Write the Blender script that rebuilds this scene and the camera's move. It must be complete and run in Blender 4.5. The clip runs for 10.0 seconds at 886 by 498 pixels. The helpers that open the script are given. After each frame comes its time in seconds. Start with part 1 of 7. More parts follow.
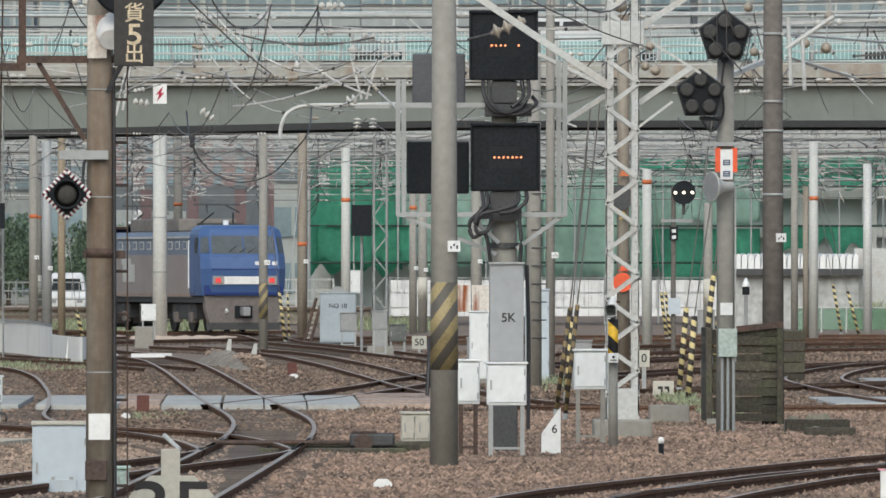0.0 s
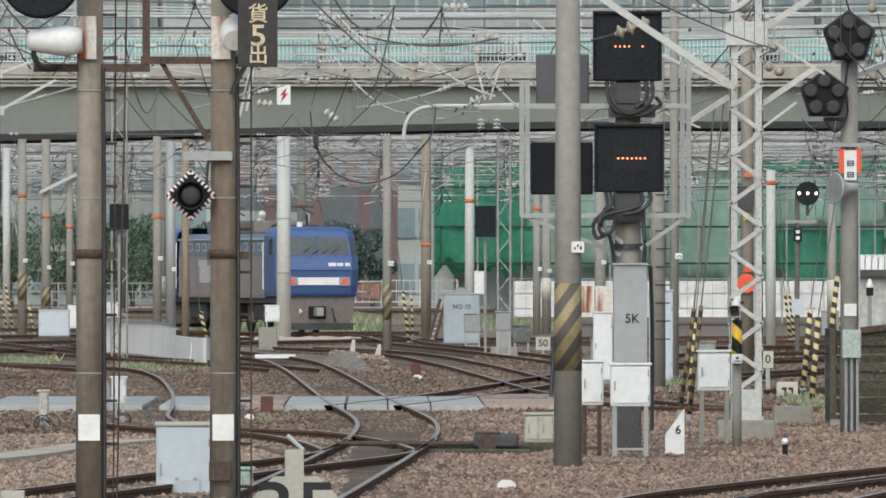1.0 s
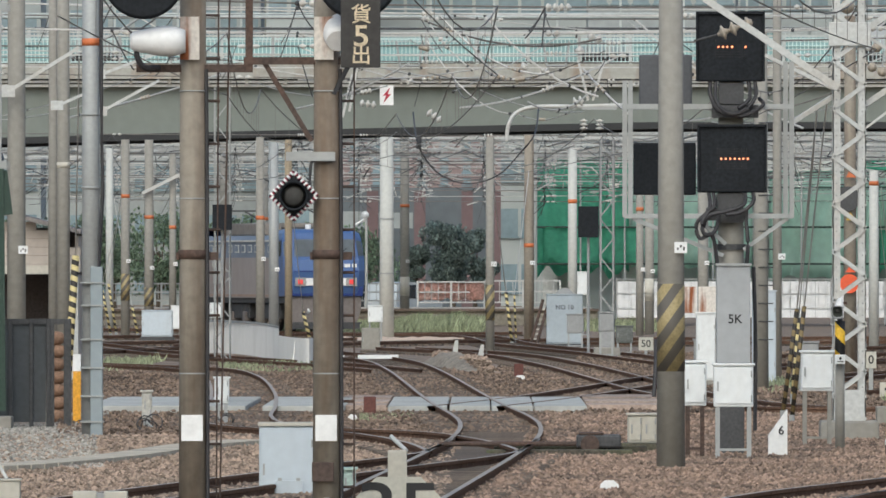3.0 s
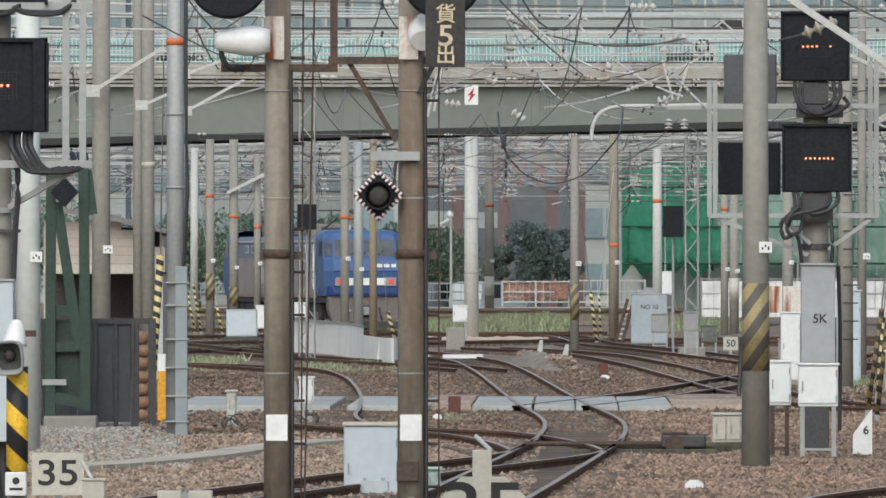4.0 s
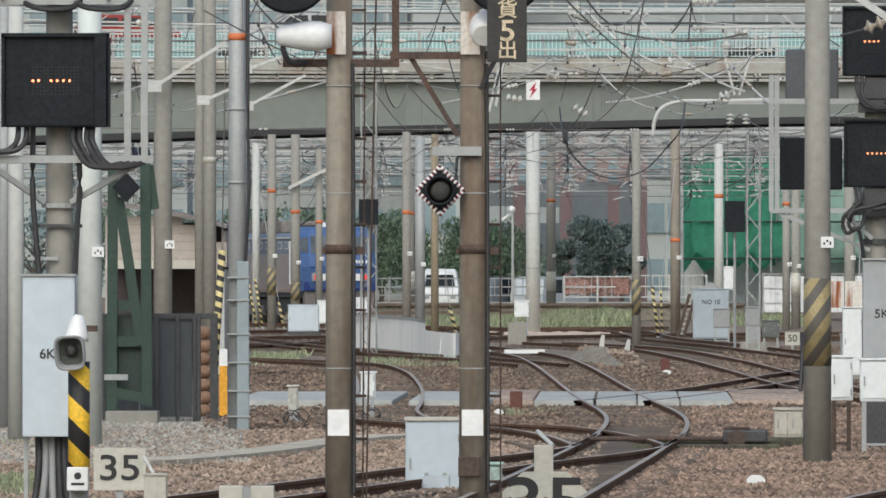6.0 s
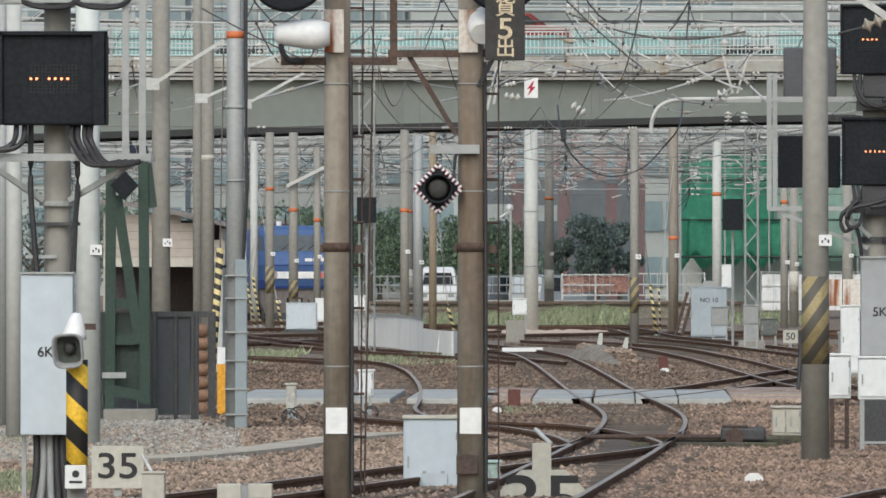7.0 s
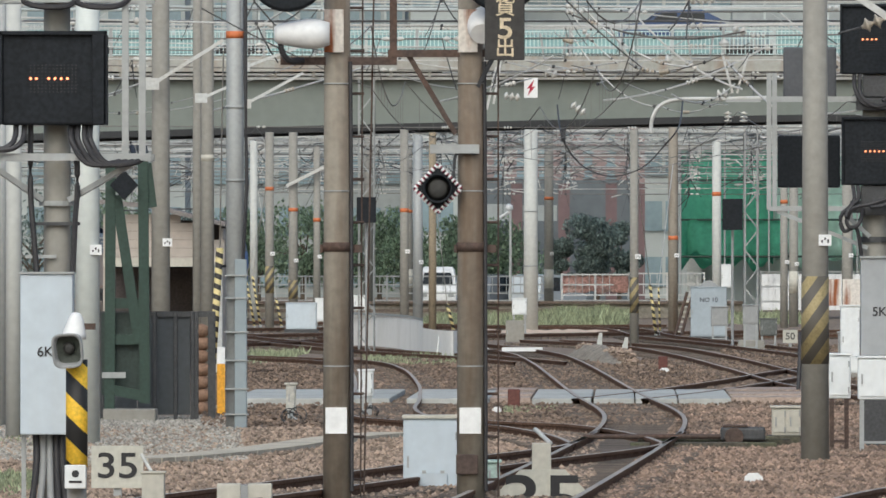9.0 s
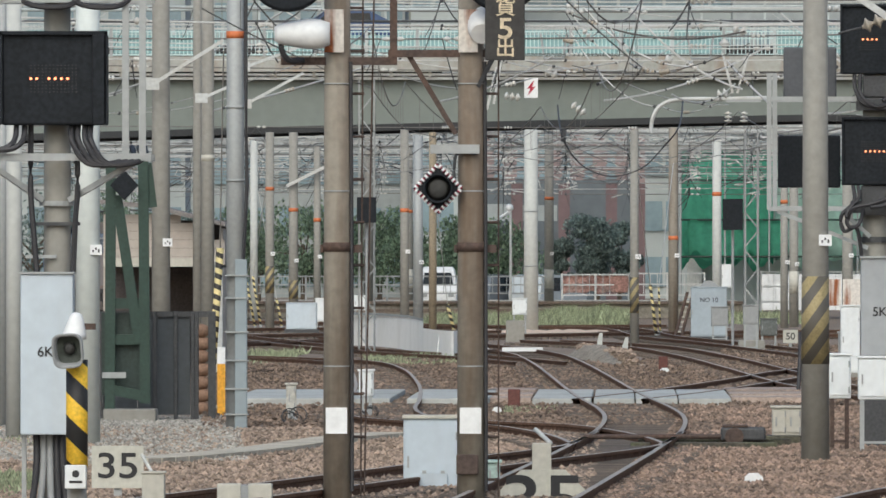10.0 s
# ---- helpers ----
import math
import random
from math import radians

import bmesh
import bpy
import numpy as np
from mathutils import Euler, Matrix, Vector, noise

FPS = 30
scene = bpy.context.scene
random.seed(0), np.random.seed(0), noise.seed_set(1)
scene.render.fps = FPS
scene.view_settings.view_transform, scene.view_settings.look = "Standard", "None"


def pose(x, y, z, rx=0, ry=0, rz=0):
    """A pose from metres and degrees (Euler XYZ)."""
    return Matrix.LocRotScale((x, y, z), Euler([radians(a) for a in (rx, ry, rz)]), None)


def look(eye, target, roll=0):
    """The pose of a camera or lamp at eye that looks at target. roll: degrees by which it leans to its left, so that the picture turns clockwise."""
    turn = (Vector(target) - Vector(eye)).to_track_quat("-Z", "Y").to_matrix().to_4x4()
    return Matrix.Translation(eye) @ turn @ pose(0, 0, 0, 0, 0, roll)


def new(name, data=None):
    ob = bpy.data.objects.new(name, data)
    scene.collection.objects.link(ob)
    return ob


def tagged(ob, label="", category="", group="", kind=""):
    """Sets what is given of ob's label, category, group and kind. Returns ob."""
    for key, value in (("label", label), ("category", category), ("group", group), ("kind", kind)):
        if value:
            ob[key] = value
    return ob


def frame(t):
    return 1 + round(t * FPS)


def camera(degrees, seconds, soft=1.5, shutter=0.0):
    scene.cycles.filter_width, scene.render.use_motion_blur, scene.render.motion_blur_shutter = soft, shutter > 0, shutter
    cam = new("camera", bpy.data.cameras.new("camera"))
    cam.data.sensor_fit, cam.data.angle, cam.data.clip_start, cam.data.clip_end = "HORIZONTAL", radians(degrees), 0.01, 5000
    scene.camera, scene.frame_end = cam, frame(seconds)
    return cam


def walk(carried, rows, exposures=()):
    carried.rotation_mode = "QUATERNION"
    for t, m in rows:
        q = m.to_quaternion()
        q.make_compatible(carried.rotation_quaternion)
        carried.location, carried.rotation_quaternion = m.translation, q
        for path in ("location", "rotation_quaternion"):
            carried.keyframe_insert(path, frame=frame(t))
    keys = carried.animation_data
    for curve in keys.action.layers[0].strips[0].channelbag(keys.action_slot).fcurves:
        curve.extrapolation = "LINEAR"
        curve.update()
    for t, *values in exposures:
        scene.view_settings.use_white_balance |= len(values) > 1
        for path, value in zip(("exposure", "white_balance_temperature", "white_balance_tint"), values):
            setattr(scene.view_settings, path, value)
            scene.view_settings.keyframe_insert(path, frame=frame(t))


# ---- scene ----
EYE = 2.4
PATH = [  # seconds, turn to the left, tilt
    (0, -0.9475, 0.0861),
    (0.5, -0.6572, 0.0904),
    (1, -0.3186, 0.0906),
    (1.5, -0.0637, 0.0993),
    (2, 0.0744, 0.0993),
    (2.2, 0.1121, 0.0993),
    (3.3, 0.3293, 0.0913),
    (3.5, 0.4577, 0.0913),
    (4, 0.6348, 0.0913),
    (4.5, 0.7194, 0.0913),
    (5, 0.8807, 0.0870),
    (5.5, 0.9422, 0.0870),
    (5.7, 0.9505, 0.0790),
    (6.8, 0.9382, 0.0563),
    (7, 0.9382, 0.0563),
    (7.5, 0.9383, 0.0563),
    (8, 0.9383, 0.0563),
    (8.5, 0.9382, 0.0561),
    (9, 0.9368, 0.0554),
    (9.5, 0.9382, 0.0561),
    (10, 0.9380, 0.0557),
]
cam = camera(4.5, 10.0, soft=1.6)
walk(cam, [(t, pose(0, 0, EYE, 90 + tilt, 0, turn)) for t, turn, tilt in PATH])

# ---- light: bright overcast sky ----
world = bpy.data.worlds.new("overcast")
scene.world = world
world.use_nodes = True
wn = world.node_tree
sky = wn.nodes.new("ShaderNodeTexSky")
sky.sky_type, sky.sun_disc = "NISHITA", False
sky.sun_elevation, sky.sun_rotation = radians(41), radians(191)
sky.air_density, sky.dust_density, sky.ozone_density = 1.1, 3.2, 1.2
wn.links.new(sky.outputs[0], wn.nodes["Background"].inputs[0])
wn.nodes["Background"].inputs[1].default_value = 0.15
sun = new("sun", bpy.data.lights.new("sun", "SUN"))
sun.data.energy, sun.data.angle, sun.data.color = 1.45, radians(60), (0.885, 1.0, 1.0)
sun.matrix_world = look((-40, -60, 190), (0, 150, 0))
scene.view_settings.exposure = -0.06


# ---- materials ----
def mat(name, col, rough=0.7, metal=0.0, var=0.25, size=0.25, bump=0.15, dirt=None, dirt_amount=0.4, streak=False, island=0.0, rand=0.0):
    """Two scales of variation: fine grain and broad stains; streak stretches the stains downwards."""
    m = bpy.data.materials.new(name)
    m.use_nodes = True
    nt = m.node_tree
    b = nt.nodes["Principled BSDF"]
    b.inputs["Roughness"].default_value, b.inputs["Metallic"].default_value = rough, metal
    tc = nt.nodes.new("ShaderNodeTexCoord")
    fine, broad = nt.nodes.new("ShaderNodeTexNoise"), nt.nodes.new("ShaderNodeTexNoise")
    fine.inputs["Scale"].default_value, fine.inputs["Detail"].default_value = 1 / (size * 0.2), 6
    broad.inputs["Scale"].default_value, broad.inputs["Detail"].default_value = 1 / (size * 2), 4
    nt.links.new(tc.outputs["Object"], fine.inputs["Vector"])
    mp = nt.nodes.new("ShaderNodeMapping")
    mp.inputs["Scale"].default_value = (3, 3, 0.35) if streak else (1, 1, 1)
    nt.links.new(tc.outputs["Object"], mp.inputs["Vector"])
    nt.links.new(mp.outputs[0], broad.inputs["Vector"])
    ramp = nt.nodes.new("ShaderNodeMapRange")
    ramp.inputs[1].default_value, ramp.inputs[2].default_value = 0.3, 0.7
    ramp.inputs[3].default_value, ramp.inputs[4].default_value = 1 - var, 1 + var
    nt.links.new(fine.outputs[0], ramp.inputs[0])
    base = nt.nodes.new("ShaderNodeMix")
    base.data_type = "RGBA"
    d = dirt or tuple(c * 0.55 for c in col)
    base.inputs[6].default_value, base.inputs[7].default_value = (*col, 1), (*d, 1)
    r2 = nt.nodes.new("ShaderNodeMapRange")
    r2.inputs[1].default_value, r2.inputs[2].default_value = 0.45, 0.7
    r2.inputs[3].default_value, r2.inputs[4].default_value = 0, dirt_amount
    nt.links.new(broad.outputs[0], r2.inputs[0])
    nt.links.new(r2.outputs[0], base.inputs[0])
    mul = nt.nodes.new("ShaderNodeVectorMath")
    mul.operation = "SCALE"
    nt.links.new(base.outputs[2], mul.inputs[0])
    value = ramp.outputs[0]
    for amount, node, out in ((island, "ShaderNodeNewGeometry", "Random Per Island"), (rand, "ShaderNodeObjectInfo", "Random")):
        if amount:
            g = nt.nodes.new(node)
            r3 = nt.nodes.new("ShaderNodeMapRange")
            r3.inputs[3].default_value, r3.inputs[4].default_value = 1 - amount, 1 + amount
            nt.links.new(g.outputs[out], r3.inputs[0])
            mm = nt.nodes.new("ShaderNodeMath")
            mm.operation = "MULTIPLY"
            nt.links.new(value, mm.inputs[0])
            nt.links.new(r3.outputs[0], mm.inputs[1])
            value = mm.outputs[0]
    nt.links.new(value, mul.inputs["Scale"])
    nt.links.new(mul.outputs[0], b.inputs["Base Color"])
    if bump:
        bp = nt.nodes.new("ShaderNodeBump")
        bp.inputs["Strength"].default_value, bp.inputs["Distance"].default_value = bump, 0.02
        nt.links.new(fine.outputs[0], bp.inputs["Height"])
        nt.links.new(bp.outputs[0], b.inputs["Normal"])
    return m


def glow(name, col, power):
    m = bpy.data.materials.new(name)
    m.use_nodes = True
    b = m.node_tree.nodes["Principled BSDF"]
    b.inputs["Base Color"].default_value = (*col, 1)
    b.inputs["Emission Color"].default_value, b.inputs["Emission Strength"].default_value = (*col, 1), power
    return m


def glass(name, col, rough=0.05, alpha=0.5):
    """Tinted pane: part clear, part glossy."""
    m = bpy.data.materials.new(name)
    m.use_nodes = True
    nt = m.node_tree
    b = nt.nodes["Principled BSDF"]
    b.inputs["Base Color"].default_value, b.inputs["Roughness"].default_value = (*col, 1), rough
    b.inputs["Alpha"].default_value = alpha
    return m


def striped(name, a, b_, pitch, slope, rough=0.6, wear=0.35):
    """Painted slanting bands of two colours, worn."""
    m = mat(name, a, rough, var=0.2, size=0.12, dirt=tuple(c * 0.6 for c in a), dirt_amount=wear)
    nt = m.node_tree
    tc = nt.nodes.new("ShaderNodeTexCoord")
    sp = nt.nodes.new("ShaderNodeSeparateXYZ")
    nt.links.new(tc.outputs["Object"], sp.inputs[0])
    ad = nt.nodes.new("ShaderNodeMath")
    ad.operation, ad.inputs[1].default_value = "MULTIPLY_ADD", slope
    nt.links.new(sp.outputs["X"], ad.inputs[0])
    nt.links.new(sp.outputs["Z"], ad.inputs[2])
    dv = nt.nodes.new("ShaderNodeMath")
    dv.operation, dv.inputs[1].default_value = "DIVIDE", pitch
    nt.links.new(ad.outputs[0], dv.inputs[0])
    fr = nt.nodes.new("ShaderNodeMath")
    fr.operation = "FRACT"
    nt.links.new(dv.outputs[0], fr.inputs[0])
    gt = nt.nodes.new("ShaderNodeMath")
    gt.operation, gt.inputs[1].default_value = "GREATER_THAN", 0.5
    nt.links.new(fr.outputs[0], gt.inputs[0])
    bs = nt.nodes["Principled BSDF"]
    src = bs.inputs["Base Color"].links[0].from_socket
    mx = nt.nodes.new("ShaderNodeMix")
    mx.data_type = "RGBA"
    mx.inputs[7].default_value = (*b_, 1)
    nt.links.new(gt.outputs[0], mx.inputs[0])
    nt.links.new(src, mx.inputs[6])
    nt.links.new(mx.outputs[2], bs.inputs["Base Color"])
    return m


CONCRETE = mat("concrete", (0.285, 0.275, 0.245), 0.85, var=0.1, size=0.5, dirt=(0.2, 0.18, 0.15), streak=True)
PALE = mat("pale_concrete", (0.5, 0.51, 0.48), 0.85, var=0.07, size=0.6, dirt=(0.34, 0.34, 0.31), streak=True)
BROWN = mat("brown_concrete", (0.27, 0.24, 0.195), 0.85, var=0.12, size=0.4, dirt=(0.13, 0.085, 0.055), streak=True, dirt_amount=0.8)
DARKBROWN = mat("dark_brown_concrete", (0.15, 0.135, 0.12), 0.85, var=0.2, size=0.5, dirt=(0.1, 0.085, 0.07), streak=True)
GALV = mat("galvanised_steel", (0.36, 0.375, 0.37), 0.6, 0.2, var=0.07, size=0.3, dirt=(0.3, 0.3, 0.28))
WHITESTEEL = mat("white_painted_steel", (0.52, 0.535, 0.52), 0.5, 0.0, var=0.12, size=0.3, dirt=(0.4, 0.34, 0.27))
RUST = mat("rusty_steel", (0.085, 0.06, 0.05), 0.8, 0.2, var=0.3, size=0.2, dirt=(0.15, 0.075, 0.045))
DARKSTEEL = mat("dark_steel", (0.075, 0.077, 0.08), 0.6, 0.4, var=0.2, size=0.2)
BLACK = mat("matt_black_paint", (0.016, 0.019, 0.023), 0.7, var=0.3, size=0.2, bump=0.05)
RUBBER = mat("black_rubber", (0.034, 0.033, 0.036), 0.55, var=0.2, size=0.1)
CABINET = mat("light_grey_enamel", (0.5, 0.57, 0.62), 0.45, var=0.05, size=0.6, bump=0.03, dirt=(0.42, 0.44, 0.44), streak=True)
WHITEBOX = mat("white_enamel", (0.74, 0.77, 0.77), 0.45, var=0.05, size=0.5, bump=0.03, dirt=(0.52, 0.5, 0.45), streak=True)
GREYBOX = mat("mid_grey_enamel", (0.3, 0.31, 0.31), 0.5, var=0.08, size=0.5, bump=0.04)
BEIGE = mat("beige_paint", (0.52, 0.5, 0.43), 0.6, var=0.1, size=0.4, streak=True)
WHITE = mat("white_paint", (0.8, 0.81, 0.8), 0.5, var=0.06, size=0.3, bump=0.03)
INK = mat("black_ink", (0.02, 0.02, 0.022), 0.6, var=0.1, bump=0)
PORCELAIN = mat("white_porcelain", (0.55, 0.55, 0.52), 0.25, var=0.1, size=0.1, bump=0, dirt=(0.4, 0.33, 0.25))
BRASSPORC = mat("brown_porcelain", (0.4, 0.35, 0.28), 0.35, var=0.2, size=0.1, bump=0)
WIRE = mat("weathered_copper_wire", (0.16, 0.15, 0.14), 0.55, 0.3, var=0.2, size=0.5, bump=0)
PALEWIRE = mat("bare_aluminium_wire", (0.55, 0.55, 0.53), 0.5, 0.3, var=0.1, size=0.5, bump=0)
RAIL_SIDE = mat("rusty_rail", (0.17, 0.105, 0.075), 1.0, 0.0, var=0.3, size=0.3)
RAIL_TOP = mat("polished_rail_head", (0.36, 0.315, 0.275), 0.55, 0.0, var=0.15, size=0.4, bump=0.03)
SLEEPER = mat("weathered_sleeper", (0.12, 0.095, 0.075), 0.9, var=0.3, size=0.2, rand=0.3, island=0.3)
TIMBER = mat("dark_old_timber", (0.07, 0.062, 0.048), 0.9, var=0.45, size=0.25, rand=0.4, dirt=(0.085, 0.095, 0.05), dirt_amount=0.8, bump=0.5)
WOODPOLE = mat("brown_wood_pole", (0.3, 0.245, 0.17), 0.85, var=0.25, size=0.2, streak=True)
HAZARD = striped("worn_hazard_stripes", (0.33, 0.265, 0.13), (0.1, 0.09, 0.075), 0.36, -1.4, wear=0.7)
HAZARD_NEW = striped("yellow_black_stripes", (0.85, 0.52, 0.04), (0.02, 0.02, 0.02), 0.36, 0.95, wear=0.1)
GUARD = striped("guy_guard_stripes", (0.66, 0.55, 0.26), (0.035, 0.03, 0.025), 0.2, 0.4)
GUARD_DARK = striped("dark_guy_guard_stripes", (0.22, 0.16, 0.07), (0.03, 0.025, 0.02), 0.2, 0.4)
REDWHITE = striped("red_white_border", (0.5, 0.02, 0.08), (0.85, 0.8, 0.8), 0.09, 1.0, wear=0.1)
ORANGE = mat("orange_band", (0.6, 0.17, 0.06), 0.6, var=0.15, size=0.2)
REDORANGE = mat("red_orange_paint", (0.85, 0.12, 0.04), 0.5, var=0.08, size=0.3, bump=0)
YELLOW = mat("yellow_paint", (0.75, 0.5, 0.06), 0.55, var=0.1, size=0.3)
GREENSTEEL = mat("dark_green_steel", (0.026, 0.056, 0.042), 0.55, 0.1, var=0.2, size=0.3)
BRIDGE = mat("grey_green_girder_paint", (0.185, 0.21, 0.19), 0.65, var=0.06, size=2.5, bump=0.04, dirt=(0.17, 0.19, 0.17), streak=True)
# near-black flange colour holds the shade under the girder
BRIDGE_SHADE = mat("shaded_girder_flange", (0.028, 0.03, 0.032), 0.7, var=0.1, size=1)
DECK = mat("stained_deck_concrete", (0.37, 0.37, 0.335), 0.85, var=0.12, size=1.2, dirt=(0.25, 0.15, 0.08), streak=True, dirt_amount=0.7)
LED = glow("amber_led", (1.0, 0.3, 0.13), 2.6)
LEDOFF = mat("unlit_led", (0.016, 0.016, 0.018), 0.4, bump=0)
LAMPWHITE = glow("white_lamp", (1.0, 0.85, 0.6), 4.0)
LAMPRED = glow("red_tail_lamp", (0.75, 0.06, 0.06), 0.3)
RAIL_SIDE.node_tree.nodes["Principled BSDF"].inputs["Specular IOR Level"].default_value = 0.05
RAIL_TOP.node_tree.nodes["Principled BSDF"].inputs["Specular IOR Level"].default_value = 0.2
LENS = mat("dark_lens", (0.04, 0.04, 0.037), 0.6, bump=0)
BLACK.node_tree.nodes["Principled BSDF"].inputs["Specular IOR Level"].default_value = 0.2


# ---- shape helpers ----
def part(name, bm, material, parent=None, label="", smooth=False):
    me = bpy.data.meshes.new(name)
    bm.to_mesh(me)
    bm.free()
    me.materials.append(material)
    if smooth:
        for p in me.polygons:
            p.use_smooth = len(p.vertices) < 6
    ob = new(name, me)
    if parent:
        ob.parent = parent
    return tagged(ob, label)


def thing(name, x, y, z, label, category, group="", kind=""):
    ob = new(name)
    ob.location = (x, y, z)
    ob.empty_display_size = 0.2
    return tagged(ob, label, category, group, kind)


def box(bm, x0, x1, y0, y1, z0, z1, bevel=0.0):
    vs = bmesh.ops.create_cube(bm, size=1, matrix=Matrix.Translation(((x0 + x1) / 2, (y0 + y1) / 2, (z0 + z1) / 2)) @ Matrix.Diagonal((abs(x1 - x0), abs(y1 - y0), abs(z1 - z0), 1)))["verts"]
    if bevel:
        es = list({e for v in vs for e in v.link_edges})
        bmesh.ops.bevel(bm, geom=es, offset=bevel, segments=2, affect="EDGES", profile=0.5)
    return bm


def rod(bm, a, b, r0, r1=None, seg=10):
    a, b = Vector(a), Vector(b)
    q = (b - a).to_track_quat("Z", "Y").to_matrix().to_4x4()
    bmesh.ops.create_cone(bm, cap_ends=True, segments=seg, radius1=r0, radius2=r0 if r1 is None else r1, depth=(b - a).length, matrix=Matrix.Translation((a + b) / 2) @ q)
    return bm


def bar(bm, a, b, w, d=None):
    """A square bar from a to b."""
    a, b = Vector(a), Vector(b)
    q = (b - a).to_track_quat("Z", "Y").to_matrix().to_4x4()
    bmesh.ops.create_cube(bm, size=1, matrix=Matrix.Translation((a + b) / 2) @ q @ Matrix.Diagonal((w, d or w, (b - a).length, 1)))
    return bm


def tube(bm, pts, r, seg=6):
    """A bent pipe or cable through the points."""
    pts = [Vector(p) for p in pts]
    rings = []
    for i, p in enumerate(pts):
        t = (pts[min(i + 1, len(pts) - 1)] - pts[max(i - 1, 0)]).normalized()
        q = t.to_track_quat("Z", "Y")
        rings.append([bm.verts.new(p + q @ Vector((r * math.cos(2 * math.pi * k / seg), r * math.sin(2 * math.pi * k / seg), 0))) for k in range(seg)])
    for a, b in zip(rings, rings[1:]):
        for k in range(seg):
            bm.faces.new((a[k], a[(k + 1) % seg], b[(k + 1) % seg], b[k]))
    bm.faces.new(rings[0][::-1])
    bm.faces.new(rings[-1])
    return bm


def curve_pts(pts, n=8):
    """Catmull-Rom through the points."""
    pts = [Vector(p) for p in pts]
    out = []
    for i in range(len(pts) - 1):
        p0, p1, p2, p3 = pts[max(i - 1, 0)], pts[i], pts[i + 1], pts[min(i + 2, len(pts) - 1)]
        for k in range(n):
            t = k / n
            out.append(0.5 * (2 * p1 + (p2 - p0) * t + (2 * p0 - 5 * p1 + 4 * p2 - p3) * t * t + (3 * p1 - p0 - 3 * p2 + p3) * t ** 3))
    return out + [pts[-1]]


def sag(a, b, drop, n=10):
    a, b = Vector(a), Vector(b)
    return [a.lerp(b, i / n) - Vector((0, 0, drop * 4 * (i / n) * (1 - i / n))) for i in range(n + 1)]


def lathe(bm, prof, seg=16, m=None):
    """Turns a profile of (radius, z) round the z axis."""
    m = m or Matrix()
    rings = [[bm.verts.new(m @ Vector((r * math.cos(2 * math.pi * k / seg), r * math.sin(2 * math.pi * k / seg), z))) for k in range(seg)] for r, z in prof]
    for a, b in zip(rings, rings[1:]):
        for k in range(seg):
            bm.faces.new((a[k], a[(k + 1) % seg], b[(k + 1) % seg], b[k]))
    bm.faces.new(rings[0][::-1])
    bm.faces.new(rings[-1])
    return bm


def prism(bm, outline, y0, y1):
    """An outline of (x, z) drawn out from y0 to y1."""
    a = [bm.verts.new((x, y0, z)) for x, z in outline]
    b = [bm.verts.new((x, y1, z)) for x, z in outline]
    n = len(outline)
    for i in range(n):
        bm.faces.new((a[i], a[(i + 1) % n], b[(i + 1) % n], b[i]))
    bm.faces.new(a[::-1])
    bm.faces.new(b)
    bmesh.ops.recalc_face_normals(bm, faces=bm.faces)
    return bm


def B():
    return bmesh.new()


def words(name, text, size, material, parent, x, y, z, wide=1.0):
    """Lettering that faces the camera, centred on x, z."""
    cu = bpy.data.curves.new(name, "FONT")
    cu.body, cu.size, cu.align_x, cu.align_y, cu.extrude, cu.offset = text, size, "CENTER", "CENTER", 0.002, size * 0.01
    tmp = bpy.data.objects.new(name, cu)
    me = bpy.data.meshes.new_from_object(tmp)
    bpy.data.objects.remove(tmp)
    me.transform(Matrix.Diagonal((wide, 1, 1, 1)))
    me.materials.append(material)
    ob = new(name, me)
    ob.parent, ob.matrix_basis = parent, pose(x, y, z, 90, 0, 0)
    return ob


# ---- ground ----
GROUND = mat("brown_ballast", (0.225, 0.172, 0.13), 0.95, var=0.45, size=0.5, bump=0.6, dirt=(0.11, 0.085, 0.065), dirt_amount=0.7)
bm = B()
bmesh.ops.create_grid(bm, x_segments=60, y_segments=60, size=2500)
ground = tagged(part("ground", bm, GROUND), "brown ballast and earth of the railway yard", "ground", kind="structure")

# ---- tracks ----
GAUGE = 1.067
TRACK_LINES = []


SLEEPER_MESH = bpy.data.meshes.new("sleeper")
bm = B()
bmesh.ops.create_cube(bm, size=1)
bmesh.ops.bevel(bm, geom=bm.edges[:], offset=0.04, segments=1, affect="EDGES")
bm.to_mesh(SLEEPER_MESH)
bm.free()
SLEEPER_MESH.materials.append(SLEEPER)


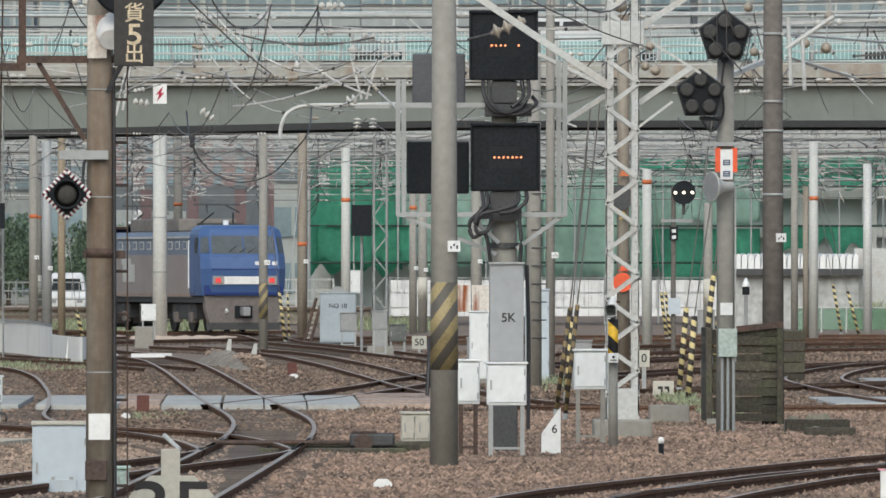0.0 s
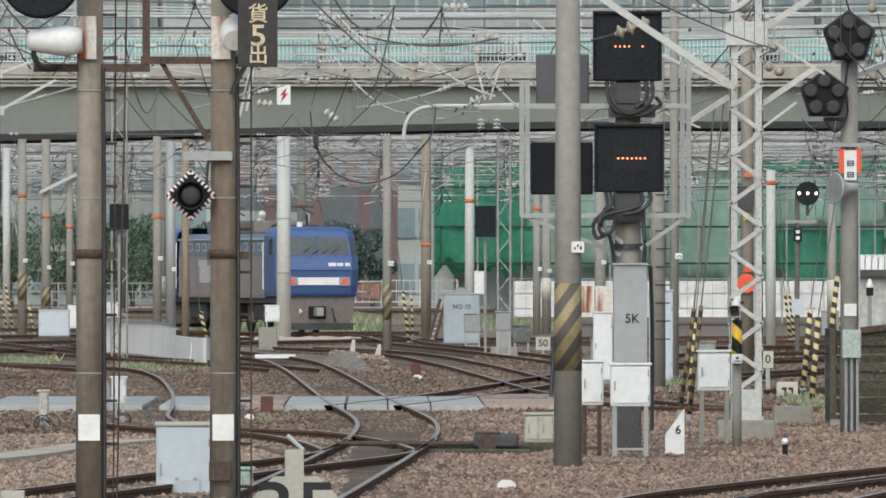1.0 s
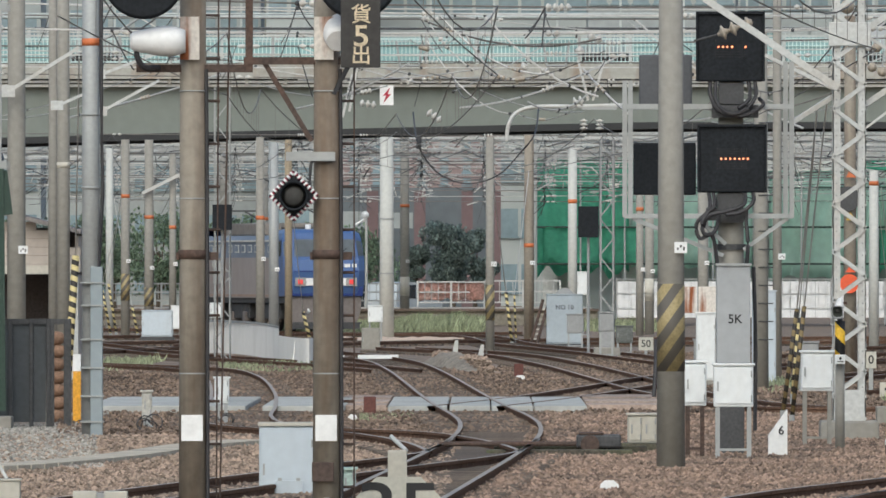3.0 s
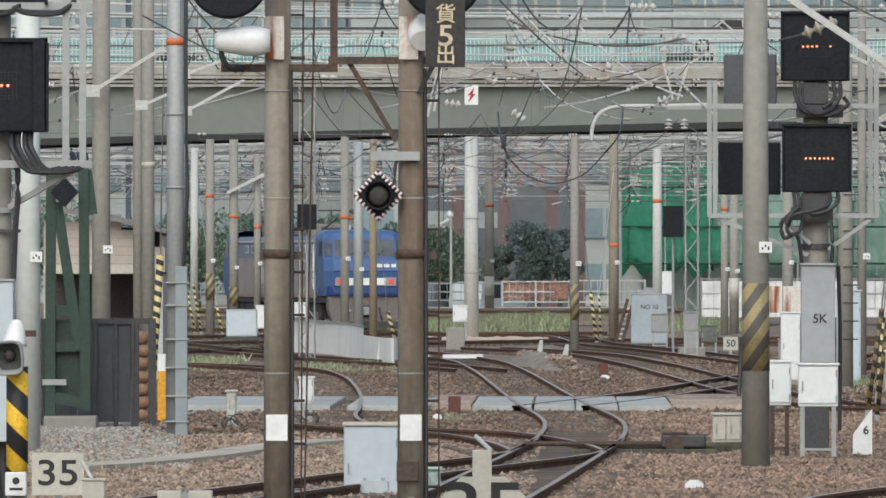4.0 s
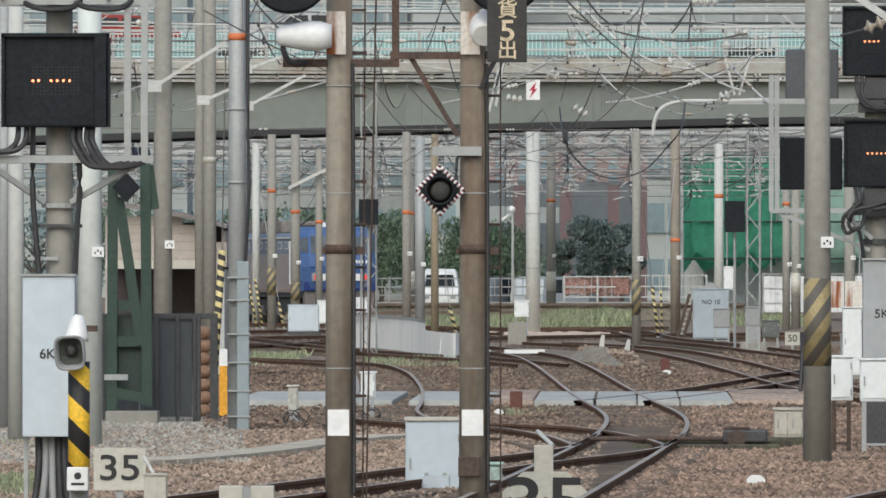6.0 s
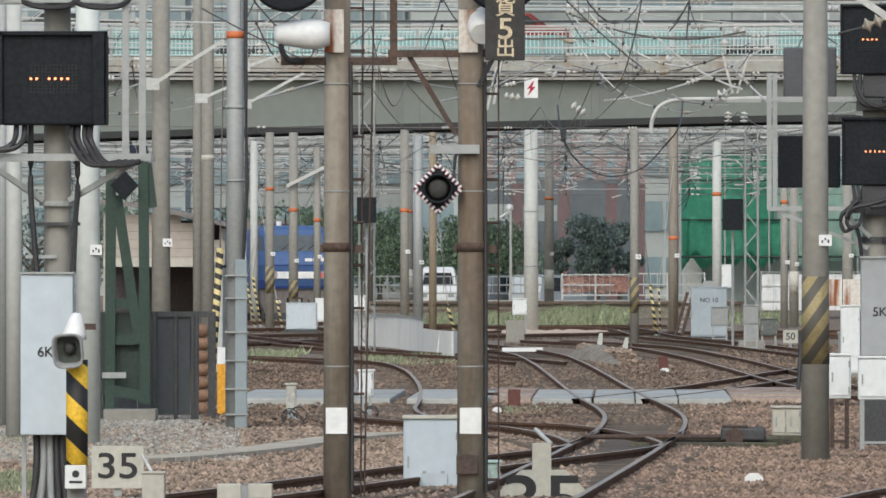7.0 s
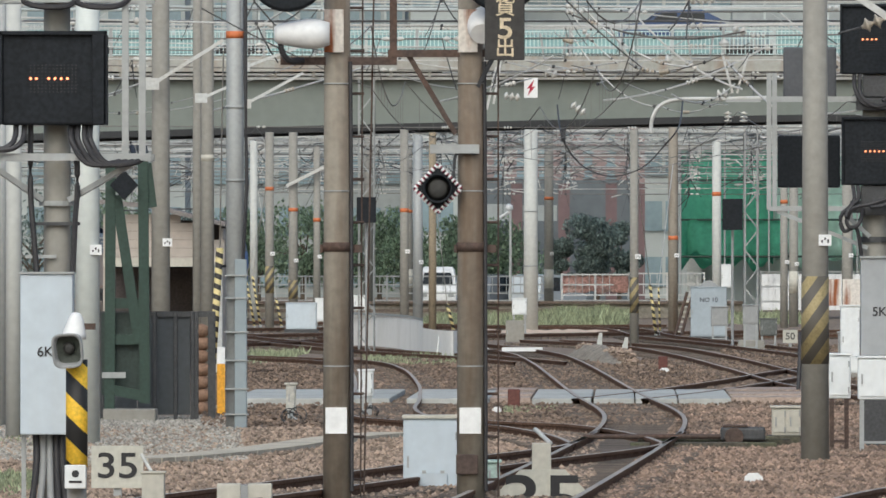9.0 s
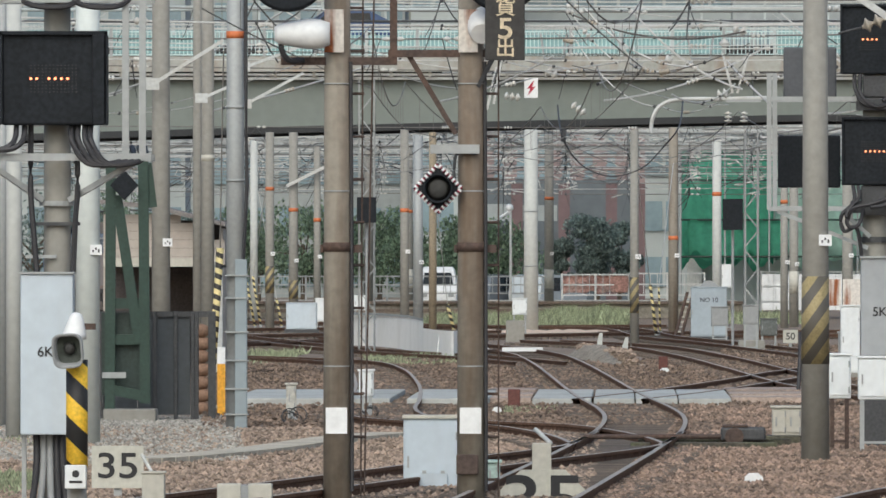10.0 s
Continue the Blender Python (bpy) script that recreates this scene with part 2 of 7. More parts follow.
def track(pts, label, near=True):
    line = curve_pts([(x, y, 0) for x, y in pts], 12)
    TRACK_LINES.append(line)
    tr = thing("railway_track", 0, 0, 0, label, "railway track", "yard tracks")
    for side in (-1, 1):
        web, top = B(), B()
        rows = []
        for i, p in enumerate(line):
            t = (line[min(i + 1, len(line) - 1)] - line[max(i - 1, 0)]).normalized()
            n = Vector((t.y, -t.x, 0)) * side
            rows.append((p, n))
        prof = [(-0.06, 0.0), (-0.06, 0.02), (-0.012, 0.035), (-0.012, 0.1), (-0.034, 0.115), (-0.034, 0.146), (0.034, 0.146), (0.034, 0.115), (0.012, 0.1), (0.012, 0.035), (0.06, 0.02), (0.06, 0.0)]
        prev = None
        ptop = None
        for p, n in rows:
            ring = [web.verts.new(p + n * (GAUGE / 2 + 0.034 + o) + Vector((0, 0, z))) for o, z in prof]
            strip = [top.verts.new(p + n * (GAUGE / 2 + 0.034 + o) + Vector((0, 0, 0.15))) for o in (-0.032, 0.032)]
            if prev:
                for k in range(len(prof) - 1):
                    web.faces.new((prev[k], prev[k + 1], ring[k + 1], ring[k]))
                top.faces.new((ptop[0], ptop[1], strip[1], strip[0]))
            prev, ptop = ring, strip
        bmesh.ops.recalc_face_normals(web, faces=web.faces)
        rail = part("rail", web, RAIL_SIDE, tr)
        part("running_surface", top, RAIL_TOP, rail, "worn shiny rail head")
    # sleepers, one joined part
    sl = B()
    acc = 0.0
    for a, b in zip(line, line[1:]):
        seg = (b - a).length
        t = (b - a).normalized()
        while acc < seg:
            c = a + t * acc
            m = Matrix.Translation((c.x, c.y, -0.01)) @ Matrix.Rotation(math.atan2(t.y, t.x), 4, "Z") @ Matrix.Diagonal((0.21, 2.05, 0.13, 1))
            if near and c.y < 215:
                s = new("sleeper", SLEEPER_MESH)
                s.parent, s.matrix_basis = tr, m
            else:
                bmesh.ops.create_cube(sl, size=1, matrix=m)
            acc += 0.65
        acc -= seg
    tagged(part("sleeper_rest", sl, SLEEPER, tr), kind="stuff")
    return tr


track([(-1.342, 97.81), (-0.597, 121.67), (-0.157, 136.46), (0.149, 149.16), (0.242, 160.92), (0.103, 172.02), (-0.384, 191.87), (-1.596, 250.82), (-2.57, 278.86), (-4.651, 305.42), (-8.561, 332.57)], "curving yard track with rusty rails on dark sleepers")
track([(-4.527, 103.45), (-3.386, 111.96), (-2.369, 120.04), (-1.371, 127.91), (-0.432, 134.83), (-0.098, 139.43), (0.163, 148.17)], "rusty turnout track that joins the curving track")
track([(-9.498, 265.66), (-6.529, 253.65), (-5.286, 235.06), (-4.374, 205.01), (-3.946, 183.25), (-3.779, 170.71), (-3.373, 162.67), (-2.399, 157.53), (-1.263, 153.76), (-0.467, 145.77), (-0.097, 138.14)], "curving yard track with pale worn rails")
track([(2.209, 103.45), (3.105, 111.41), (4.43, 118.46), (5.965, 125.76), (7.377, 132.05), (9.443, 139.87)], "rusty main track on gravel ballast")
track([(3.072, 101.12), (4.126, 110.31), (5.135, 116.92), (6.11, 122.33), (7.565, 127.19), (9.721, 134.02)], "rusty diverging track on gravel ballast")
track([(-2.456, 318.42), (0.387, 297.33), (1.81, 265.66), (2.662, 235.06), (3.452, 205.01), (4.686, 184.76), (6.798, 181.77), (10.992, 183.25)], "yard track crossing towards the signals")
track([(-0.312, 183.25), (1.041, 196.06), (2.41, 212.78), (4.076, 235.06), (7.185, 262.55), (12.129, 285.97)], "diamond crossing track with rusty rails")
track([(12.106, 166.9), (11.074, 192.69), (10.947, 212.78), (11.268, 227.9), (12.886, 248.05), (15.268, 265.66), (19.306, 285.97)], "strongly curved yard track")
track([(6.237, 227.9), (9.899, 248.05), (14.841, 265.66), (20.48, 282.37)], "far yard track with dark sleepers")
track([(-16.509, 377.28), (-12.069, 337.57), (-8.51, 301.32), (-5.782, 278.86), (-3.492, 264.1), (-1.924, 249.43)], "far yard track with dark sleepers")
track([(-16.673, 265.66), (-13.657, 285.97), (-10.766, 305.42), (-5.897, 332.57), (0.815, 353.52), (8.159, 365.01), (20.73, 371.05)], "far yard track with dark sleepers")
track([(5.607, 250.82), (2.847, 305.42), (0.94, 335.05), (-0.414, 375.71), (-3.955, 387.04), (-9.747, 406.31), (-15.99, 423.55), (-25.68, 444.52)], "far track on which the locomotive runs")

for pts in ([(9.513, 318.42), (15.659, 330.12), (24.67, 340.13)], [(7.637, 289.66), (12.867, 303.36), (23.26, 320.69)], [(3.17, 340.13), (13.016, 348.04), (25.85, 356.32)], [(-19.433, 309.63), (-14.941, 330.12), (-8.959, 348.04), (-4.607, 362.07)], [(6.844, 205.01), (9.152, 210.78), (12.235, 219.01), (15.386, 227.9)], [(-21.84, 348.04), (-15.607, 365.01), (-6.804, 383.73), (0.908, 393.83)]):
    track(pts, "far yard track with rusty rails", False)

# ---- crossing slabs ----
SLAB = mat("worn_grey_slab", (0.42, 0.43, 0.405), 0.85, var=0.15, size=0.8, rand=0.12, dirt=(0.22, 0.21, 0.19))
PLANK = mat("orange_brown_plank", (0.36, 0.28, 0.23), 0.85, var=0.25, size=0.3, rand=0.25)


def crossing():
    path = thing("track_crossing", 0, 0, 0, "grey concrete slab crossing laid between the rails", "crossing")
    y0, y1 = 184.19, 197.08
    for x0, x1 in ((-6.507, -4.796), (-4.739, -3.883), (-3.607, -2.275), (-1.561, -0.59), (-0.552, 0.114), (0.133, 0.819), (0.838, 1.695)):
        part("slab", box(B(), x0, x1, y0, y1, -0.05, 0.14, 0.02), SLAB, path)
    for k in range(5):
        part("plank", box(B(), 1.72, 3.088, 186.34 + k * 3.1, 186.34 + 2.6 + k * 3.1, -0.05, 0.13 + 0.02 * (k % 2)), PLANK, path, "weathered orange-brown plank")
        part("plank", box(B(), -2.432, -1.602, 186.34 + k * 3.1, 186.34 + 2.6 + k * 3.1, -0.05, 0.12 + 0.02 * (k % 2)), PLANK, path, "weathered orange-brown plank")
    return path


crossing()

# ---- road bridge with railings ----
BY = 453.0
TEAL = glass("teal_panel", (0.4, 0.66, 0.66), 0.3, 0.55)
RAILPAINT = mat("pale_teal_railing_paint", (0.52, 0.66, 0.65), 0.55, var=0.08, size=0.5, bump=0)
PALERAIL = mat("pale_grey_railing_paint", (0.46, 0.5, 0.49), 0.55, var=0.1, size=0.5, bump=0)
ASPHALT = mat("asphalt", (0.06, 0.06, 0.06), 0.9)


def road_bridge():
    br = thing("road_bridge", 0, BY, 0, "grey-green steel girder road bridge with stained concrete edge and teal railings", "bridge")
    x0, x1 = -128, 128
    # the girders deepen towards the pier on one side
    haunch = [(x0, 7.3), (-30, 7.3), (-15, 7.72), (-7.9, 7.9), (0.8, 8.1), (6.7, 8.22), (20, 8.24), (x1, 8.24)]
    for yy in (0, 10):
        part("girder", prism(B(), haunch + [(x1, 9.642), (x0, 9.642)], yy, yy + 0.5), BRIDGE, br)
        part("bottom_flange", prism(B(), [(x, z - 0.26) for x, z in haunch] + [(x, z + 0.01) for x, z in haunch[::-1]], yy - 0.25, yy + 0.7), BRIDGE_SHADE, br, "bottom flange with underside shade in its colour")
    for k in range(30):
        xs = -64 + k * 4.4
        part("stiffener", box(B(), xs, xs + 0.05, -0.06, 0.0, 8.3, 9.64), BRIDGE, br)
    part("top_flange", box(B(), x0, x1, -0.45, 0.9, 9.642, 9.755), WHITESTEEL, br, "pale top flange")
    part("deck_edge", box(B(), x0, x1, -0.75, 0.0, 9.96, 10.573), DECK, br, "rust-stained concrete deck edge")
    part("deck", box(B(), x0, x1, 0.0, 11.0, 9.755, 10.55), ASPHALT, br)
    x0, x1 = -70, 60
    for k in range(int((x1 - x0) / 1.55)):
        x = x0 + k * 1.55
        part("bracket", prism(B(), [(x, 9.755), (x + 0.12, 9.755), (x + 0.12, 9.96), (x, 9.96)], -0.65, 0), DECK, br)
    part("road_slab", box(B(), -128, 128, 0.6, 10.3, 10.55, 11.004), ASPHALT, br, "grey asphalt road")
    part("drain_pipe", rod(B(), (x0, -0.55, 9.846), (x1, -0.55, 9.846), 0.06), WHITESTEEL, br)
    for row, y, z0, z1, m in ((0, -0.45, 10.641, 11.685, RAILPAINT), (1, 10.6, 10.868, 12.185, PALERAIL)):
        rl = new("railing")
        rl.parent = br
        tagged(rl, "teal railing with thin upright bars")
        for zz, t in ((z0, 0.06), (z0 + 0.62 * (z1 - z0), 0.03), (z1 - 0.12, 0.05), (z1, 0.08)):
            part("rail", box(B(), x0, x1, y - 0.04, y + 0.04, zz - t / 2, zz + t / 2), PALERAIL if zz == z1 else m, rl)
        bars = B()
        n = int((x1 - x0) / 0.16)
        for k in range(n):
            x = x0 + k * 0.16
            if -28 < x < 28:
                box(bars, x, x + 0.035, y - 0.02, y + 0.02, z0, z1 - 0.15)
        tagged(part("railing_infill", bars, m, rl), kind="stuff")
        for k in range(int((x1 - x0) / 2.05)):
            x = x0 + k * 2.05
            part("post", box(B(), x, x + 0.12, y - 0.07, y + 0.07, z0 - 0.1, z1 + 0.02), PALERAIL if k % 3 else GALV, rl)
        for k in range(int((x1 - x0) / 2.05)):
            x = x0 + k * 2.05
            if -30 < x < 28 and (k * 7) % 5 != 2:
                part("panel", box(B(), x + 0.15, x + 2.0, y + 0.05, y + 0.06, z0 + 0.05, z0 + (0.75 + 0.2 * ((k * 3) % 4 == 1)) * (z1 - z0)), TEAL, rl, "translucent teal panel")
    # upper handrail and pale service pipes above the road
    for zz, y, r in ((11.98, -0.5, 0.05), (12.525, 3.0, 0.07), (12.82, 10.8, 0.05), (12.23, 10.8, 0.05)):
        part("handrail", rod(B(), (x0, y, zz), (x1, y, zz), r), DARKSTEEL if y == -0.5 else PALERAIL, br)
    for k in range(44):
        x = x0 + 8 + k * 2.6
        part("stanchion", box(B(), x, x + 0.09, 10.7, 10.85, 10.822, 13.547), PALERAIL, br)
        if k % 2:
            part("stanchion", box(B(), x + 0.7, x + 0.78, -0.5, -0.42, 11.594, 12.048), DARKSTEEL, br)
    # piers beyond the yard
    for x in (-62, 52):
        part("pier", box(B(), x, x + 2.5, 1, 9.5, -0.3, 7.3 if x < 0 else 8.2), PALE, br, "concrete pier")
    # hanging safety cradles over the tracks
    for u in (-6.43, -3.487, 2.401):
        part("cradle", tube(B(), [(u, -0.9, 11.458), (u + 0.15, -0.9, 10.482), (u + 0.9, -0.9, 10.482), (u + 1.05, -0.9, 11.458)], 0.06), GALV, br)
    return br


road_bridge()


# ---- far buildings behind the bridge ----
GLASSWALL = mat("blue_grey_window_glass", (0.22, 0.3, 0.33), 0.15, var=0.15, size=3, bump=0)
FACADE = mat("pale_facade", (0.4, 0.44, 0.43), 0.8, var=0.05, size=4, bump=0)
PINKWALL = mat("brown_red_tile_facade", (0.29, 0.215, 0.205), 0.8, var=0.12, size=2, bump=0)
# interior shade in the colour, lifted towards blue to imitate distance haze
SHADEWALL = mat("shade_and_haze_grey", (0.125, 0.145, 0.155), 0.8, var=0.1, size=3, bump=0)
MIDWALL = mat("mid_grey_wall", (0.31, 0.34, 0.335), 0.8, var=0.1, size=3, bump=0)


def building(x0, x1, y, z1, wall, floors, bays, label, win=0.6, zs=0.0, depth=12.0, glass_m=None):
    b = thing("building", (x0 + x1) / 2, y, 0, label, "building", "far buildings")
    w = x1 - x0
    part("wall", box(B(), -w / 2, w / 2, 0, depth, 0, z1), wall, b)
    part("roof", box(B(), -w / 2 - 0.3, w / 2 + 0.3, -0.3, depth + 0.3, z1, z1 + 0.4), wall, b)
    fh, bw = (z1 - zs) / floors, w / bays
    me = None
    for i in range(floors):
        for k in range(bays):
            if me is None:
                bm = B()
                box(bm, -bw * win / 2, bw * win / 2, -0.06, 0.02, -fh * 0.25, fh * 0.25)
                box(bm, -bw * win / 2 - 0.08, bw * win / 2 + 0.08, -0.16, -0.02, -fh * 0.25 - 0.12, -fh * 0.25)
                o = part("window", bm, glass_m or GLASSWALL, b)
                me = o.data
            else:
                o = new("window", me)
                o.parent = b
            o.location = (-w / 2 + (k + 0.5) * bw, 0, zs + (i + 0.5) * fh)
    return b


building(-46.18, -29.83, 760, 34, FACADE, 10, 9, "pale grey office building with rows of windows", 0.7)
building(-27.9, -14.208, 720, 36, MIDWALL, 11, 10, "grey apartment building with rows of windows", 0.75)
building(-13.271, -7.742, 690, 34, FACADE, 10, 4, "pale building with wide windows", 0.8)
building(-8.83, 0.947, 610, 9.462, PINKWALL, 4, 8, "brown-red tiled building above a dark base", 0.35, zs=6.71)
building(-7.679, 6.524, 700, 38, FACADE, 11, 10, "pale teal-grey building with window bands", 0.85)
building(6.151, 14.753, 660, 34, MIDWALL, 10, 7, "grey building with window bands", 0.75)
building(16.275, 28.01, 720, 36, FACADE, 10, 8, "pale office building with window bands", 0.8)
building(26.62, 42.49, 680, 34, MIDWALL, 10, 10, "grey building with many windows", 0.7)


DARKBRICK = mat("dark_brick_red_column", (0.15, 0.1, 0.1), 0.8, var=0.1, size=1.5, bump=0)


def arcade():
    """Dark open ground floor under the tiled building."""
    a = thing("covered_loading_bay", -4.001, 596, 0, "dark open loading bay with brown-red columns and pale lintel", "loading bay")
    w = 9.259
    # back wall and floor carry the open bay's shade in their colour
    part("back_wall", box(B(), -w / 2, w / 2, 8, 8.5, 0, 6.611), SHADEWALL, a)
    part("lintel", box(B(), -w / 2, w / 2, 0, 0.6, 5.954, 6.611), SHADEWALL, a)
    for k, c in enumerate((-0.5, -0.2, 0.07, 0.34, 0.5)):
        part("column", box(B(), c * w - 0.3, c * w + 0.3, -0.1, 0.6, 0, 6.432), DARKBRICK, a)
    part("upper_panel", box(B(), -0.46 * w, -0.22 * w, 0.2, 0.5, 4.461, 5.357), MIDWALL, a, "grey panel")
    part("upper_panel", box(B(), -0.17 * w, 0.03 * w, 0.2, 0.5, 4.461, 5.297), MIDWALL, a, "grey panel")
    part("floor", box(B(), -w / 2, w / 2, 0, 8, 0, 0.15), SHADEWALL, a)
    return a


arcade()

# ---- building under repair, wrapped in green nets ----
NET = mat("green_safety_net", (0.13, 0.5, 0.35), 0.8, var=0.15, size=1.5, bump=0.1, dirt=(0.06, 0.24, 0.16))
NETPALE = mat("faded_green_net", (0.47, 0.66, 0.58), 0.8, var=0.1, size=2.0, bump=0.1, dirt=(0.26, 0.5, 0.4))


def net_sheet(name, x0, x1, z0, z1, m, parent, seed, hang=0.35, y=0.0):
    rnd = random.Random(seed)
    ph = [rnd.uniform(0, 6) for _ in range(4)]
    bm = B()
    nx, nz = 36, 8
    grid = []
    for i in range(nx + 1):
        col = []
        for k in range(nz + 1):
            u, w = i / nx, k / nz
            x = x0 + (x1 - x0) * u
            low = z0 + hang * (0.5 + 0.5 * math.sin(u * 9 + ph[0])) * math.sin(u * 23 + ph[1])
            z = low + (z1 - low) * w
            yy = y + 0.18 * math.sin(x * 1.9 + ph[2] + z) + 0.1 * math.sin(x * 4.1 + ph[3])
            col.append(bm.verts.new((x, yy, z)))
        grid.append(col)
    for i in range(nx):
        for k in range(nz):
            bm.faces.new((grid[i][k], grid[i + 1][k], grid[i + 1][k + 1], grid[i][k + 1]))
    bmesh.ops.solidify(bm, geom=bm.faces[:], thickness=0.03)
    return part(name, bm, m, parent, smooth=True)


def netted_building():
    y = 540
    b = thing("building_under_repair", 0, y, 0, "building under repair wrapped in green safety nets on scaffolding", "building")
    def xx(u):
        return u
    part("wall", box(B(), 2.462, 32.12, 3, 12, 0, 8.056), FACADE, b)
    for k in range(28):
        x = 6.374 + k * 0.594
        part("hoarding_panel", box(B(), x, x + 0.578, -1.3, -1.24, 0, 1.725), WHITE, b, "white site hoarding")
    for k, x in enumerate((2.868, 6.657, 10.988, 15.049, 18.299, 21.55, 25.88, 29.14)):
        part("column", box(B(), x, x + 0.7, 2.2, 3, 0, 8.056), PALE, b)
    for v in (7.028, 5.62, 3.78):
        part("floor_beam", box(B(), 2.462, 32.12, 2.4, 3, v, v + 0.5), PALE, b)
    net_sheet("net", 2.543, 6.982, 2.156, 7.704, NET, b, 1, 0.35)
    net_sheet("net", 7.063, 12.883, 2.427, 7.434, NETPALE, b, 2, 0.5)
    net_sheet("net", 13.695, 18.841, 1.886, 7.028, NETPALE, b, 3, 0.3)
    net_sheet("net", 18.976, 24.12, 1.751, 4.186, NET, b, 4, 0.6)
    net_sheet("net", 18.841, 24.12, 4.376, 7.028, NETPALE, b, 5, 0.3)
    net_sheet("net", 24.26, 32.12, 6.216, 7.894, NET, b, 6, 0.5)
    net_sheet("net", 24.26, 29.41, 3.239, 4.321, NET, b, 7, 0.6)
    net_sheet("net", 2.868, 7.469, 2.427, 4.321, NET, b, 8, 0.4, -0.4)
    net_sheet("net", 18.028, 32.12, 7.082, 7.731, NET, b, 9, 0.2, -0.4)
    for k in range(15):
        x = 2.543 + k * (32.12 - 2.543) / 14
        part("scaffold_tube", rod(B(), (x, -0.6, 0), (x, -0.6, 8.381), 0.05, seg=6), GALV, b)
    for z in (6.216, 4.321, 2.562):
        part("scaffold_tube", rod(B(), (2.543, -0.6, z), (32.12, -0.6, z), 0.05, seg=6), GREENSTEEL, b)
    return b


netted_building()


# ---- trees ----
# leaf greens are paled and greyed to imitate haze over the distance
LEAF = mat("hazed_green_leaves", (0.19, 0.245, 0.22), 0.8, var=0.4, size=0.6, bump=0, island=0.5)
LEAF2 = mat("hazed_mid_green_leaves", (0.19, 0.26, 0.17), 0.8, var=0.4, size=0.6, bump=0, island=0.5)


def translucent(m, share):
    """Leaves and blades pass part of the light."""
    nt = m.node_tree
    b = nt.nodes["Principled BSDF"]
    tr = nt.nodes.new("ShaderNodeBsdfTranslucent")
    mx = nt.nodes.new("ShaderNodeMixShader")
    mx.inputs[0].default_value = share
    nt.links.new(b.inputs["Base Color"].links[0].from_socket, tr.inputs["Color"])
    nt.links.new(b.outputs[0], mx.inputs[1])
    nt.links.new(tr.outputs[0], mx.inputs[2])
    nt.links.new(mx.outputs[0], nt.nodes["Material Output"].inputs["Surface"])


translucent(LEAF, 0.55)
translucent(LEAF2, 0.55)
translucent(NET, 0.35)
translucent(NETPALE, 0.3)
BARK = mat("bark", (0.09, 0.07, 0.05), 0.9)


def tree(x, y, h, w, m, seed, label, leaves=620):
    rnd = random.Random(seed)
    t = thing("tree", x, y, 0, label, "tree", "trees beyond the yard")
    tr = B()
    rod(tr, (0, 0, -0.2), (0, 0, h * 0.55), h * 0.03, h * 0.015, 8)
    lobes = []
    for k in range(11):
        a = rnd.uniform(0, 6.28)
        r = rnd.uniform(0.1, 0.42) * w
        z = h * rnd.uniform(0.3, 0.92)
        r *= 1 - 0.55 * max(0, z / h - 0.55) / 0.45
        c = Vector((r * math.cos(a), r * math.sin(a) * 0.6, z))
        lobes.append((c, w * rnd.uniform(0.18, 0.3)))
        rod(tr, (0, 0, h * rnd.uniform(0.2, 0.5)), c, h * 0.012, h * 0.004, 5)
    part("trunk", tr, BARK, t)
    vs, fs = [], []
    for c, r in lobes:
        for _ in range(leaves):
            d = Vector((rnd.gauss(0, 1), rnd.gauss(0, 1), rnd.gauss(0, 1))).normalized() * r * rnd.uniform(0.55, 1.12)
            p = c + Vector((d.x, d.y, d.z * 0.8))
            q = Euler((rnd.uniform(0, 6), rnd.uniform(0, 6), rnd.uniform(0, 6))).to_matrix()
            s = rnd.uniform(0.06, 0.15)
            i = len(vs)
            vs += [p + q @ Vector(o) * s for o in ((-1, 0, 0), (0, -0.6, 0.1), (1, 0, 0), (0, 0.6, 0.1))]
            fs.append((i, i + 1, i + 2, i + 3))
    me = bpy.data.meshes.new("crown")
    me.from_pydata(vs, [], fs)
    me.materials.append(m)
    o = new("crown", me)
    o.parent = t
    return t


for k, (u_x, y, h, w, m) in enumerate(((-6.616, 510, 4.266, 4.6, LEAF2), (-8.07, 530, 3.755, 3.0, LEAF2), (-1.515, 560, 5.936, 2.8, LEAF), (-3.338, 560, 3.551, 1.8, LEAF), (-0.397, 566, 4.414, 2.2, LEAF), (-16.097, 560, 7.199, 4.5, LEAF2), (-18.667, 570, 6.428, 4.5, LEAF2), (-13.978, 565, 5.826, 3.0, LEAF2), (-21.42, 575, 6.751, 4.5, LEAF), (-15.047, 568, 6.271, 4.0, LEAF2), (-12.576, 572, 6.012, 4.2, LEAF2), (-10.63, 560, 4.954, 3.6, LEAF2), (-20.02, 572, 6.012, 4.0, LEAF2), (-22.74, 572, 6.299, 4.4, LEAF), (-30.07, 570, 7.285, 8, LEAF), (-26.02, 575, 7.616, 8, LEAF2))):
    tree(u_x, y, h * (0.8 if u_x < -10 else 1), w, m, 40 + k, "leafy green tree beyond the railway yard", 230 if u_x < -10 else 420)


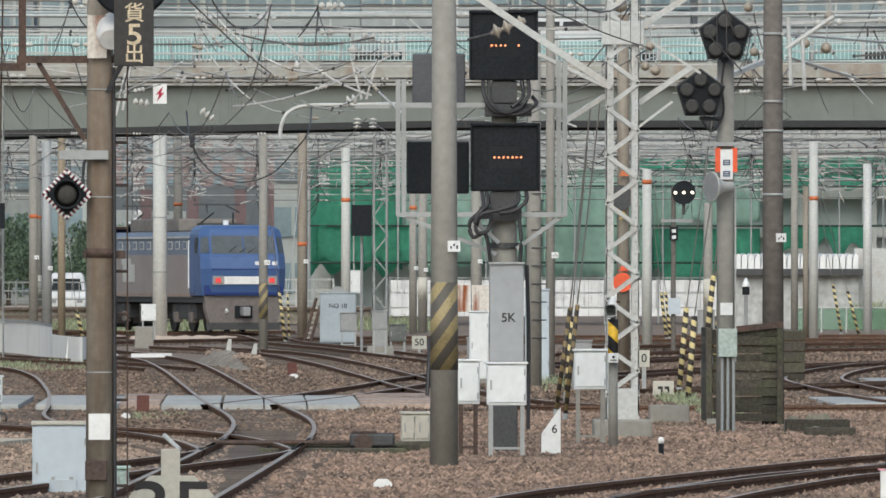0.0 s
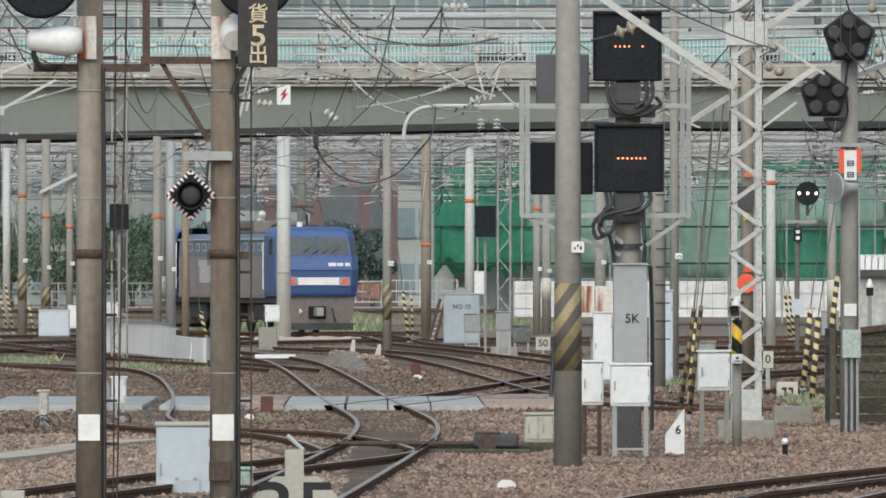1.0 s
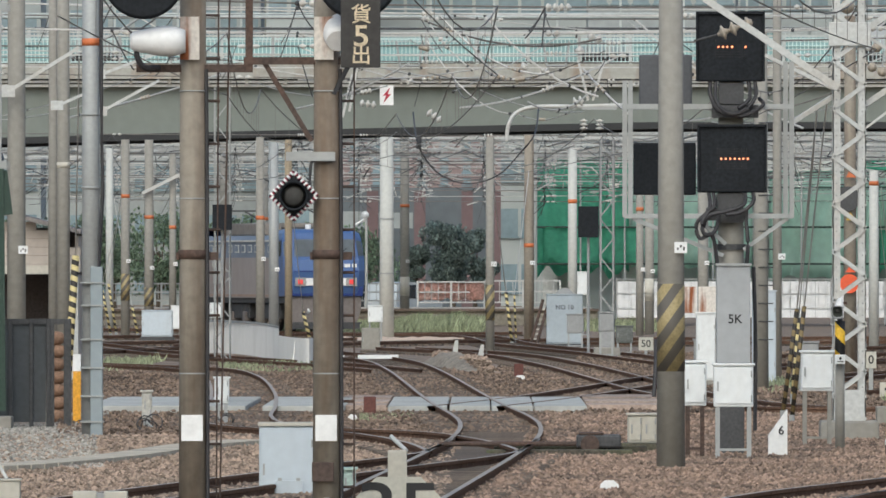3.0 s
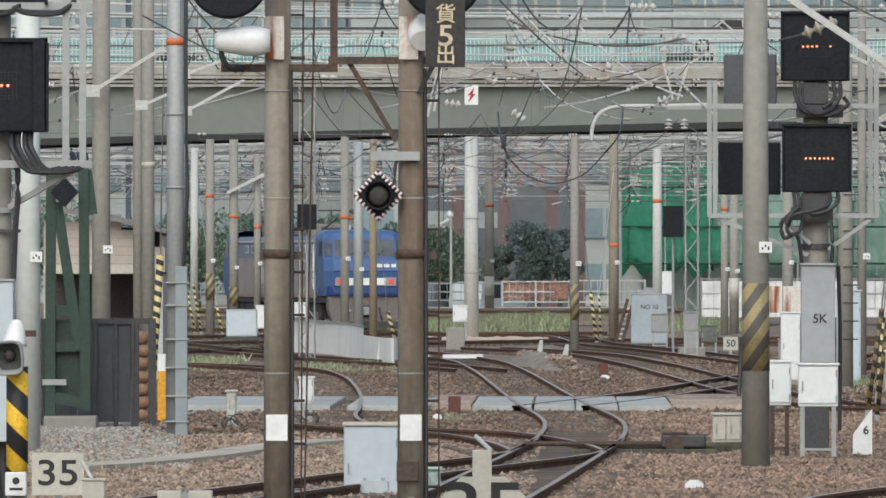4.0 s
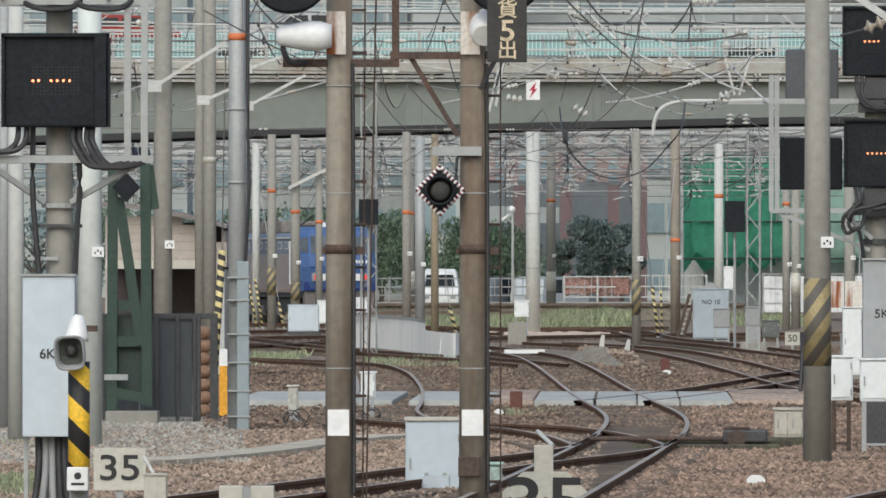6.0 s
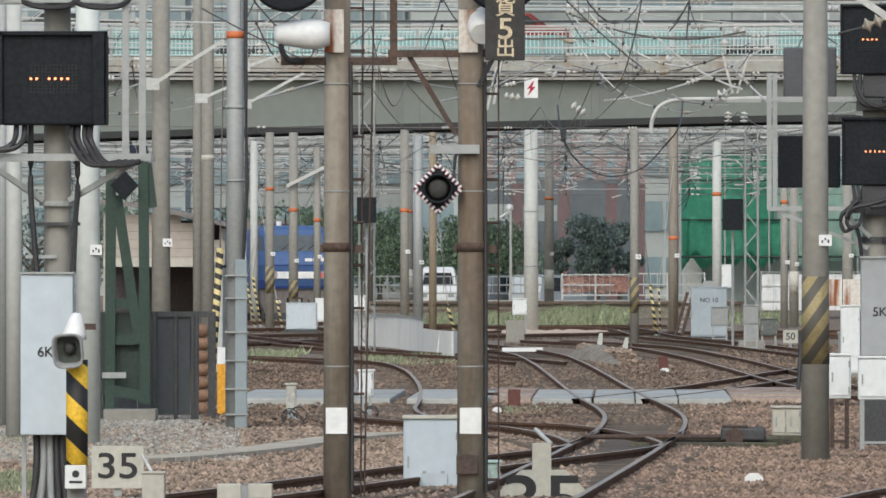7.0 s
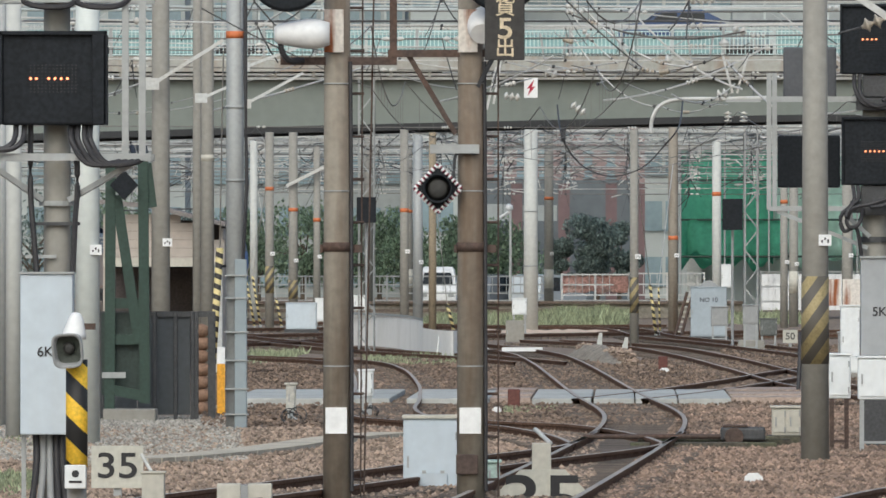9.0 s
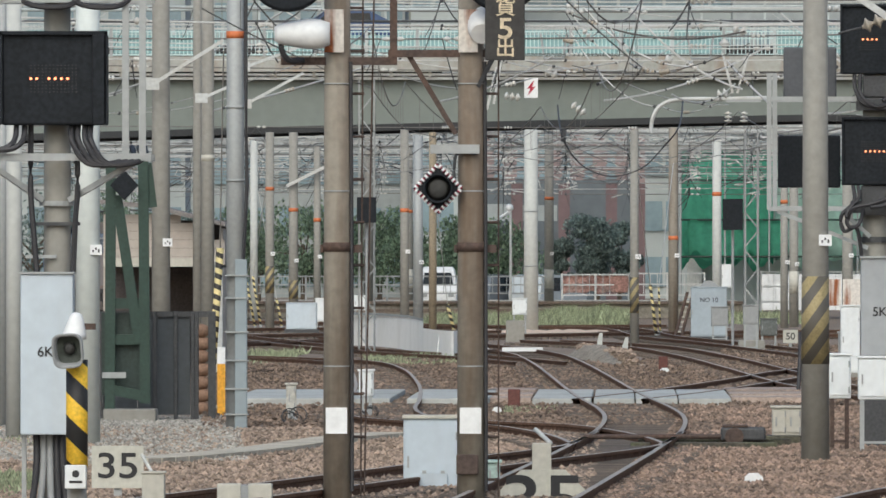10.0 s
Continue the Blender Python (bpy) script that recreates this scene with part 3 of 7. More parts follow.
# ---- fences ----
def low_fence(x0, x1, y, z0, z1, m, label, posts=2.0, red=None):
    f = thing("fence", x0, y, 0, label, "fence")
    n = max(2, int((x1 - x0) / posts))
    for k in range(n + 1):
        x = (x1 - x0) * k / n
        part("post", box(B(), x - 0.04, x + 0.04, -0.04, 0.04, 0, z1 + 0.05), m, f)
    for z in (z0, (z0 + z1) / 2, z1):
        part("rail", box(B(), 0, x1 - x0, -0.02, 0.02, z - 0.03, z + 0.03), m, f)
    bars = B()
    for k in range(int((x1 - x0) / 0.3)):
        box(bars, k * 0.3, k * 0.3 + 0.03, -0.015, 0.015, z0, z1)
    tagged(part("fence_infill", bars, m, f), kind="stuff")
    if red:
        net_sheet("net", 0, x1 - x0, z0 + 0.1, z1 - 0.05, red, f, 12, 0.1, 0.1)
    return f


low_fence(5.558, 18.992, 470, 0.657, 1.905, WHITE, "white steel fence with upright bars")
REDNET = mat("red_orange_mesh", (0.6, 0.36, 0.3), 0.85, var=0.35, size=0.5, dirt=(0.62, 0.52, 0.46), dirt_amount=0.9)
low_fence(-2.906, 0.05, 500, 0.846, 1.749, WHITESTEEL, "pale fence hung with red-orange mesh", 2.2, red=REDNET)
low_fence(0.1, 3.407, 500, 0.846, 1.799, WHITESTEEL, "pale steel fence with upright bars", 2.2)
low_fence(-17.161, -3.318, 480, 0.981, 1.702, GALV, "galvanised guard fence along the far track", 3.0)

# ---- earth bank with a track edge before the red mesh fence ----
bk0 = thing("earth_bank", -2.87, 462, 0, "low brown earth bank with a concrete edge", "bank")
BANK = mat("grey_brown_earth", (0.46, 0.42, 0.35), 0.95, var=0.25, size=0.8, dirt=(0.3, 0.26, 0.2))
part("bank", box(B(), -12.966, 7.641, 4, 34, -0.2, 0.648, 0.1), BANK, bk0)
part("edge_beam", box(B(), -12.966, 7.641, 3.7, 4.05, 0.578, 0.695), PLANK, bk0, "rust-brown edge beam")
part("edge_beam", box(B(), -12.966, -0.463, 2.0, 2.3, 0.237, 0.377), PLANK, bk0, "rust-brown edge beam")
lp = thing("street_lamp", -4.977, 480, 0, "slim pale street lamp with a white head", "street lamp")
part("post", rod(B(), (0, 0, -0.1), (0, 0, 4.541), 0.07, 0.05, 10), WHITESTEEL, lp)
part("arm", rod(B(), (0, 0, 4.493), (-0.45, 0, 4.204), 0.06), WHITE, lp)
part("head", lathe(B(), [(0.05, -0.15), (0.17, -0.05), (0.15, 0.1), (0.05, 0.18)], 12, Matrix.Translation((-0.05, 0, 4.613))), WHITE, lp, "white lamp head", True)

# ---- shed with white tiled roof ----
def shed():
    s = thing("shed", 20.61, 430, 0, "grey shed with a white corrugated roof", "shed")
    w = 4.741
    part("wall", box(B(), -w / 2, w / 2, 0, 5, 0, 2.249), mat("grey_shed_wall", (0.42, 0.43, 0.42), 0.8, size=1.5), s)
    part("eave", box(B(), -w / 2 - 0.2, w / 2 + 0.2, -0.4, 5.2, 2.034, 2.292), DARKSTEEL, s)
    for k in range(19):
        x = -w / 2 + k * w / 19
        part("roof_sheet", prism(B(), [(x, 2.292), (x + w / 19 - 0.03, 2.292), (x + w / 19 - 0.03, 2.809), (x + w / 38, 2.874), (x + 0.02, 2.723)], -0.3, 3.0), WHITE, s)
    part("door", box(B(), w * 0.1, w * 0.16, -0.05, 0.02, 0, 1.775), GREYBOX, s)
    return s


shed()
part("wall_white", box(B(), 22.88, 25.58, 431, 431.5, 0, 3.068), WHITESTEEL)
tagged(bpy.data.objects["wall_white"], "white boundary wall beside the shed", "wall", kind="structure")
gn = thing("net_fence", 20.63, 405, 0, "green mesh fence with weeds behind it", "fence")
part("mesh", box(B(), -1.218, 3.247, 0, 0.01, 0.1, 0.898), glass("green_mesh", (0.16, 0.3, 0.2), 0.8, 0.55), gn, "translucent green mesh")
for k in range(6):
    part("post", rod(B(), (-1.218 + k * 0.893, 0, -0.1), (-1.218 + k * 0.893, 0, 0.959), 0.03), WHITESTEEL, gn)
part("rail", rod(B(), (-1.218, 0, 0.898), (3.247, 0, 0.898), 0.025), WHITESTEEL, gn)
HEDGE = mat("hedge_leaves", (0.09, 0.15, 0.06), 0.85, var=0.4, size=0.5, island=0.4, bump=0)


# ---- poles ----
def pole(x, y, r0, r1, h, material, label, group="catenary poles", stripes=None, bands=(), tag_z=None, collars=()):
    p = thing("utility_pole", x, y, 0, label, "pole", group)
    part("shaft", rod(B(), (0, 0, -0.3), (0, 0, h), r0, r1, 20), material, p, smooth=True)
    f = lambda z: r0 + (r1 - r0) * (z + 0.3) / (h + 0.3)
    if stripes:
        z0, z1 = stripes
        part("hazard_sleeve", rod(B(), (0, 0, z0), (0, 0, z1), f(z0) + 0.004, f(z1) + 0.004, 20), HAZARD, p, "worn black and yellow hazard stripes", True)
    for z, w, m in bands:
        part("band", rod(B(), (0, 0, z - w / 2), (0, 0, z + w / 2), f(z) + 0.006, None, 20), m, p, "painted band", True)
    for z in collars:
        part("collar", rod(B(), (0, 0, z - 0.02), (0, 0, z + 0.02), f(z) + 0.012, None, 20), GALV, p, "steel collar", True)
    if tag_z:
        r = f(tag_z)
        part("number_tag", box(B(), r * 0.25, r * 0.25 + 0.15, -r - 0.012, -r + 0.07, tag_z - 0.065, tag_z + 0.065), WHITE, p, "small white tag with black marks")
        bm = B()
        for k in range(3):
            box(bm, r * 0.25 + 0.03 + 0.036 * k, r * 0.25 + 0.05 + 0.036 * k, -r - 0.016, -r - 0.012, tag_z - (0.03, 0.0, 0.035)[k], tag_z + (0.0, 0.03, 0.01)[k])
        part("tag_mark", bm, INK, p)
    return p


def ladder(parent, x, y0, z0, z1, w=0.25, step=0.35, m=None):
    m = m or DARKSTEEL
    for s in (0, w):
        part("ladder_rail", rod(B(), (x + s, y0, z0), (x + s, y0, z1), 0.012, seg=6), m, parent)
    k = 0
    while z0 + k * step < z1:
        part("rung", rod(B(), (x, y0, z0 + k * step), (x + w, y0, z0 + k * step), 0.012, seg=6), m, parent)
        k += 1


# near poles
pole(2.22, 133.4, 0.17, 0.135, 7.0, CONCRETE, "weathered concrete pole with worn hazard stripes", stripes=(1.17, 2.206), tag_z=2.634)
pole(7.674, 167.45, 0.165, 0.135, 8.0, DARKBROWN, "dark brown concrete pole beside a timber bin", tag_z=2.82, collars=(4.843, 4.406, 3.458, 5.85))
pole(-7.511, 181.4, 0.155, 0.135, 9.0, CONCRETE, "grey concrete pole behind the dark fence", tag_z=2.682)
pole(-8.536, 229.14, 0.14, 0.12, 10, CONCRETE, "grey concrete pole behind the hut", bands=((4.477, 0.12, BEIGE),))
pole(-8.913, 233.61, 0.1, 0.09, 10, CONCRETE, "slim grey concrete pole behind the hut")
PALEPIPE = mat("pale_pipe_paint", (0.62, 0.66, 0.63), 0.6, var=0.06, size=0.6, dirt=(0.48, 0.5, 0.47), streak=True)
pole(-6.974, 145.56, 0.16, 0.15, 8, PALEPIPE, "pale grey steel pipe pole", tag_z=2.531)
rp = pole(5.382, 218.68, 0.155, 0.125, 7, CONCRETE, "concrete pole with climbing rungs")
for k in range(14):
    part("rung", rod(B(), (-0.05, -0.16, 1.0 + k * 0.35), (0.24, -0.16, 1.0 + k * 0.35), 0.012, seg=6), DARKSTEEL, rp)
pole(-8.176, 150.13, 0.11, 0.1, 6, PALE, "pale grey steel post in the yard")
pole(-8.891, 160.17, 0.09, 0.08, 7, GALV, "slim grey steel post in the yard")
pole(6.272, 240.65, 0.1, 0.09, 9, CONCRETE, "slim concrete pole behind the signal", tag_z=2.629)

mast = pole(-5.537, 159.1, 0.13, 0.12, 8, GALV, "grey steel pole with cable duct", bands=((5.579, 0.1, ORANGE),), collars=(4.559, 3.524))
part("cable_duct", box(B(), 0.0, 0.17, -0.2, 0.0, 0, 2.408, 0.01), mat("blue_grey_duct", (0.27, 0.32, 0.34), 0.5, var=0.05, size=0.8, bump=0.02), mast, "blue-grey cable duct")
part("cable", tube(B(), [(0.12, -0.16, 2.408), (0.17, -0.16, 3.444), (0.15, -0.15, 4.958), (0.15, -0.15, 6.312)], 0.028), RUBBER, mast, "black cable")
for zz in (500, 540, 600, 650, 700, 745):
    part("duct_strap", box(B(), -0.14, 0.19, -0.22, 0.02, 1.372 + (600 - zz) * 0.008, 1.372 + (600 - zz) * 0.008 + 0.02), GALV, mast)

# far poles
for (x, y, d, top, m, orange, stripe, tz, lab) in (
    (-3.18, 371.24, 0.483, 6.695, PALE, None, None, None, "thick pale steel pipe pole"),
    (-3.302, 474.16, 0.404, 8.006, CONCRETE, 4.989, None, 2.661, "grey concrete pole with orange band"),
    (0.183, 305.03, 0.245, 5.931, CONCRETE, None, (0.963, 1.926), 2.492, "grey concrete pole with hazard stripes"),
    (1.507, 371.24, 0.335, 6.769, BROWN, 3.125, None, 2.549, "brown concrete pole with orange band"),
    (2.894, 365.57, 0.311, 6.223, PALE, 4.54, None, None, "pale concrete pole with orange band"),
    (5.494, 395.78, 0.278, 5.198, CONCRETE, 4.444, None, 2.321, "grey concrete pole with orange band"),
    (5.929, 402.44, 0.342, 5.241, CONCRETE, 4.233, None, 2.259, "grey concrete pole with pale lower band"),
    (7.238, 371.24, 0.372, 5.022, CONCRETE, None, None, 2.549, "grey concrete pole behind the signal"),
    (11.52, 332.57, 0.299, 5.245, PALE, 4.879, None, None, "pale concrete pole with orange band"),
    (13.801, 344.53, 0.294, 4.319, CONCRETE, None, None, None, "grey concrete pole with white band"),
    (18.074, 365.57, 0.311, 6.443, PALE, 4.595, None, None, "pale concrete pole with orange band"),
    (17.418, 357.39, 0.197, 4.923, BROWN, None, None, None, "slim brown concrete pole in the yard"),
    (21.82, 402.44, 0.322, 6.046, WHITESTEEL, None, None, None, "white steel lamp pole"),
    (18.288, 383.12, 0.25, 6.354, CONCRETE, None, None, None, "slim grey concrete pole in the yard"),
    (-12.565, 395.78, 0.318, 6.885, CONCRETE, 4.901, (1.229, 2.182), 2.618, "grey concrete pole with hazard stripes"),
    (-12.134, 409.32, 0.348, 7.032, CONCRETE, 4.224, (0.986, 1.662), 2.38, "grey concrete pole with orange band and hazard stripes"),
    (-11.274, 409.32, 0.266, 6.52, CONCRETE, 3.855, None, 2.523, "slim grey concrete pole in the yard"),
    (-13.925, 420.09, 0.295, 6.841, PALE, None, None, None, "slim pale pole in the far yard"),
    (-7.344, 371.24, 0.297, 6.695, CONCRETE, 4.036, None, 2.679, "grey concrete pole with orange band"),
    (-7.063, 380.08, 0.343, 6.609, GALV, None, None, 2.324, "grey steel pipe pole in the yard"),
    (-6.269, 362.8, 0.255, 6.511, WOODPOLE, None, None, None, "brown wooden pole beside the wall"),
    (-9.425, 483.74, 0.437, 7.882, CONCRETE, 4.486, None, None, "grey concrete pole with orange band"),
    (-10.9, 474.16, 0.428, 7.769, CONCRETE, None, None, None, "grey concrete pole in the far yard"),
):
    bands = [(orange, 0.13, ORANGE)] if orange else []
    if "pale lower" in lab or "white band" in lab or "orange band" in lab and d > 0.4:
        bands.append((1.6, 0.8, BEIGE))
    pole(x, y, d / 2, d * 0.46, top, m, lab, stripes=stripe, bands=bands, tag_z=tz, collars=(2.2, 4.0) if "thick" in lab else ())


# ---- lattice masts ----
def lattice_mast(x, y, w, d, h, m, label, pitch=0.6, leg=0.07, base=None, z0=0.0):
    t = thing("lattice_mast", x, y, 0, label, "mast", "catenary poles")
    for sx in (-1, 1):
        for sy in (-1, 1):
            cx, cy = sx * w / 2, sy * d / 2
            bm = B()
            box(bm, cx - sx * leg, cx, cy - sy * 0.012, cy, z0, h)
            box(bm, cx - sx * 0.012, cx, cy - sy * leg, cy, z0, h)
            part("leg", bm, m, t)
    n = int((h - z0) / pitch)
    for k in range(n):
        for sy in (-1, 1):
            s = 1 if k % 2 else -1
            part("lacing_bar", bar(B(), (-s * w / 2, sy * d / 2, z0 + k * pitch), (s * w / 2, sy * d / 2, z0 + (k + 1) * pitch), leg * 0.55, leg * 0.55), m, t)
        for sx in (-1, 1):
            s = 1 if k % 2 else -1
            part("lacing_bar", bar(B(), (sx * w / 2, -s * d / 2, z0 + k * pitch), (sx * w / 2, s * d / 2, z0 + (k + 1) * pitch), 0.012, leg * 0.8), m, t)
    if base:
        bw, bh = base
        part("footing", box(B(), -bw / 2, bw / 2, -bw / 2, bw / 2, -0.2, bh, 0.03), CONCRETE, t, "concrete footing")
        part("base_plate", box(B(), -w / 2 + 0.02, w / 2 - 0.02, -d / 2 - 0.02, d / 2, bh, bh + 0.42), m, t)
    return t


LY = 155.5
lm = lattice_mast(5.043, 155.5, 0.45, 0.45, 7.5, WHITESTEEL, "pale grey riveted steel lattice mast on a concrete footing", 0.33, 0.1, (0.81, 0.288), 0.3)
for a, b, r in (((4.439, 141, 4.64), (2.763, 141, 5.764), 0.05), ((4.439, 141, 4.64), (4.886, 155.2, 4.85), 0.03), ((4.919, 155.5, 4.824), (3.858, 155.2, 5.324), 0.03), ((5.153, 155.5, 5.603), (5.932, 155.5, 6.109), 0.05), ((5.191, 155.5, 4.59), (6.007, 155.4, 5.149), 0.045), ((4.802, 155.5, 4.746), (4.247, 155.2, 4.391), 0.035), ((6.3, 163, 4.94), (7.457, 166, 5.403), 0.04), ((5.266, 155.4, 5.601), (6.124, 155.4, 5.056), 0.02)):
    o = Vector((5.043, 155.5, 0))
    part("bracket_arm", bar(B(), Vector(a) - o, Vector(b) - o, r * 1.7), WHITESTEEL, lm, "pale steel bracket arm")
bm = B()
for k in range(44):
    for sx in (-1, 1):
        zr = 0.42 + k * 0.165
        rod(bm, (sx * 0.18, -0.231, zr), (sx * 0.18, -0.225, zr), 0.014, 0.01, 6)
tagged(part("rivet_row", bm, GALV, lm, "round rivet heads"), kind="stuff")
part("gusset", box(B(), -0.29, 0.29, -0.3, -0.28, 5.447, 5.774, 0.01), WHITESTEEL, lm, "riveted gusset plate")
lattice_mast(3.248, 296.0, 0.401, 0.401, 5.752, GREYBOX, "dark grey steel lattice mast", 0.5, 0.06, (0.7, 0.3), 0.2)
lattice_mast(-6.548, 283.0, 0.425, 0.425, 6.953, GALV, "slim grey lattice mast with a dark box", 0.55, 0.04, None, 0.0)


# ---- insulators ----
def disc_string(bm, a, b, n, r):
    a, b = Vector(a), Vector(b)
    q = (b - a).to_track_quat("Z", "Y").to_matrix().to_4x4()
    for k in range(n):
        c = a.lerp(b, (k + 0.5) / n)
        t = (b - a).length / n
        lathe(bm, [(r * 0.25, -t * 0.45), (r, -t * 0.15), (r, t * 0.05), (r * 0.3, t * 0.3), (r * 0.25, t * 0.45)], 10, Matrix.Translation(c) @ q)
    return bm


# ---- hazard guards on guy wires ----
def guy(a, b, top, r, m, label):
    base = Vector(b)
    g = thing("guy_wire", *base, label, "guy wire", "guy wires")
    g.location.z = 0
    o = Vector((base.x, base.y, 0))
    a, b, top = Vector(a) - o, Vector(b) - o, Vector(top) - o
    b.z = max(b.z, 0.0)
    part("guard", rod(B(), b, a, r, seg=10), m, g, "striped guard sleeve", True)
    part("wire", rod(B(), a, top, 0.012, seg=5), PALEWIRE, g)
    part("anchor", rod(B(), b + Vector((0, 0, -0.25)), b + Vector((0, 0, 0.05)), r * 1.2, seg=8), GALV, g)


for a, b, top, r, m in (
    ((4.897, 172, 1.805), (4.707, 172, 0.099), (5.059, 166, 4.821), 0.035, GUARD_DARK),
    ((4.841, 174, 1.755), (4.622, 174, 0.142), (4.985, 168, 4.85), 0.035, GUARD_DARK),
    ((5.314, 190, 1.553), (5.209, 190, 0.219), (5.346, 182, 4.416), 0.03, GUARD),
    ((7.935, 208, 1.629), (7.8, 208, 0.117), (8.102, 200, 5.116), 0.05, GUARD),
    ((7.615, 196, 1.526), (7.497, 196, 0.003), (7.821, 190, 4.6), 0.05, GUARD),
    ((8.315, 205, 2.225), (8.14, 205, 0.664), (8.383, 200, 4.615), 0.05, GUARD),
    ((11.073, 270, 1.399), (10.978, 270, 0.181), (10.871, 260, 3.977), 0.05, GUARD),
    ((12.922, 360, 1.552), (13.102, 360, 0.073), (11.863, 340, 4.803), 0.05, GUARD),
    ((13.248, 365, 1.54), (13.412, 365, 0.04), (12.176, 345, 4.838), 0.05, GUARD),
    ((19.947, 390, 1.775), (20.24, 390, 0.074), (18.293, 370, 5.756), 0.05, GUARD),
    ((19.932, 380, 1.562), (20.33, 380, -0.057), (18.479, 370, 5.014), 0.05, GUARD),
    ((0.701, 350, 1.628), (0.894, 350, 0.05), (0.249, 310, 4.901), 0.05, GUARD),
    ((0.97, 352, 1.536), (1.023, 352, 0.124), (1.506, 371, 5.579), 0.03, GUARD),
    ((-6.072, 380, 0.896), (-5.843, 380, -0.057), (-6.269, 366, 4.803), 0.06, GUARD),
    ((-13.54, 400, 1.718), (-13.219, 400, 0.015), (-12.572, 396, 5.198), 0.045, GUARD),
    ((-13.366, 402, 1.816), (-13.084, 402, 0.043), (-12.572, 396, 5.794), 0.045, GUARD),
    ((-12.459, 400, 1.017), (-12.259, 400, 0.015), (-13.099, 400, 4.826), 0.045, GUARD),
    ((-7.592, 210, 2.621), (-7.76, 210, 0.011), (-7.17, 200, 6.119), 0.07, GUARD),
):
    guy(a, b, top, r, m, "guy wire with black and yellow striped guard")


# ---- cabinets and boxes ----
def cabinet(x, y, w, d, z0, z1, m, label, legs=None, doors=1, lid=True, text=None, group="", foot=None, name="equipment_cabinet", tsize=0.13, tz=None):
    c = thing(name, x, y, 0, label, "cabinet", group)
    part("body", box(B(), -w / 2, w / 2, 0, d, z0, z1, 0.012), m, c)
    if lid:
        part("lid", box(B(), -w / 2 - 0.02, w / 2 + 0.02, -0.03, d + 0.02, z1, z1 + 0.03, 0.006), m, c)
    for k in range(doors):
        x0 = -w / 2 + w * k / doors
        dr = part("door", box(B(), x0 + 0.02, x0 + w / doors - 0.02, -0.018, 0.0, z0 + 0.04, z1 - 0.03, 0.004), m, c)
        part("handle", box(B(), x0 + 0.04, x0 + 0.06, -0.04, -0.018, (z0 + z1) / 2 - 0.06, (z0 + z1) / 2 + 0.06), GALV, dr, "steel handle")
        for hz in (0.2, 0.8):
            part("hinge", rod(B(), (x0 + w / doors - 0.025, -0.022, z0 + (z1 - z0) * hz - 0.04), (x0 + w / doors - 0.025, -0.022, z0 + (z1 - z0) * hz + 0.04), 0.009, seg=6), GALV, dr)
    if legs:
        for sx in (-1, 1):
            for yy in (0.03, d - 0.03):
                part("leg", box(B(), sx * (w / 2 - 0.05) - 0.025, sx * (w / 2 - 0.05) + 0.025, yy - 0.025, yy + 0.025, -0.2, z0), legs, c)
        part("brace", box(B(), -w / 2 + 0.05, w / 2 - 0.05, 0.02, 0.04, 0.12, 0.15), legs, c)
    elif foot:
        part("plinth", box(B(), -w / 2 - 0.06, w / 2 + 0.06, -0.06, d + 0.06, -0.2, z0, 0.02), foot, c, "concrete plinth")
    if text:
        words("lettering", text, tsize, INK, c, 0, -0.022, tz if tz else z0 + (z1 - z0) * 0.75)
    return c


# junction boxes round the signal
cabinet(2.65, 141, 0.283, 0.3, 0.669, 1.206, WHITEBOX, "white junction box on rusty legs", RUST)
cabinet(3.108, 140, 0.491, 0.35, 0.667, 1.179, WHITEBOX, "white junction box on steel legs below the signal", GALV)
cabinet(4.444, 150, 0.428, 0.35, 0.754, 1.265, WHITEBOX, "white steel junction box on concrete legs", CONCRETE)
cabinet(2.07, 146.5, 0.382, 0.5, 0.12, 0.476, BEIGE, "low beige double box on the ballast", doors=2, foot=DARKSTEEL)
cabinet(4.443, 225, 0.383, 0.5, 0.15, 1.475, WHITEBOX, "tall white equipment cabinet behind the signal", foot=CONCRETE)
cabinet(5.605, 225, 0.474, 0.5, 0.1, 1.915, CABINET, "tall pale grey equipment cabinet", foot=CONCRETE)
n10 = cabinet(2.446, 339, 1.087, 0.7, 0.1, 1.568, mat("blue_grey_enamel", (0.36, 0.42, 0.46), 0.5, var=0.05, size=0.6, bump=0.03), "pale grey steel cabinet lettered NO 10", text="NO 10", foot=DARKSTEEL, tsize=0.19, tz=1.194)
part("roof_cap", prism(B(), [(-0.3, 1.598), (0.3, 1.598), (0.1, 1.78), (-0.1, 1.78)], 0.1, 0.6), GREYBOX, n10, "grey raised roof cap")
cabinet(2.654, 325, 0.489, 0.3, 0.494, 1.032, GREYBOX, "small grey box on legs", GALV)
cabinet(3.19, 292, 0.41, 0.3, 0.732, 1.215, GREYBOX, "small grey box on posts", GALV)
cabinet(3.758, 300, 0.451, 0.3, 0.385, 0.821, mat("dark_grey_box", (0.13, 0.14, 0.13), 0.6), "small dark grey box on legs", GALV)
cabinet(3.351, 380, 0.419, 0.4, 1.467, 2.229, WHITEBOX, "white box fixed behind the pale pole", GALV)
cabinet(-10.738, 371, 1.004, 0.6, 0.12, 0.968, CABINET, "pale grey steel cabinet beside the far track", foot=DARKSTEEL)
cabinet(-10.352, 380, 0.343, 0.4, 0.324, 1.086, WHITEBOX, "small white box on legs", GALV)
cabinet(-3.368, 352, 0.459, 0.4, 0.689, 1.183, WHITEBOX, "small white box on a concrete stand", GALV)
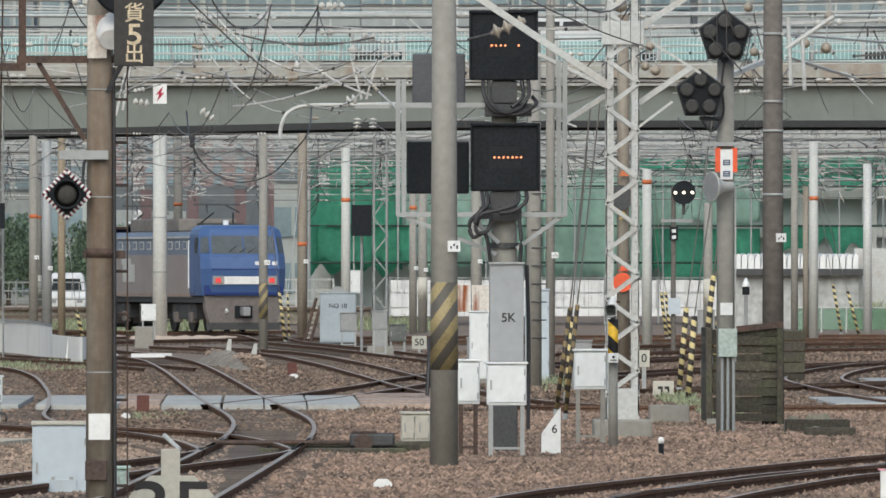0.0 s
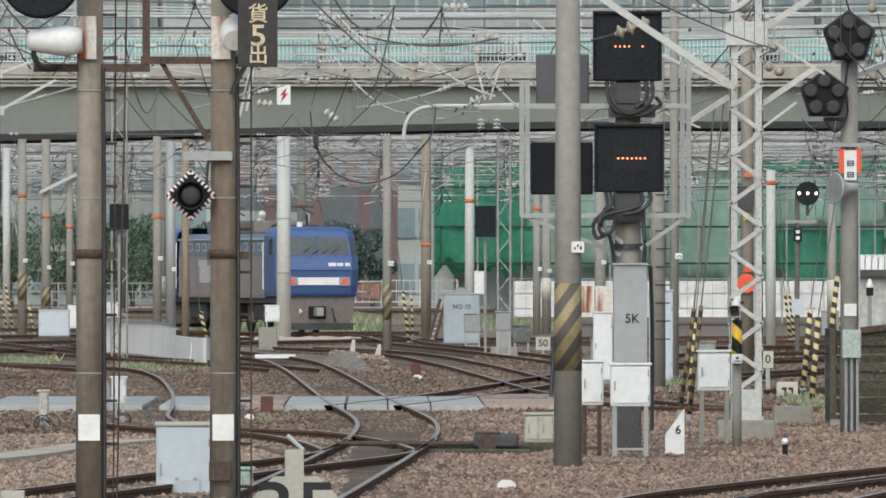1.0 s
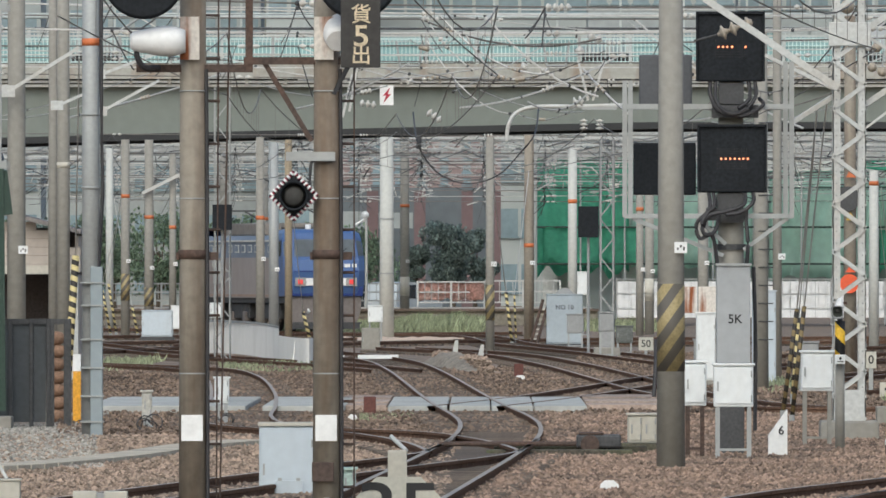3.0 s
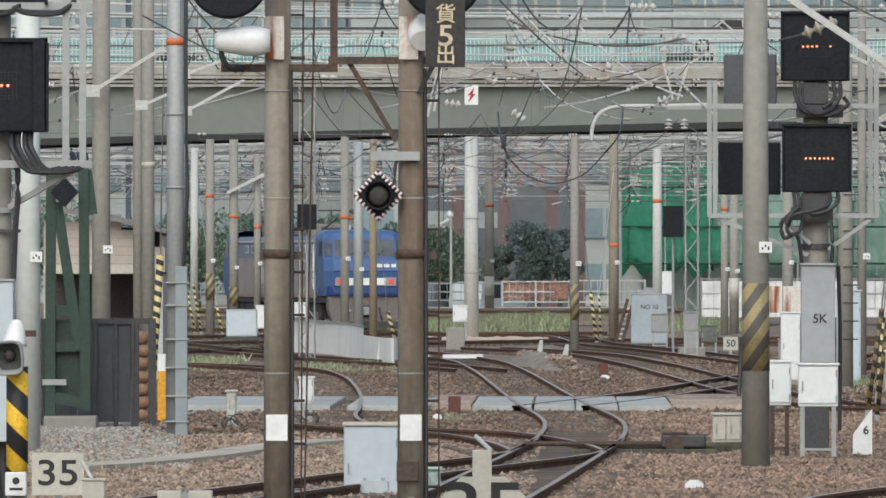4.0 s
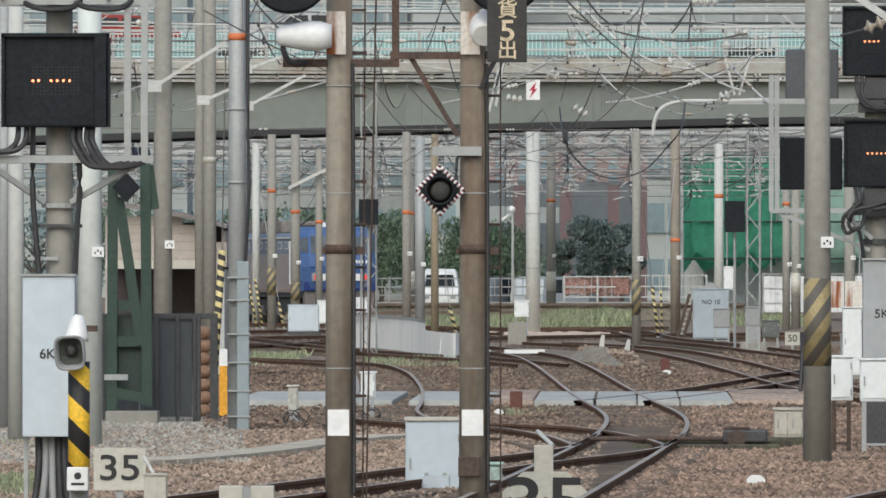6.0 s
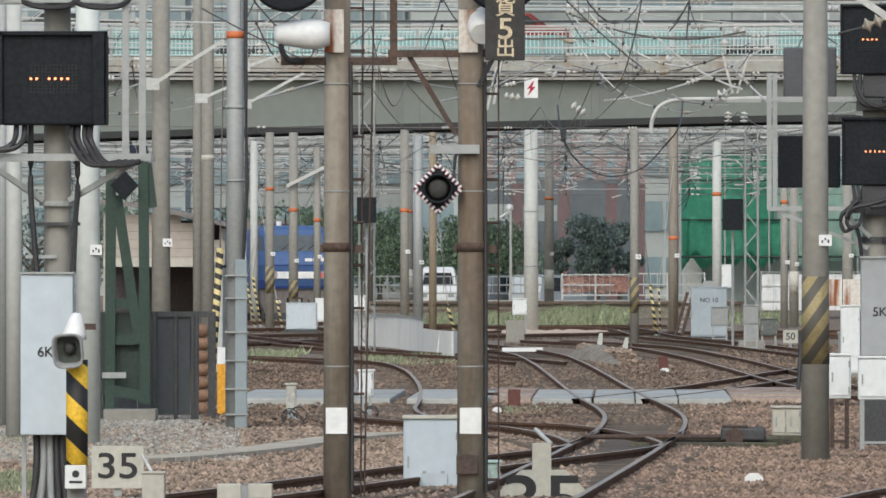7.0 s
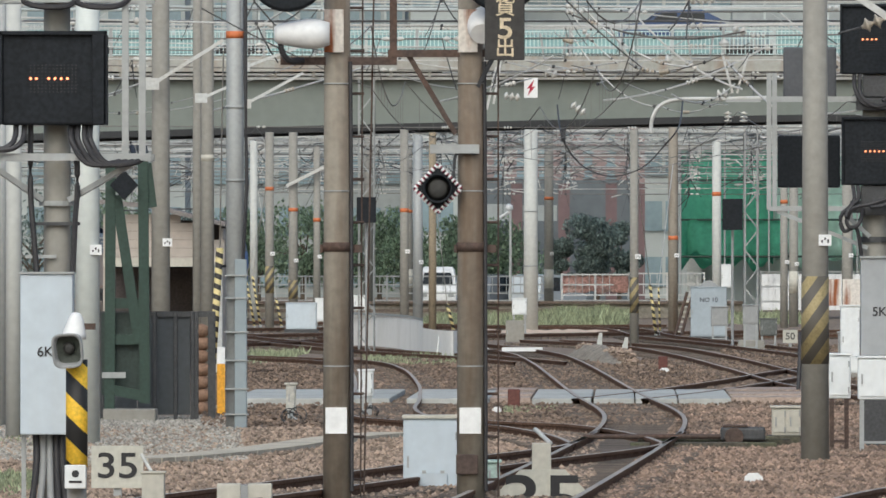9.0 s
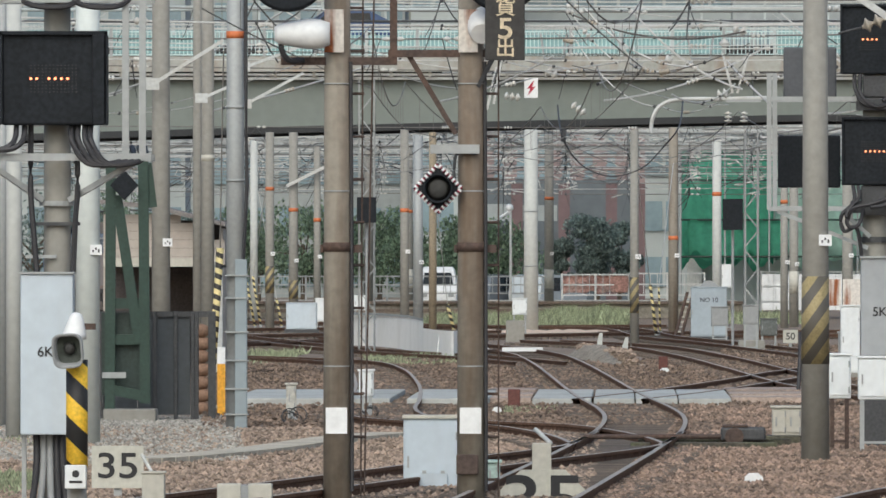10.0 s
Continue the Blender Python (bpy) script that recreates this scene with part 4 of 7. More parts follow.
cabinet(-3.29, 330, 0.546, 0.4, -0.05, 0.63, CONCRETE, "low grey concrete cable pit", lid=False)
cabinet(-9.101, 385, 0.482, 0.3, 0.683, 1.165, WHITEBOX, "small white box on a post", GALV)
nc = cabinet(-2.039, 117, 0.575, 0.4, -0.145, 0.752, CABINET, "large pale grey equipment cabinet near the signal poles", foot=CONCRETE, lid=False)
part("lid", box(B(), -0.3, 0.3, -0.03, 0.42, 0.752, 0.79, 0.006), BEIGE, nc, "weathered tan lid")
hatch = part("hatch", box(B(), -0.12, 0.17, -0.05, -0.018, -0.06, 0.19, 0.006), CABINET, nc)
for hx in (-0.07, 0.12):
    part("hinge", box(B(), hx - 0.02, hx + 0.02, -0.06, -0.03, 0.185, 0.215), GALV, hatch)
part("pipe", tube(B(), [(0.02, -0.06, -0.14), (0.02, -0.09, 0.0), (0.07, -0.08, 0.0), (0.08, -0.06, -0.14)], 0.014), RUST, nc, "rusty bent pipe")
cabinet(-3.942, 170, 0.222, 0.15, 0.347, 0.722, WHITEBOX, "small white control box on a post with cables", GALV)
cabinet(-4.925, 165, 0.149, 0.1, 0.192, 0.573, mat("pale_beige_box", (0.5, 0.49, 0.44), 0.6), "small weathered box on a post", GALV)
cabinet(-1.413, 118, 0.154, 0.25, 0.0, 0.277, mat("pale_green_enamel", (0.4, 0.52, 0.47), 0.5), "narrow pale green box beside the pole")
for xx, yy, w, z1 in ((15.963, 400, 0.601, 0.816), (6.207, 215, 0.377, 0.956), (4.392, 230, 0.184, 0.913)):
    cabinet(xx, yy, w, 0.4, -0.05, z1, GREYBOX, "small grey trackside box")
lcr = random.Random(5)
for x, y, r0 in ((-3.942, 169.8, 0.08), (-4.925, 164.8, 0.1)):
    lc = thing("cable_coil", x, y, 0, "loose loops of thin dark cable at a box post", "cable", "loose cables")
    for k in range(5):
        ra, rx_ = r0 * lcr.uniform(0.6, 1.3), lcr.uniform(-0.12, 0.12)
        pts = [(rx_ + ra * math.cos(a * 0.6), lcr.uniform(-0.05, 0.05), 0.02 + ra * (1 + math.sin(a * 0.6)) * 0.9) for a in range(-4, 9)]
        part("loop", tube(B(), pts, 0.009, 5), RUBBER if k % 2 else DARKSTEEL, lc)
    part("tail", tube(B(), sag((0, 0, 0.15), (r0 * 3, -0.3, 0.02), 0.05, 6), 0.012, 5), GALV, lc)
# rusty panel behind the striped pole
rp = thing("rusty_panel", 4.559, 240, 0, "rust-streaked white steel panel on posts", "panel")
RUSTWHITE = mat("rust_streaked_white", (0.66, 0.62, 0.56), 0.7, var=0.15, size=0.22, dirt=(0.26, 0.075, 0.02), dirt_amount=1.6, streak=True)
for sx in (-1, 1):
    part("sheet", box(B(), sx * 0.31 - 0.29, sx * 0.31 + 0.29, -0.02, 0.02, 1.426, 1.991), RUSTWHITE, rp)
    part("post", box(B(), sx * 0.55 - 0.03, sx * 0.55 + 0.03, 0.03, 0.09, -0.2, 1.991), RUST, rp)


# ---- signal with lamp-matrix heads ----
def led_head(parent, x, y, z, w, h, dots, label, row=0.0, lens=0.012, rows=9, cols=13, grid=True):
    hd = part("signal_head", box(B(), x - w / 2, x + w / 2, y, y + 0.28, z - h / 2, z + h / 2, 0.02), BLACK, parent, label)
    bm = B()
    box(bm, x - w / 2 - 0.015, x + w / 2 + 0.015, y - 0.05, y, z + h / 2 - 0.02, z + h / 2 + 0.01)
    box(bm, x - w / 2 - 0.015, x - w / 2 + 0.01, y - 0.05, y, z - h / 2, z + h / 2)
    box(bm, x + w / 2 - 0.01, x + w / 2 + 0.015, y - 0.05, y, z - h / 2, z + h / 2)
    part("hood", bm, BLACK, hd)
    if grid:
        bm = B()
        for i in range(rows):
            for k in range(cols):
                cx, cz = x + (k - cols / 2 + 0.5) * w * 0.036, z + (i - rows / 2 + 0.5) * h * 0.036
                rod(bm, (cx, y - 0.003, cz), (cx, y, cz), lens * 0.6, seg=6)
        tagged(part("lamp_grid", bm, LEDOFF, hd), kind="stuff")
    for dx in dots:
        part("lamp", rod(B(), (x + dx, y - 0.012, z + row), (x + dx, y, z + row), lens, seg=10), LED, hd, "lit amber lamp")
    return hd


def cables(parent, pts_list, r):
    for pts in pts_list:
        part("cable", tube(B(), curve_pts(pts, 5), r, 7), RUBBER, parent, "thick black cable")


SY = 143.4
sg = thing("route_signal", 3.155, SY, 0, "two-tier black lamp-matrix railway signal lettered 5K on a concrete mast", "signal")
k1 = 0.007187
part("mast", rod(B(), (0, 0.3, -0.2), (0, 0.3, 4.9), 0.175, 0.16, 18), CONCRETE, sg, "concrete mast", True)
led_head(sg, -0.014, -0.05, 5.203, 0.848, 0.877, [k1 * d for d in (-21, -13, -5, 3, 27)], "black lamp-matrix head")
led_head(sg, 0.007, -0.05, 3.78, 0.855, 0.855, [k1 * d for d in (-19, -11, -3, 5, 13, 20, 28)], "black lamp-matrix head")
part("back_head", box(B(), -1.157, -0.481, 1.0, 1.25, 4.441, 5.124, 0.02), mat("slate_grey_sheet", (0.085, 0.09, 0.1), 0.6, var=0.1), sg, "slate-grey back of a signal head")
part("back_head", box(B(), -1.229, -0.431, 1.0, 1.25, 3.327, 3.995, 0.02), BLACK, sg, "black back of a signal head")
part("head_bracket", box(B(), -0.158, 0.158, 0.0, 0.45, 4.312, 4.743), DARKSTEEL, sg, "dark bracket")
part("head_bracket", box(B(), -0.18, 0.158, 0.0, 0.5, 2.968, 3.341), DARKSTEEL, sg, "dark bracket")
part("cable_tray", box(B(), k1 * -34, k1 * 48, -0.02, 0.4, 4.304, 4.463), DARKSTEEL, sg, "dark cable tray")
part("cable_tray", box(B(), k1 * -44, k1 * 30, -0.02, 0.4, 2.996, 3.155), DARKSTEEL, sg, "dark cable tray")
part("mast_collar", rod(B(), (0, 0.3, 2.623), (0, 0.3, 2.695), 0.2, seg=18), DARKSTEEL, sg)
for zz in (3.054, 4.448):
    for y in (0.0, 0.75):
        part("platform_beam", box(B(), -1.351, 0.791, y, y + 0.05, zz - 0.03, zz + 0.03), GALV, sg, "galvanised platform beam")
for sx in (-188, -178, 97, 108):
    part("upright", box(B(), k1 * sx - 0.03, k1 * sx + 0.03, 0.3, 0.36, 3.04, 5.023 if sx > 0 else 4.779), GALV, sg, "galvanised upright")
part("brace", bar(B(), (-1.258, 0.05, 3.025), (-0.101, 0.1, 2.551), 0.05), GALV, sg)
part("brace", bar(B(), (0.719, 0.05, 3.025), (0.158, 0.1, 2.623), 0.05), GALV, sg)
part("brace", bar(B(), (-0.431, 0.05, 3.025), (-0.072, 0.1, 2.695), 0.05), GALV, sg)
part("control_box", box(B(), -0.194, 0.237, -0.25, 0.12, 1.185, 2.422, 0.01), mat("signal_box_grey", (0.36, 0.38, 0.39), 0.5, var=0.06, size=0.6, bump=0.03), sg, "grey control box")
part("box_lid", box(B(), -0.208, 0.252, -0.28, 0.14, 2.422, 2.45), GALV, sg)
words("lettering", "5K", 0.16, INK, sg, 0.043, -0.256, 1.739)
part("mast_shoe", box(B(), -0.17, 0.17, 0.12, 0.48, -0.2, 1.185, 0.02), DARKSTEEL, sg)
cables(sg, [
    [(k1 * -38, 0.0, 4.764), (k1 * -36, -0.05, 4.563), (k1 * -20, -0.1, 4.383), (k1 * 20, -0.12, 4.326), (k1 * 55, -0.08, 4.455), (k1 * 50, 0.1, 4.549)],
    [(k1 * -28, 0.0, 4.764), (k1 * -26, -0.08, 4.491), (k1 * 0, -0.16, 4.348), (k1 * 30, -0.12, 4.419)],
    [(k1 * 30, 0.0, 4.764), (k1 * 32, -0.05, 4.549), (k1 * 12, -0.12, 4.419)],
    [(k1 * 42, 0.0, 4.764), (k1 * 43, -0.05, 4.578), (k1 * 30, -0.1, 4.434)],
    [(k1 * -32, 0.0, 3.356), (k1 * -30, -0.08, 3.183), (k1 * -45, -0.12, 3.083), (k1 * -62, -0.12, 2.946), (k1 * -56, -0.12, 2.767), (k1 * -34, -0.1, 2.802), (k1 * -25, 0.0, 2.436)],
    [(k1 * -40, 0.0, 3.356), (k1 * -38, -0.1, 3.155), (k1 * -52, -0.15, 2.982), (k1 * -48, -0.15, 2.824), (k1 * -30, -0.12, 2.853), (k1 * -22, 0.0, 3.054)],
    [(k1 * 24, 0.0, 3.356), (k1 * 22, -0.1, 3.198), (k1 * -8, -0.16, 3.111), (k1 * -40, -0.16, 3.054), (k1 * -50, -0.1, 2.91)],
    [(k1 * 38, 0.0, 3.356), (k1 * 38, -0.1, 3.226), (k1 * 16, -0.14, 3.097), (k1 * -10, -0.18, 3.068)],
    [(k1 * 25, 0.0, 3.054), (k1 * 29, -0.05, 2.731), (k1 * 27, -0.02, 2.436)],
    [(k1 * 40, 0.2, 2.407), (k1 * 43, 0.1, 1.473), (k1 * 42, 0.1, 0.323)],
    [(k1 * -133, 0.3, 1.473), (k1 * -134, 0.1, 1.185), (k1 * -137, 0.0, 0.754)],
], 0.026)
bm = B()
ia, ib = Vector((k1 * -26, -0.6, 5.345)), Vector((k1 * 30, -0.6, 5.5))
iq = (ib - ia).to_track_quat("Z", "Y").to_matrix().to_4x4()
rod(bm, ia, ib, 0.024, seg=8)
for f, rr in ((0.18, 0.095), (0.5, 0.095), (0.95, 0.085)):
    lathe(bm, [(0.03, -0.05), (rr * 0.7, -0.02), (rr, -0.012), (rr, 0.006), (0.045, 0.03), (0.03, 0.06)], 16, Matrix.Translation(ia.lerp(ib, f)) @ iq)
part("insulator", bm, BRASSPORC, sg, "brown porcelain insulator", True)
part("stay_wire", rod(B(), (k1 * -68, -0.6, 5.27), ia, 0.014, seg=6), DARKSTEEL, sg)


# ---- second signal, nearer ----
QY = 92.8
k2 = 0.004651
s6 = thing("route_signal", -4.711, QY, 0, "black lamp-matrix railway signal lettered 6K with looping cables", "signal")
part("mast", rod(B(), (0, 0.3, -0.2), (0, 0.3, 4.9), 0.115, 0.11, 18), CONCRETE, s6, "concrete mast", True)
led_head(s6, -0.014, -0.05, 3.893, 0.86, 0.763, [k2 * d for d in (-40, -30, -8, 3, 14, 25)], "black lamp-matrix head", 0.0, 0.011)
part("side_box", box(B(), 0.307, 0.428, -0.1, 0.2, 3.512, 4.256, 0.01), BLACK, s6)
led_head(s6, -0.014, -0.05, 4.939, 0.86, 0.763, [], "black lamp-matrix head", 0.0, 0.011, grid=False)
for z in (3.242, 4.544):
    for y in (-0.05, 0.6):
        part("platform_beam", box(B(), -0.605, 0.791, y, y + 0.05, z - 0.025, z + 0.035), GALV, s6, "galvanised platform beam")
for sx in (125, 155):
    part("upright", box(B(), k2 * sx - 0.03, k2 * sx + 0.025, -0.056, 0.006, 3.236, 4.683), GALV, s6, "galvanised upright")
part("brace", bar(B(), (0.698, 0.0, 3.232), (0.102, 0.2, 2.893), 0.045), GALV, s6)
part("brace", bar(B(), (-0.605, 0.0, 3.232), (-0.116, 0.2, 2.893), 0.045), GALV, s6)
part("mast_collar", rod(B(), (0, 0.3, 2.846), (0, 0.3, 2.888), 0.15, seg=18), GALV, s6)
part("cable_clamp", box(B(), -0.209, 0.195, 0.15, 0.2, 2.684, 2.712), DARKSTEEL, s6)
part("cable_clamp", box(B(), -0.256, 0, 0.15, 0.2, 2.414, 2.442), GALV, s6)
part("control_box", box(B(), -0.279, 0.153, -0.2, 0.12, 0.963, 2.284, 0.01), CABINET, s6, "pale grey control box")
part("box_lid", box(B(), -0.288, 0.163, -0.22, 0.14, 2.284, 2.302), GALV, s6)
words("lettering", "6K", 0.115, INK, s6, -0.074, -0.206, 1.642)
cables(s6, [[(k2 * (x0 - 90), 0.05, 3.512), (k2 * (x0 - 88), -0.05, 3.372), (k2 * (x0 - 60), -0.1, 3.195), (k2 * (x0 - 12), -0.08, 3.2), (k2 * (x0 + 6), 0.12, 3.26), (k2 * (x0 + 2), 0.4, 3.33)] for x0 in (118, 130, 142, 152)]
       + [[(k2 * x0, 0.05, 3.512), (k2 * (x0 - 2), -0.05, 3.391), (k2 * (x0 - 20), -0.1, 3.316), (k2 * (x0 - 60), -0.1, 3.298)] for x0 in (-70, -55)]
       + [[(k2 * -45, 0.1, 3.512), (k2 * -45, 0.1, 2.963), (k2 * -40, 0.1, 2.637), (k2 * -34, 0.1, 2.293)],
          [(k2 * 36, 0.1, 3.512), (k2 * 38, 0.1, 3.009), (k2 * 34, 0.1, 2.73), (k2 * 30, 0.1, 2.293)]]
       + [[(k2 * (x0 - 100), 0.1, 4.614), (k2 * (x0 - 60), -0.1, 4.497), (k2 * x0, -0.1, 4.488), (k2 * (x0 + 30), 0, 4.59)] for x0 in (20, 110)]
       , 0.024)
for x0, bend, m in ((-34, -14, RUBBER), (-22, -10, GREYBOX), (-10, 6, GREYBOX), (2, 10, RUBBER), (12, 16, RUBBER)):
    part("conduit", tube(B(), curve_pts([(k2 * x0, 0.0, 0.97), (k2 * (x0 + 1), -0.03, 0.72), (k2 * (x0 + bend * 0.5), -0.05, 0.4), (k2 * (x0 + bend * 1.4), -0.08, 0.12), (k2 * (x0 + bend * 2.2), -0.1, -0.05)], 5), 0.03, 8), m, s6, "thick cable conduit", True)
part("stand_leg", box(B(), k2 * -60, k2 * -52, 0.0, 0.05, -0.1, 0.97), GALV, s6, "galvanised stand leg")


# ---- loudspeaker-shaped warning lamps on striped posts ----
DARKMOUTH = mat("dark_horn_lining", (0.05, 0.06, 0.05), 0.7, var=0.2, size=0.1)

def horn_housing(parent, x, y, z, s, yaw):
    """Flared lamp housing: a rounded mouth with a rim, narrowing towards the back."""
    def ring(bm, w, h, yy, dz=0.0):
        pts = []
        for k in range(20):
            a = 2 * math.pi * (k + 0.5) / 20
            c, d = math.cos(a), math.sin(a)
            e = 0.5
            pts.append(bm.verts.new((s * w * math.copysign(abs(c) ** e, c), s * yy, s * (h * math.copysign(abs(d) ** e, d) + dz))))
        return pts

    def loft(bm, rows, close=True):
        rs_ = [ring(bm, *r) for r in rows]
        for a, b in zip(rs_, rs_[1:]):
            for k in range(20):
                bm.faces.new((a[k], a[(k + 1) % 20], b[(k + 1) % 20], b[k]))
        bm.faces.new(rs_[-1])
        bmesh.ops.recalc_face_normals(bm, faces=bm.faces)
        return bm

    h = part("lamp_housing", loft(B(), [(0.095, 0.105, -0.02), (0.105, 0.115, -0.13), (0.122, 0.138, -0.15), (0.126, 0.142, -0.14), (0.105, 0.118, 0.0), (0.07, 0.08, 0.12), (0.04, 0.05, 0.15)]), GREYBOX, parent, "grey flared lamp housing", True)
    h.matrix_basis = pose(x, y, z, 8, -4, yaw)
    part("mouth", loft(B(), [(0.1, 0.11, -0.06), (0.02, 0.02, -0.03)]), DARKMOUTH, h, "dark lamp mouth")
    part("lens", lathe(B(), [(0.05 * s, 0), (0.045 * s, 0.03 * s), (0.02 * s, 0.05 * s)], 16, Matrix.Translation((0, -0.05 * s, 0.01)) @ Matrix.Rotation(math.pi / 2, 4, "X")), LENS, h, "dark lens", True)
    return h


def warning_post(x, y, s, z_cap, z_band0, z_band1, r, label):
    w = thing("warning_lamp_post", x, y, 0, label, "lamp post", "warning lamp posts")
    part("post", rod(B(), (0, 0, -0.2), (0, 0, z_band0), r * 0.95, r * 0.9, 14), CONCRETE, w, "", True)
    part("striped_sleeve", rod(B(), (0, 0, z_band0), (0, 0, z_band1), r, seg=18), HAZARD_NEW, w, "yellow and black striped sleeve", True)
    part("neck", rod(B(), (0, 0, z_band1), (0, 0, z_cap + 0.1 * s), r * 0.5, seg=10), DARKSTEEL, w)
    horn_housing(w, -0.045 * s, -0.1, z_cap - 0.03 * s, s, -9)
    part("hood", lathe(B(), [(0.1 * s, 0), (0.095 * s, 0.04 * s), (0.06 * s, 0.16 * s), (0.04 * s, 0.2 * s), (0.015 * s, 0.21 * s)], 18, Matrix.Translation((-0.02 * s, -0.06, z_cap + 0.05 * s)) @ Matrix.Rotation(radians(6), 4, "Y")), WHITE, w, "white conical hood", True)
    part("side_clamp", box(B(), 0.04 * s, 0.15 * s, -0.03, 0.03, z_cap + 0.12 * s, z_cap + 0.17 * s), RUST, w, "rusty clamp")
    part("junction_box", box(B(), -r, r * 0.95, -r - 0.12, -r, z_band0 - 0.17 * s, z_band0 + 0.02, 0.01), WHITEBOX, w, "small white box")
    part("socket", rod(B(), (0, -r - 0.125, z_band0 - 0.05 * s), (0, -r - 0.12, z_band0 - 0.05 * s), 0.03 * s, seg=10), INK, w)
    part("label_mark", box(B(), -r * 0.6, r * 0.6, -r - 0.124, -r - 0.12, z_band0 - 0.125 * s, z_band0 - 0.105 * s), INK, w)
    return w


warning_post(4.681, 148, 0.62, 1.84, 1.236, 1.7, 0.068, "lamp with white hood on a yellow and black striped post")
warning_post(-4.422, 90.5, 1, 1.72, 0.736, 1.6, 0.088, "lamp with white hood on a yellow and black striped post")
pt = thing("horn_lamp", 15.197, 350, 0, "small lamp with white hood on a grey post", "lamp post")
part("post", rod(B(), (0, 0, -0.2), (0, 0, 1.541), 0.06), GREYBOX, pt)
part("hood", lathe(B(), [(0.13, 0), (0.12, 0.06), (0.03, 0.28)], 12, Matrix.Translation((0, 0, 1.751))), WHITE, pt, "white hood", True)
part("housing", box(B(), -0.11, 0.11, -0.1, 0.1, 1.505, 1.751), BLACK, pt)


# ---- boards with numbers ----
def board(x, y, w, z0, z1, text, size, label, cut=0.0, post=True, back=None, tx=0.0, tz=None):
    b = thing("number_board", x, y, 0, label, "sign")
    h = w / 2
    out = [(-h, z0), (h, z0), (h, z1 - cut), (h - cut, z1), (-h + cut, z1), (-h, z1 - cut)] if cut else [(-h, z0), (h, z0), (h, z1), (-h, z1)]
    part("plate", prism(B(), out, 0, 0.02), back or mat("weathered_cream_paint", (0.52, 0.51, 0.44), 0.6, var=0.1, size=0.3), b, "cream plate")
    if post:
        part("post", box(B(), -0.04, 0.04, 0.025, 0.09, -0.2, z1), GALV, b)
    words("lettering", text, size, INK, b, tx, -0.004, tz or (z0 + z1) / 2, 1.22 if text == "35" else 1.0)
    return b


board(-5.114, 113, 0.521, 0.112, 0.537, "35", 0.36, "cream number board with black figures 35")
n2 = board(-0.842, 112, 0.842, -0.204, 0.318, "35", 0.7, "cream octagonal number board with black figures 35", cut=0.2, tz=-0.014)
part("post_head", box(B(), -0.107, 0.084, 0.03, 0.16, -0.008, 0.581, 0.01), BEIGE, n2, "pale steel post")
part("pipe", rod(B(), (0.079, 0.1, 0.576), (-0.079, 0.3, 0.716), 0.022), WHITESTEEL, n2)
board(4.33, 300, 0.391, 0.19, 0.536, "50", 0.26, "small cream board with black figures 50")
board(7.222, 210, 0.2, 0.52, 0.83, "0", 0.22, "small cream board with a black figure")
kb = thing("number_board", 7.363, 204, 0, "low cream board with worn dark figures", "sign")
part("plate", box(B(), -0.19, 0.19, 0, 0.03, 0.03, 0.32), BEIGE, kb)
part("post", box(B(), -0.04, 0.04, 0.03, 0.08, -0.2, 0.3), GALV, kb)
for bx in (-0.1, 0.02):
    part("figure_bar", box(B(), bx, bx + 0.09, -0.006, 0.0, 0.17, 0.22), INK, kb)
    part("figure_bar", box(B(), bx + 0.05, bx + 0.09, -0.006, 0.0, 0.06, 0.17), INK, kb)
es = thing("trackside_marker", 5.66, 100, 0, "white marker box with a pink edge before a dark post", "marker")
part("box", box(B(), -0.12, 0.12, 0, 0.1, -0.1, 0.585, 0.01), WHITE, es)
part("edge", box(B(), -0.14, 0.14, -0.01, 0.11, 0.585, 0.6), mat("pink_edge_paint", (0.7, 0.35, 0.4), 0.6), es, "pink edge")
part("post", rod(B(), (0.03, 0.6, -0.2), (0.03, 0.6, 0.86), 0.085, 0.075, 14), BLACK, es, "dark round post", True)
m6 = thing("clearance_marker", 3.708, 142, 0, "white pointed marker post with a black figure 6", "marker")
part("plate", prism(B(), [(-0.121, 0.03), (0.121, 0.03), (0.121, 0.614), (0.085, 0.571), (-0.121, 0.286)], -0.05, 0.05), WHITE, m6)
part("foot", box(B(), -0.128, 0.128, -0.07, 0.07, -0.2, 0.04), CONCRETE, m6)
words("lettering", "6", 0.15, INK, m6, 0.043, -0.056, 0.343)
for x, y, z in ((-0.717, 270, 0.654), (-0.1, 285, 0.443)):
    mk = thing("clearance_marker", x, y, 0, "small white marker post", "marker")
    part("plate", prism(B(), [(-0.1, 0), (0.1, 0), (0.12, z), (0.04, z)], -0.04, 0.04), PALE, mk)
bl = thing("bollard", 5.097, 142, 0, "small black post with a white cap", "bollard")
part("post", rod(B(), (0, 0, -0.1), (0, 0, 0.165), 0.035), BLACK, bl)
part("cap", lathe(B(), [(0.04, 0), (0.04, 0.05), (0.02, 0.08)], 12, Matrix.Translation((0, 0, 0.165))), WHITE, bl, "white cap", True)


SLABTAN = mat("tan_concrete_lid", (0.5, 0.45, 0.36), 0.9, var=0.15, size=0.4, rand=0.1)


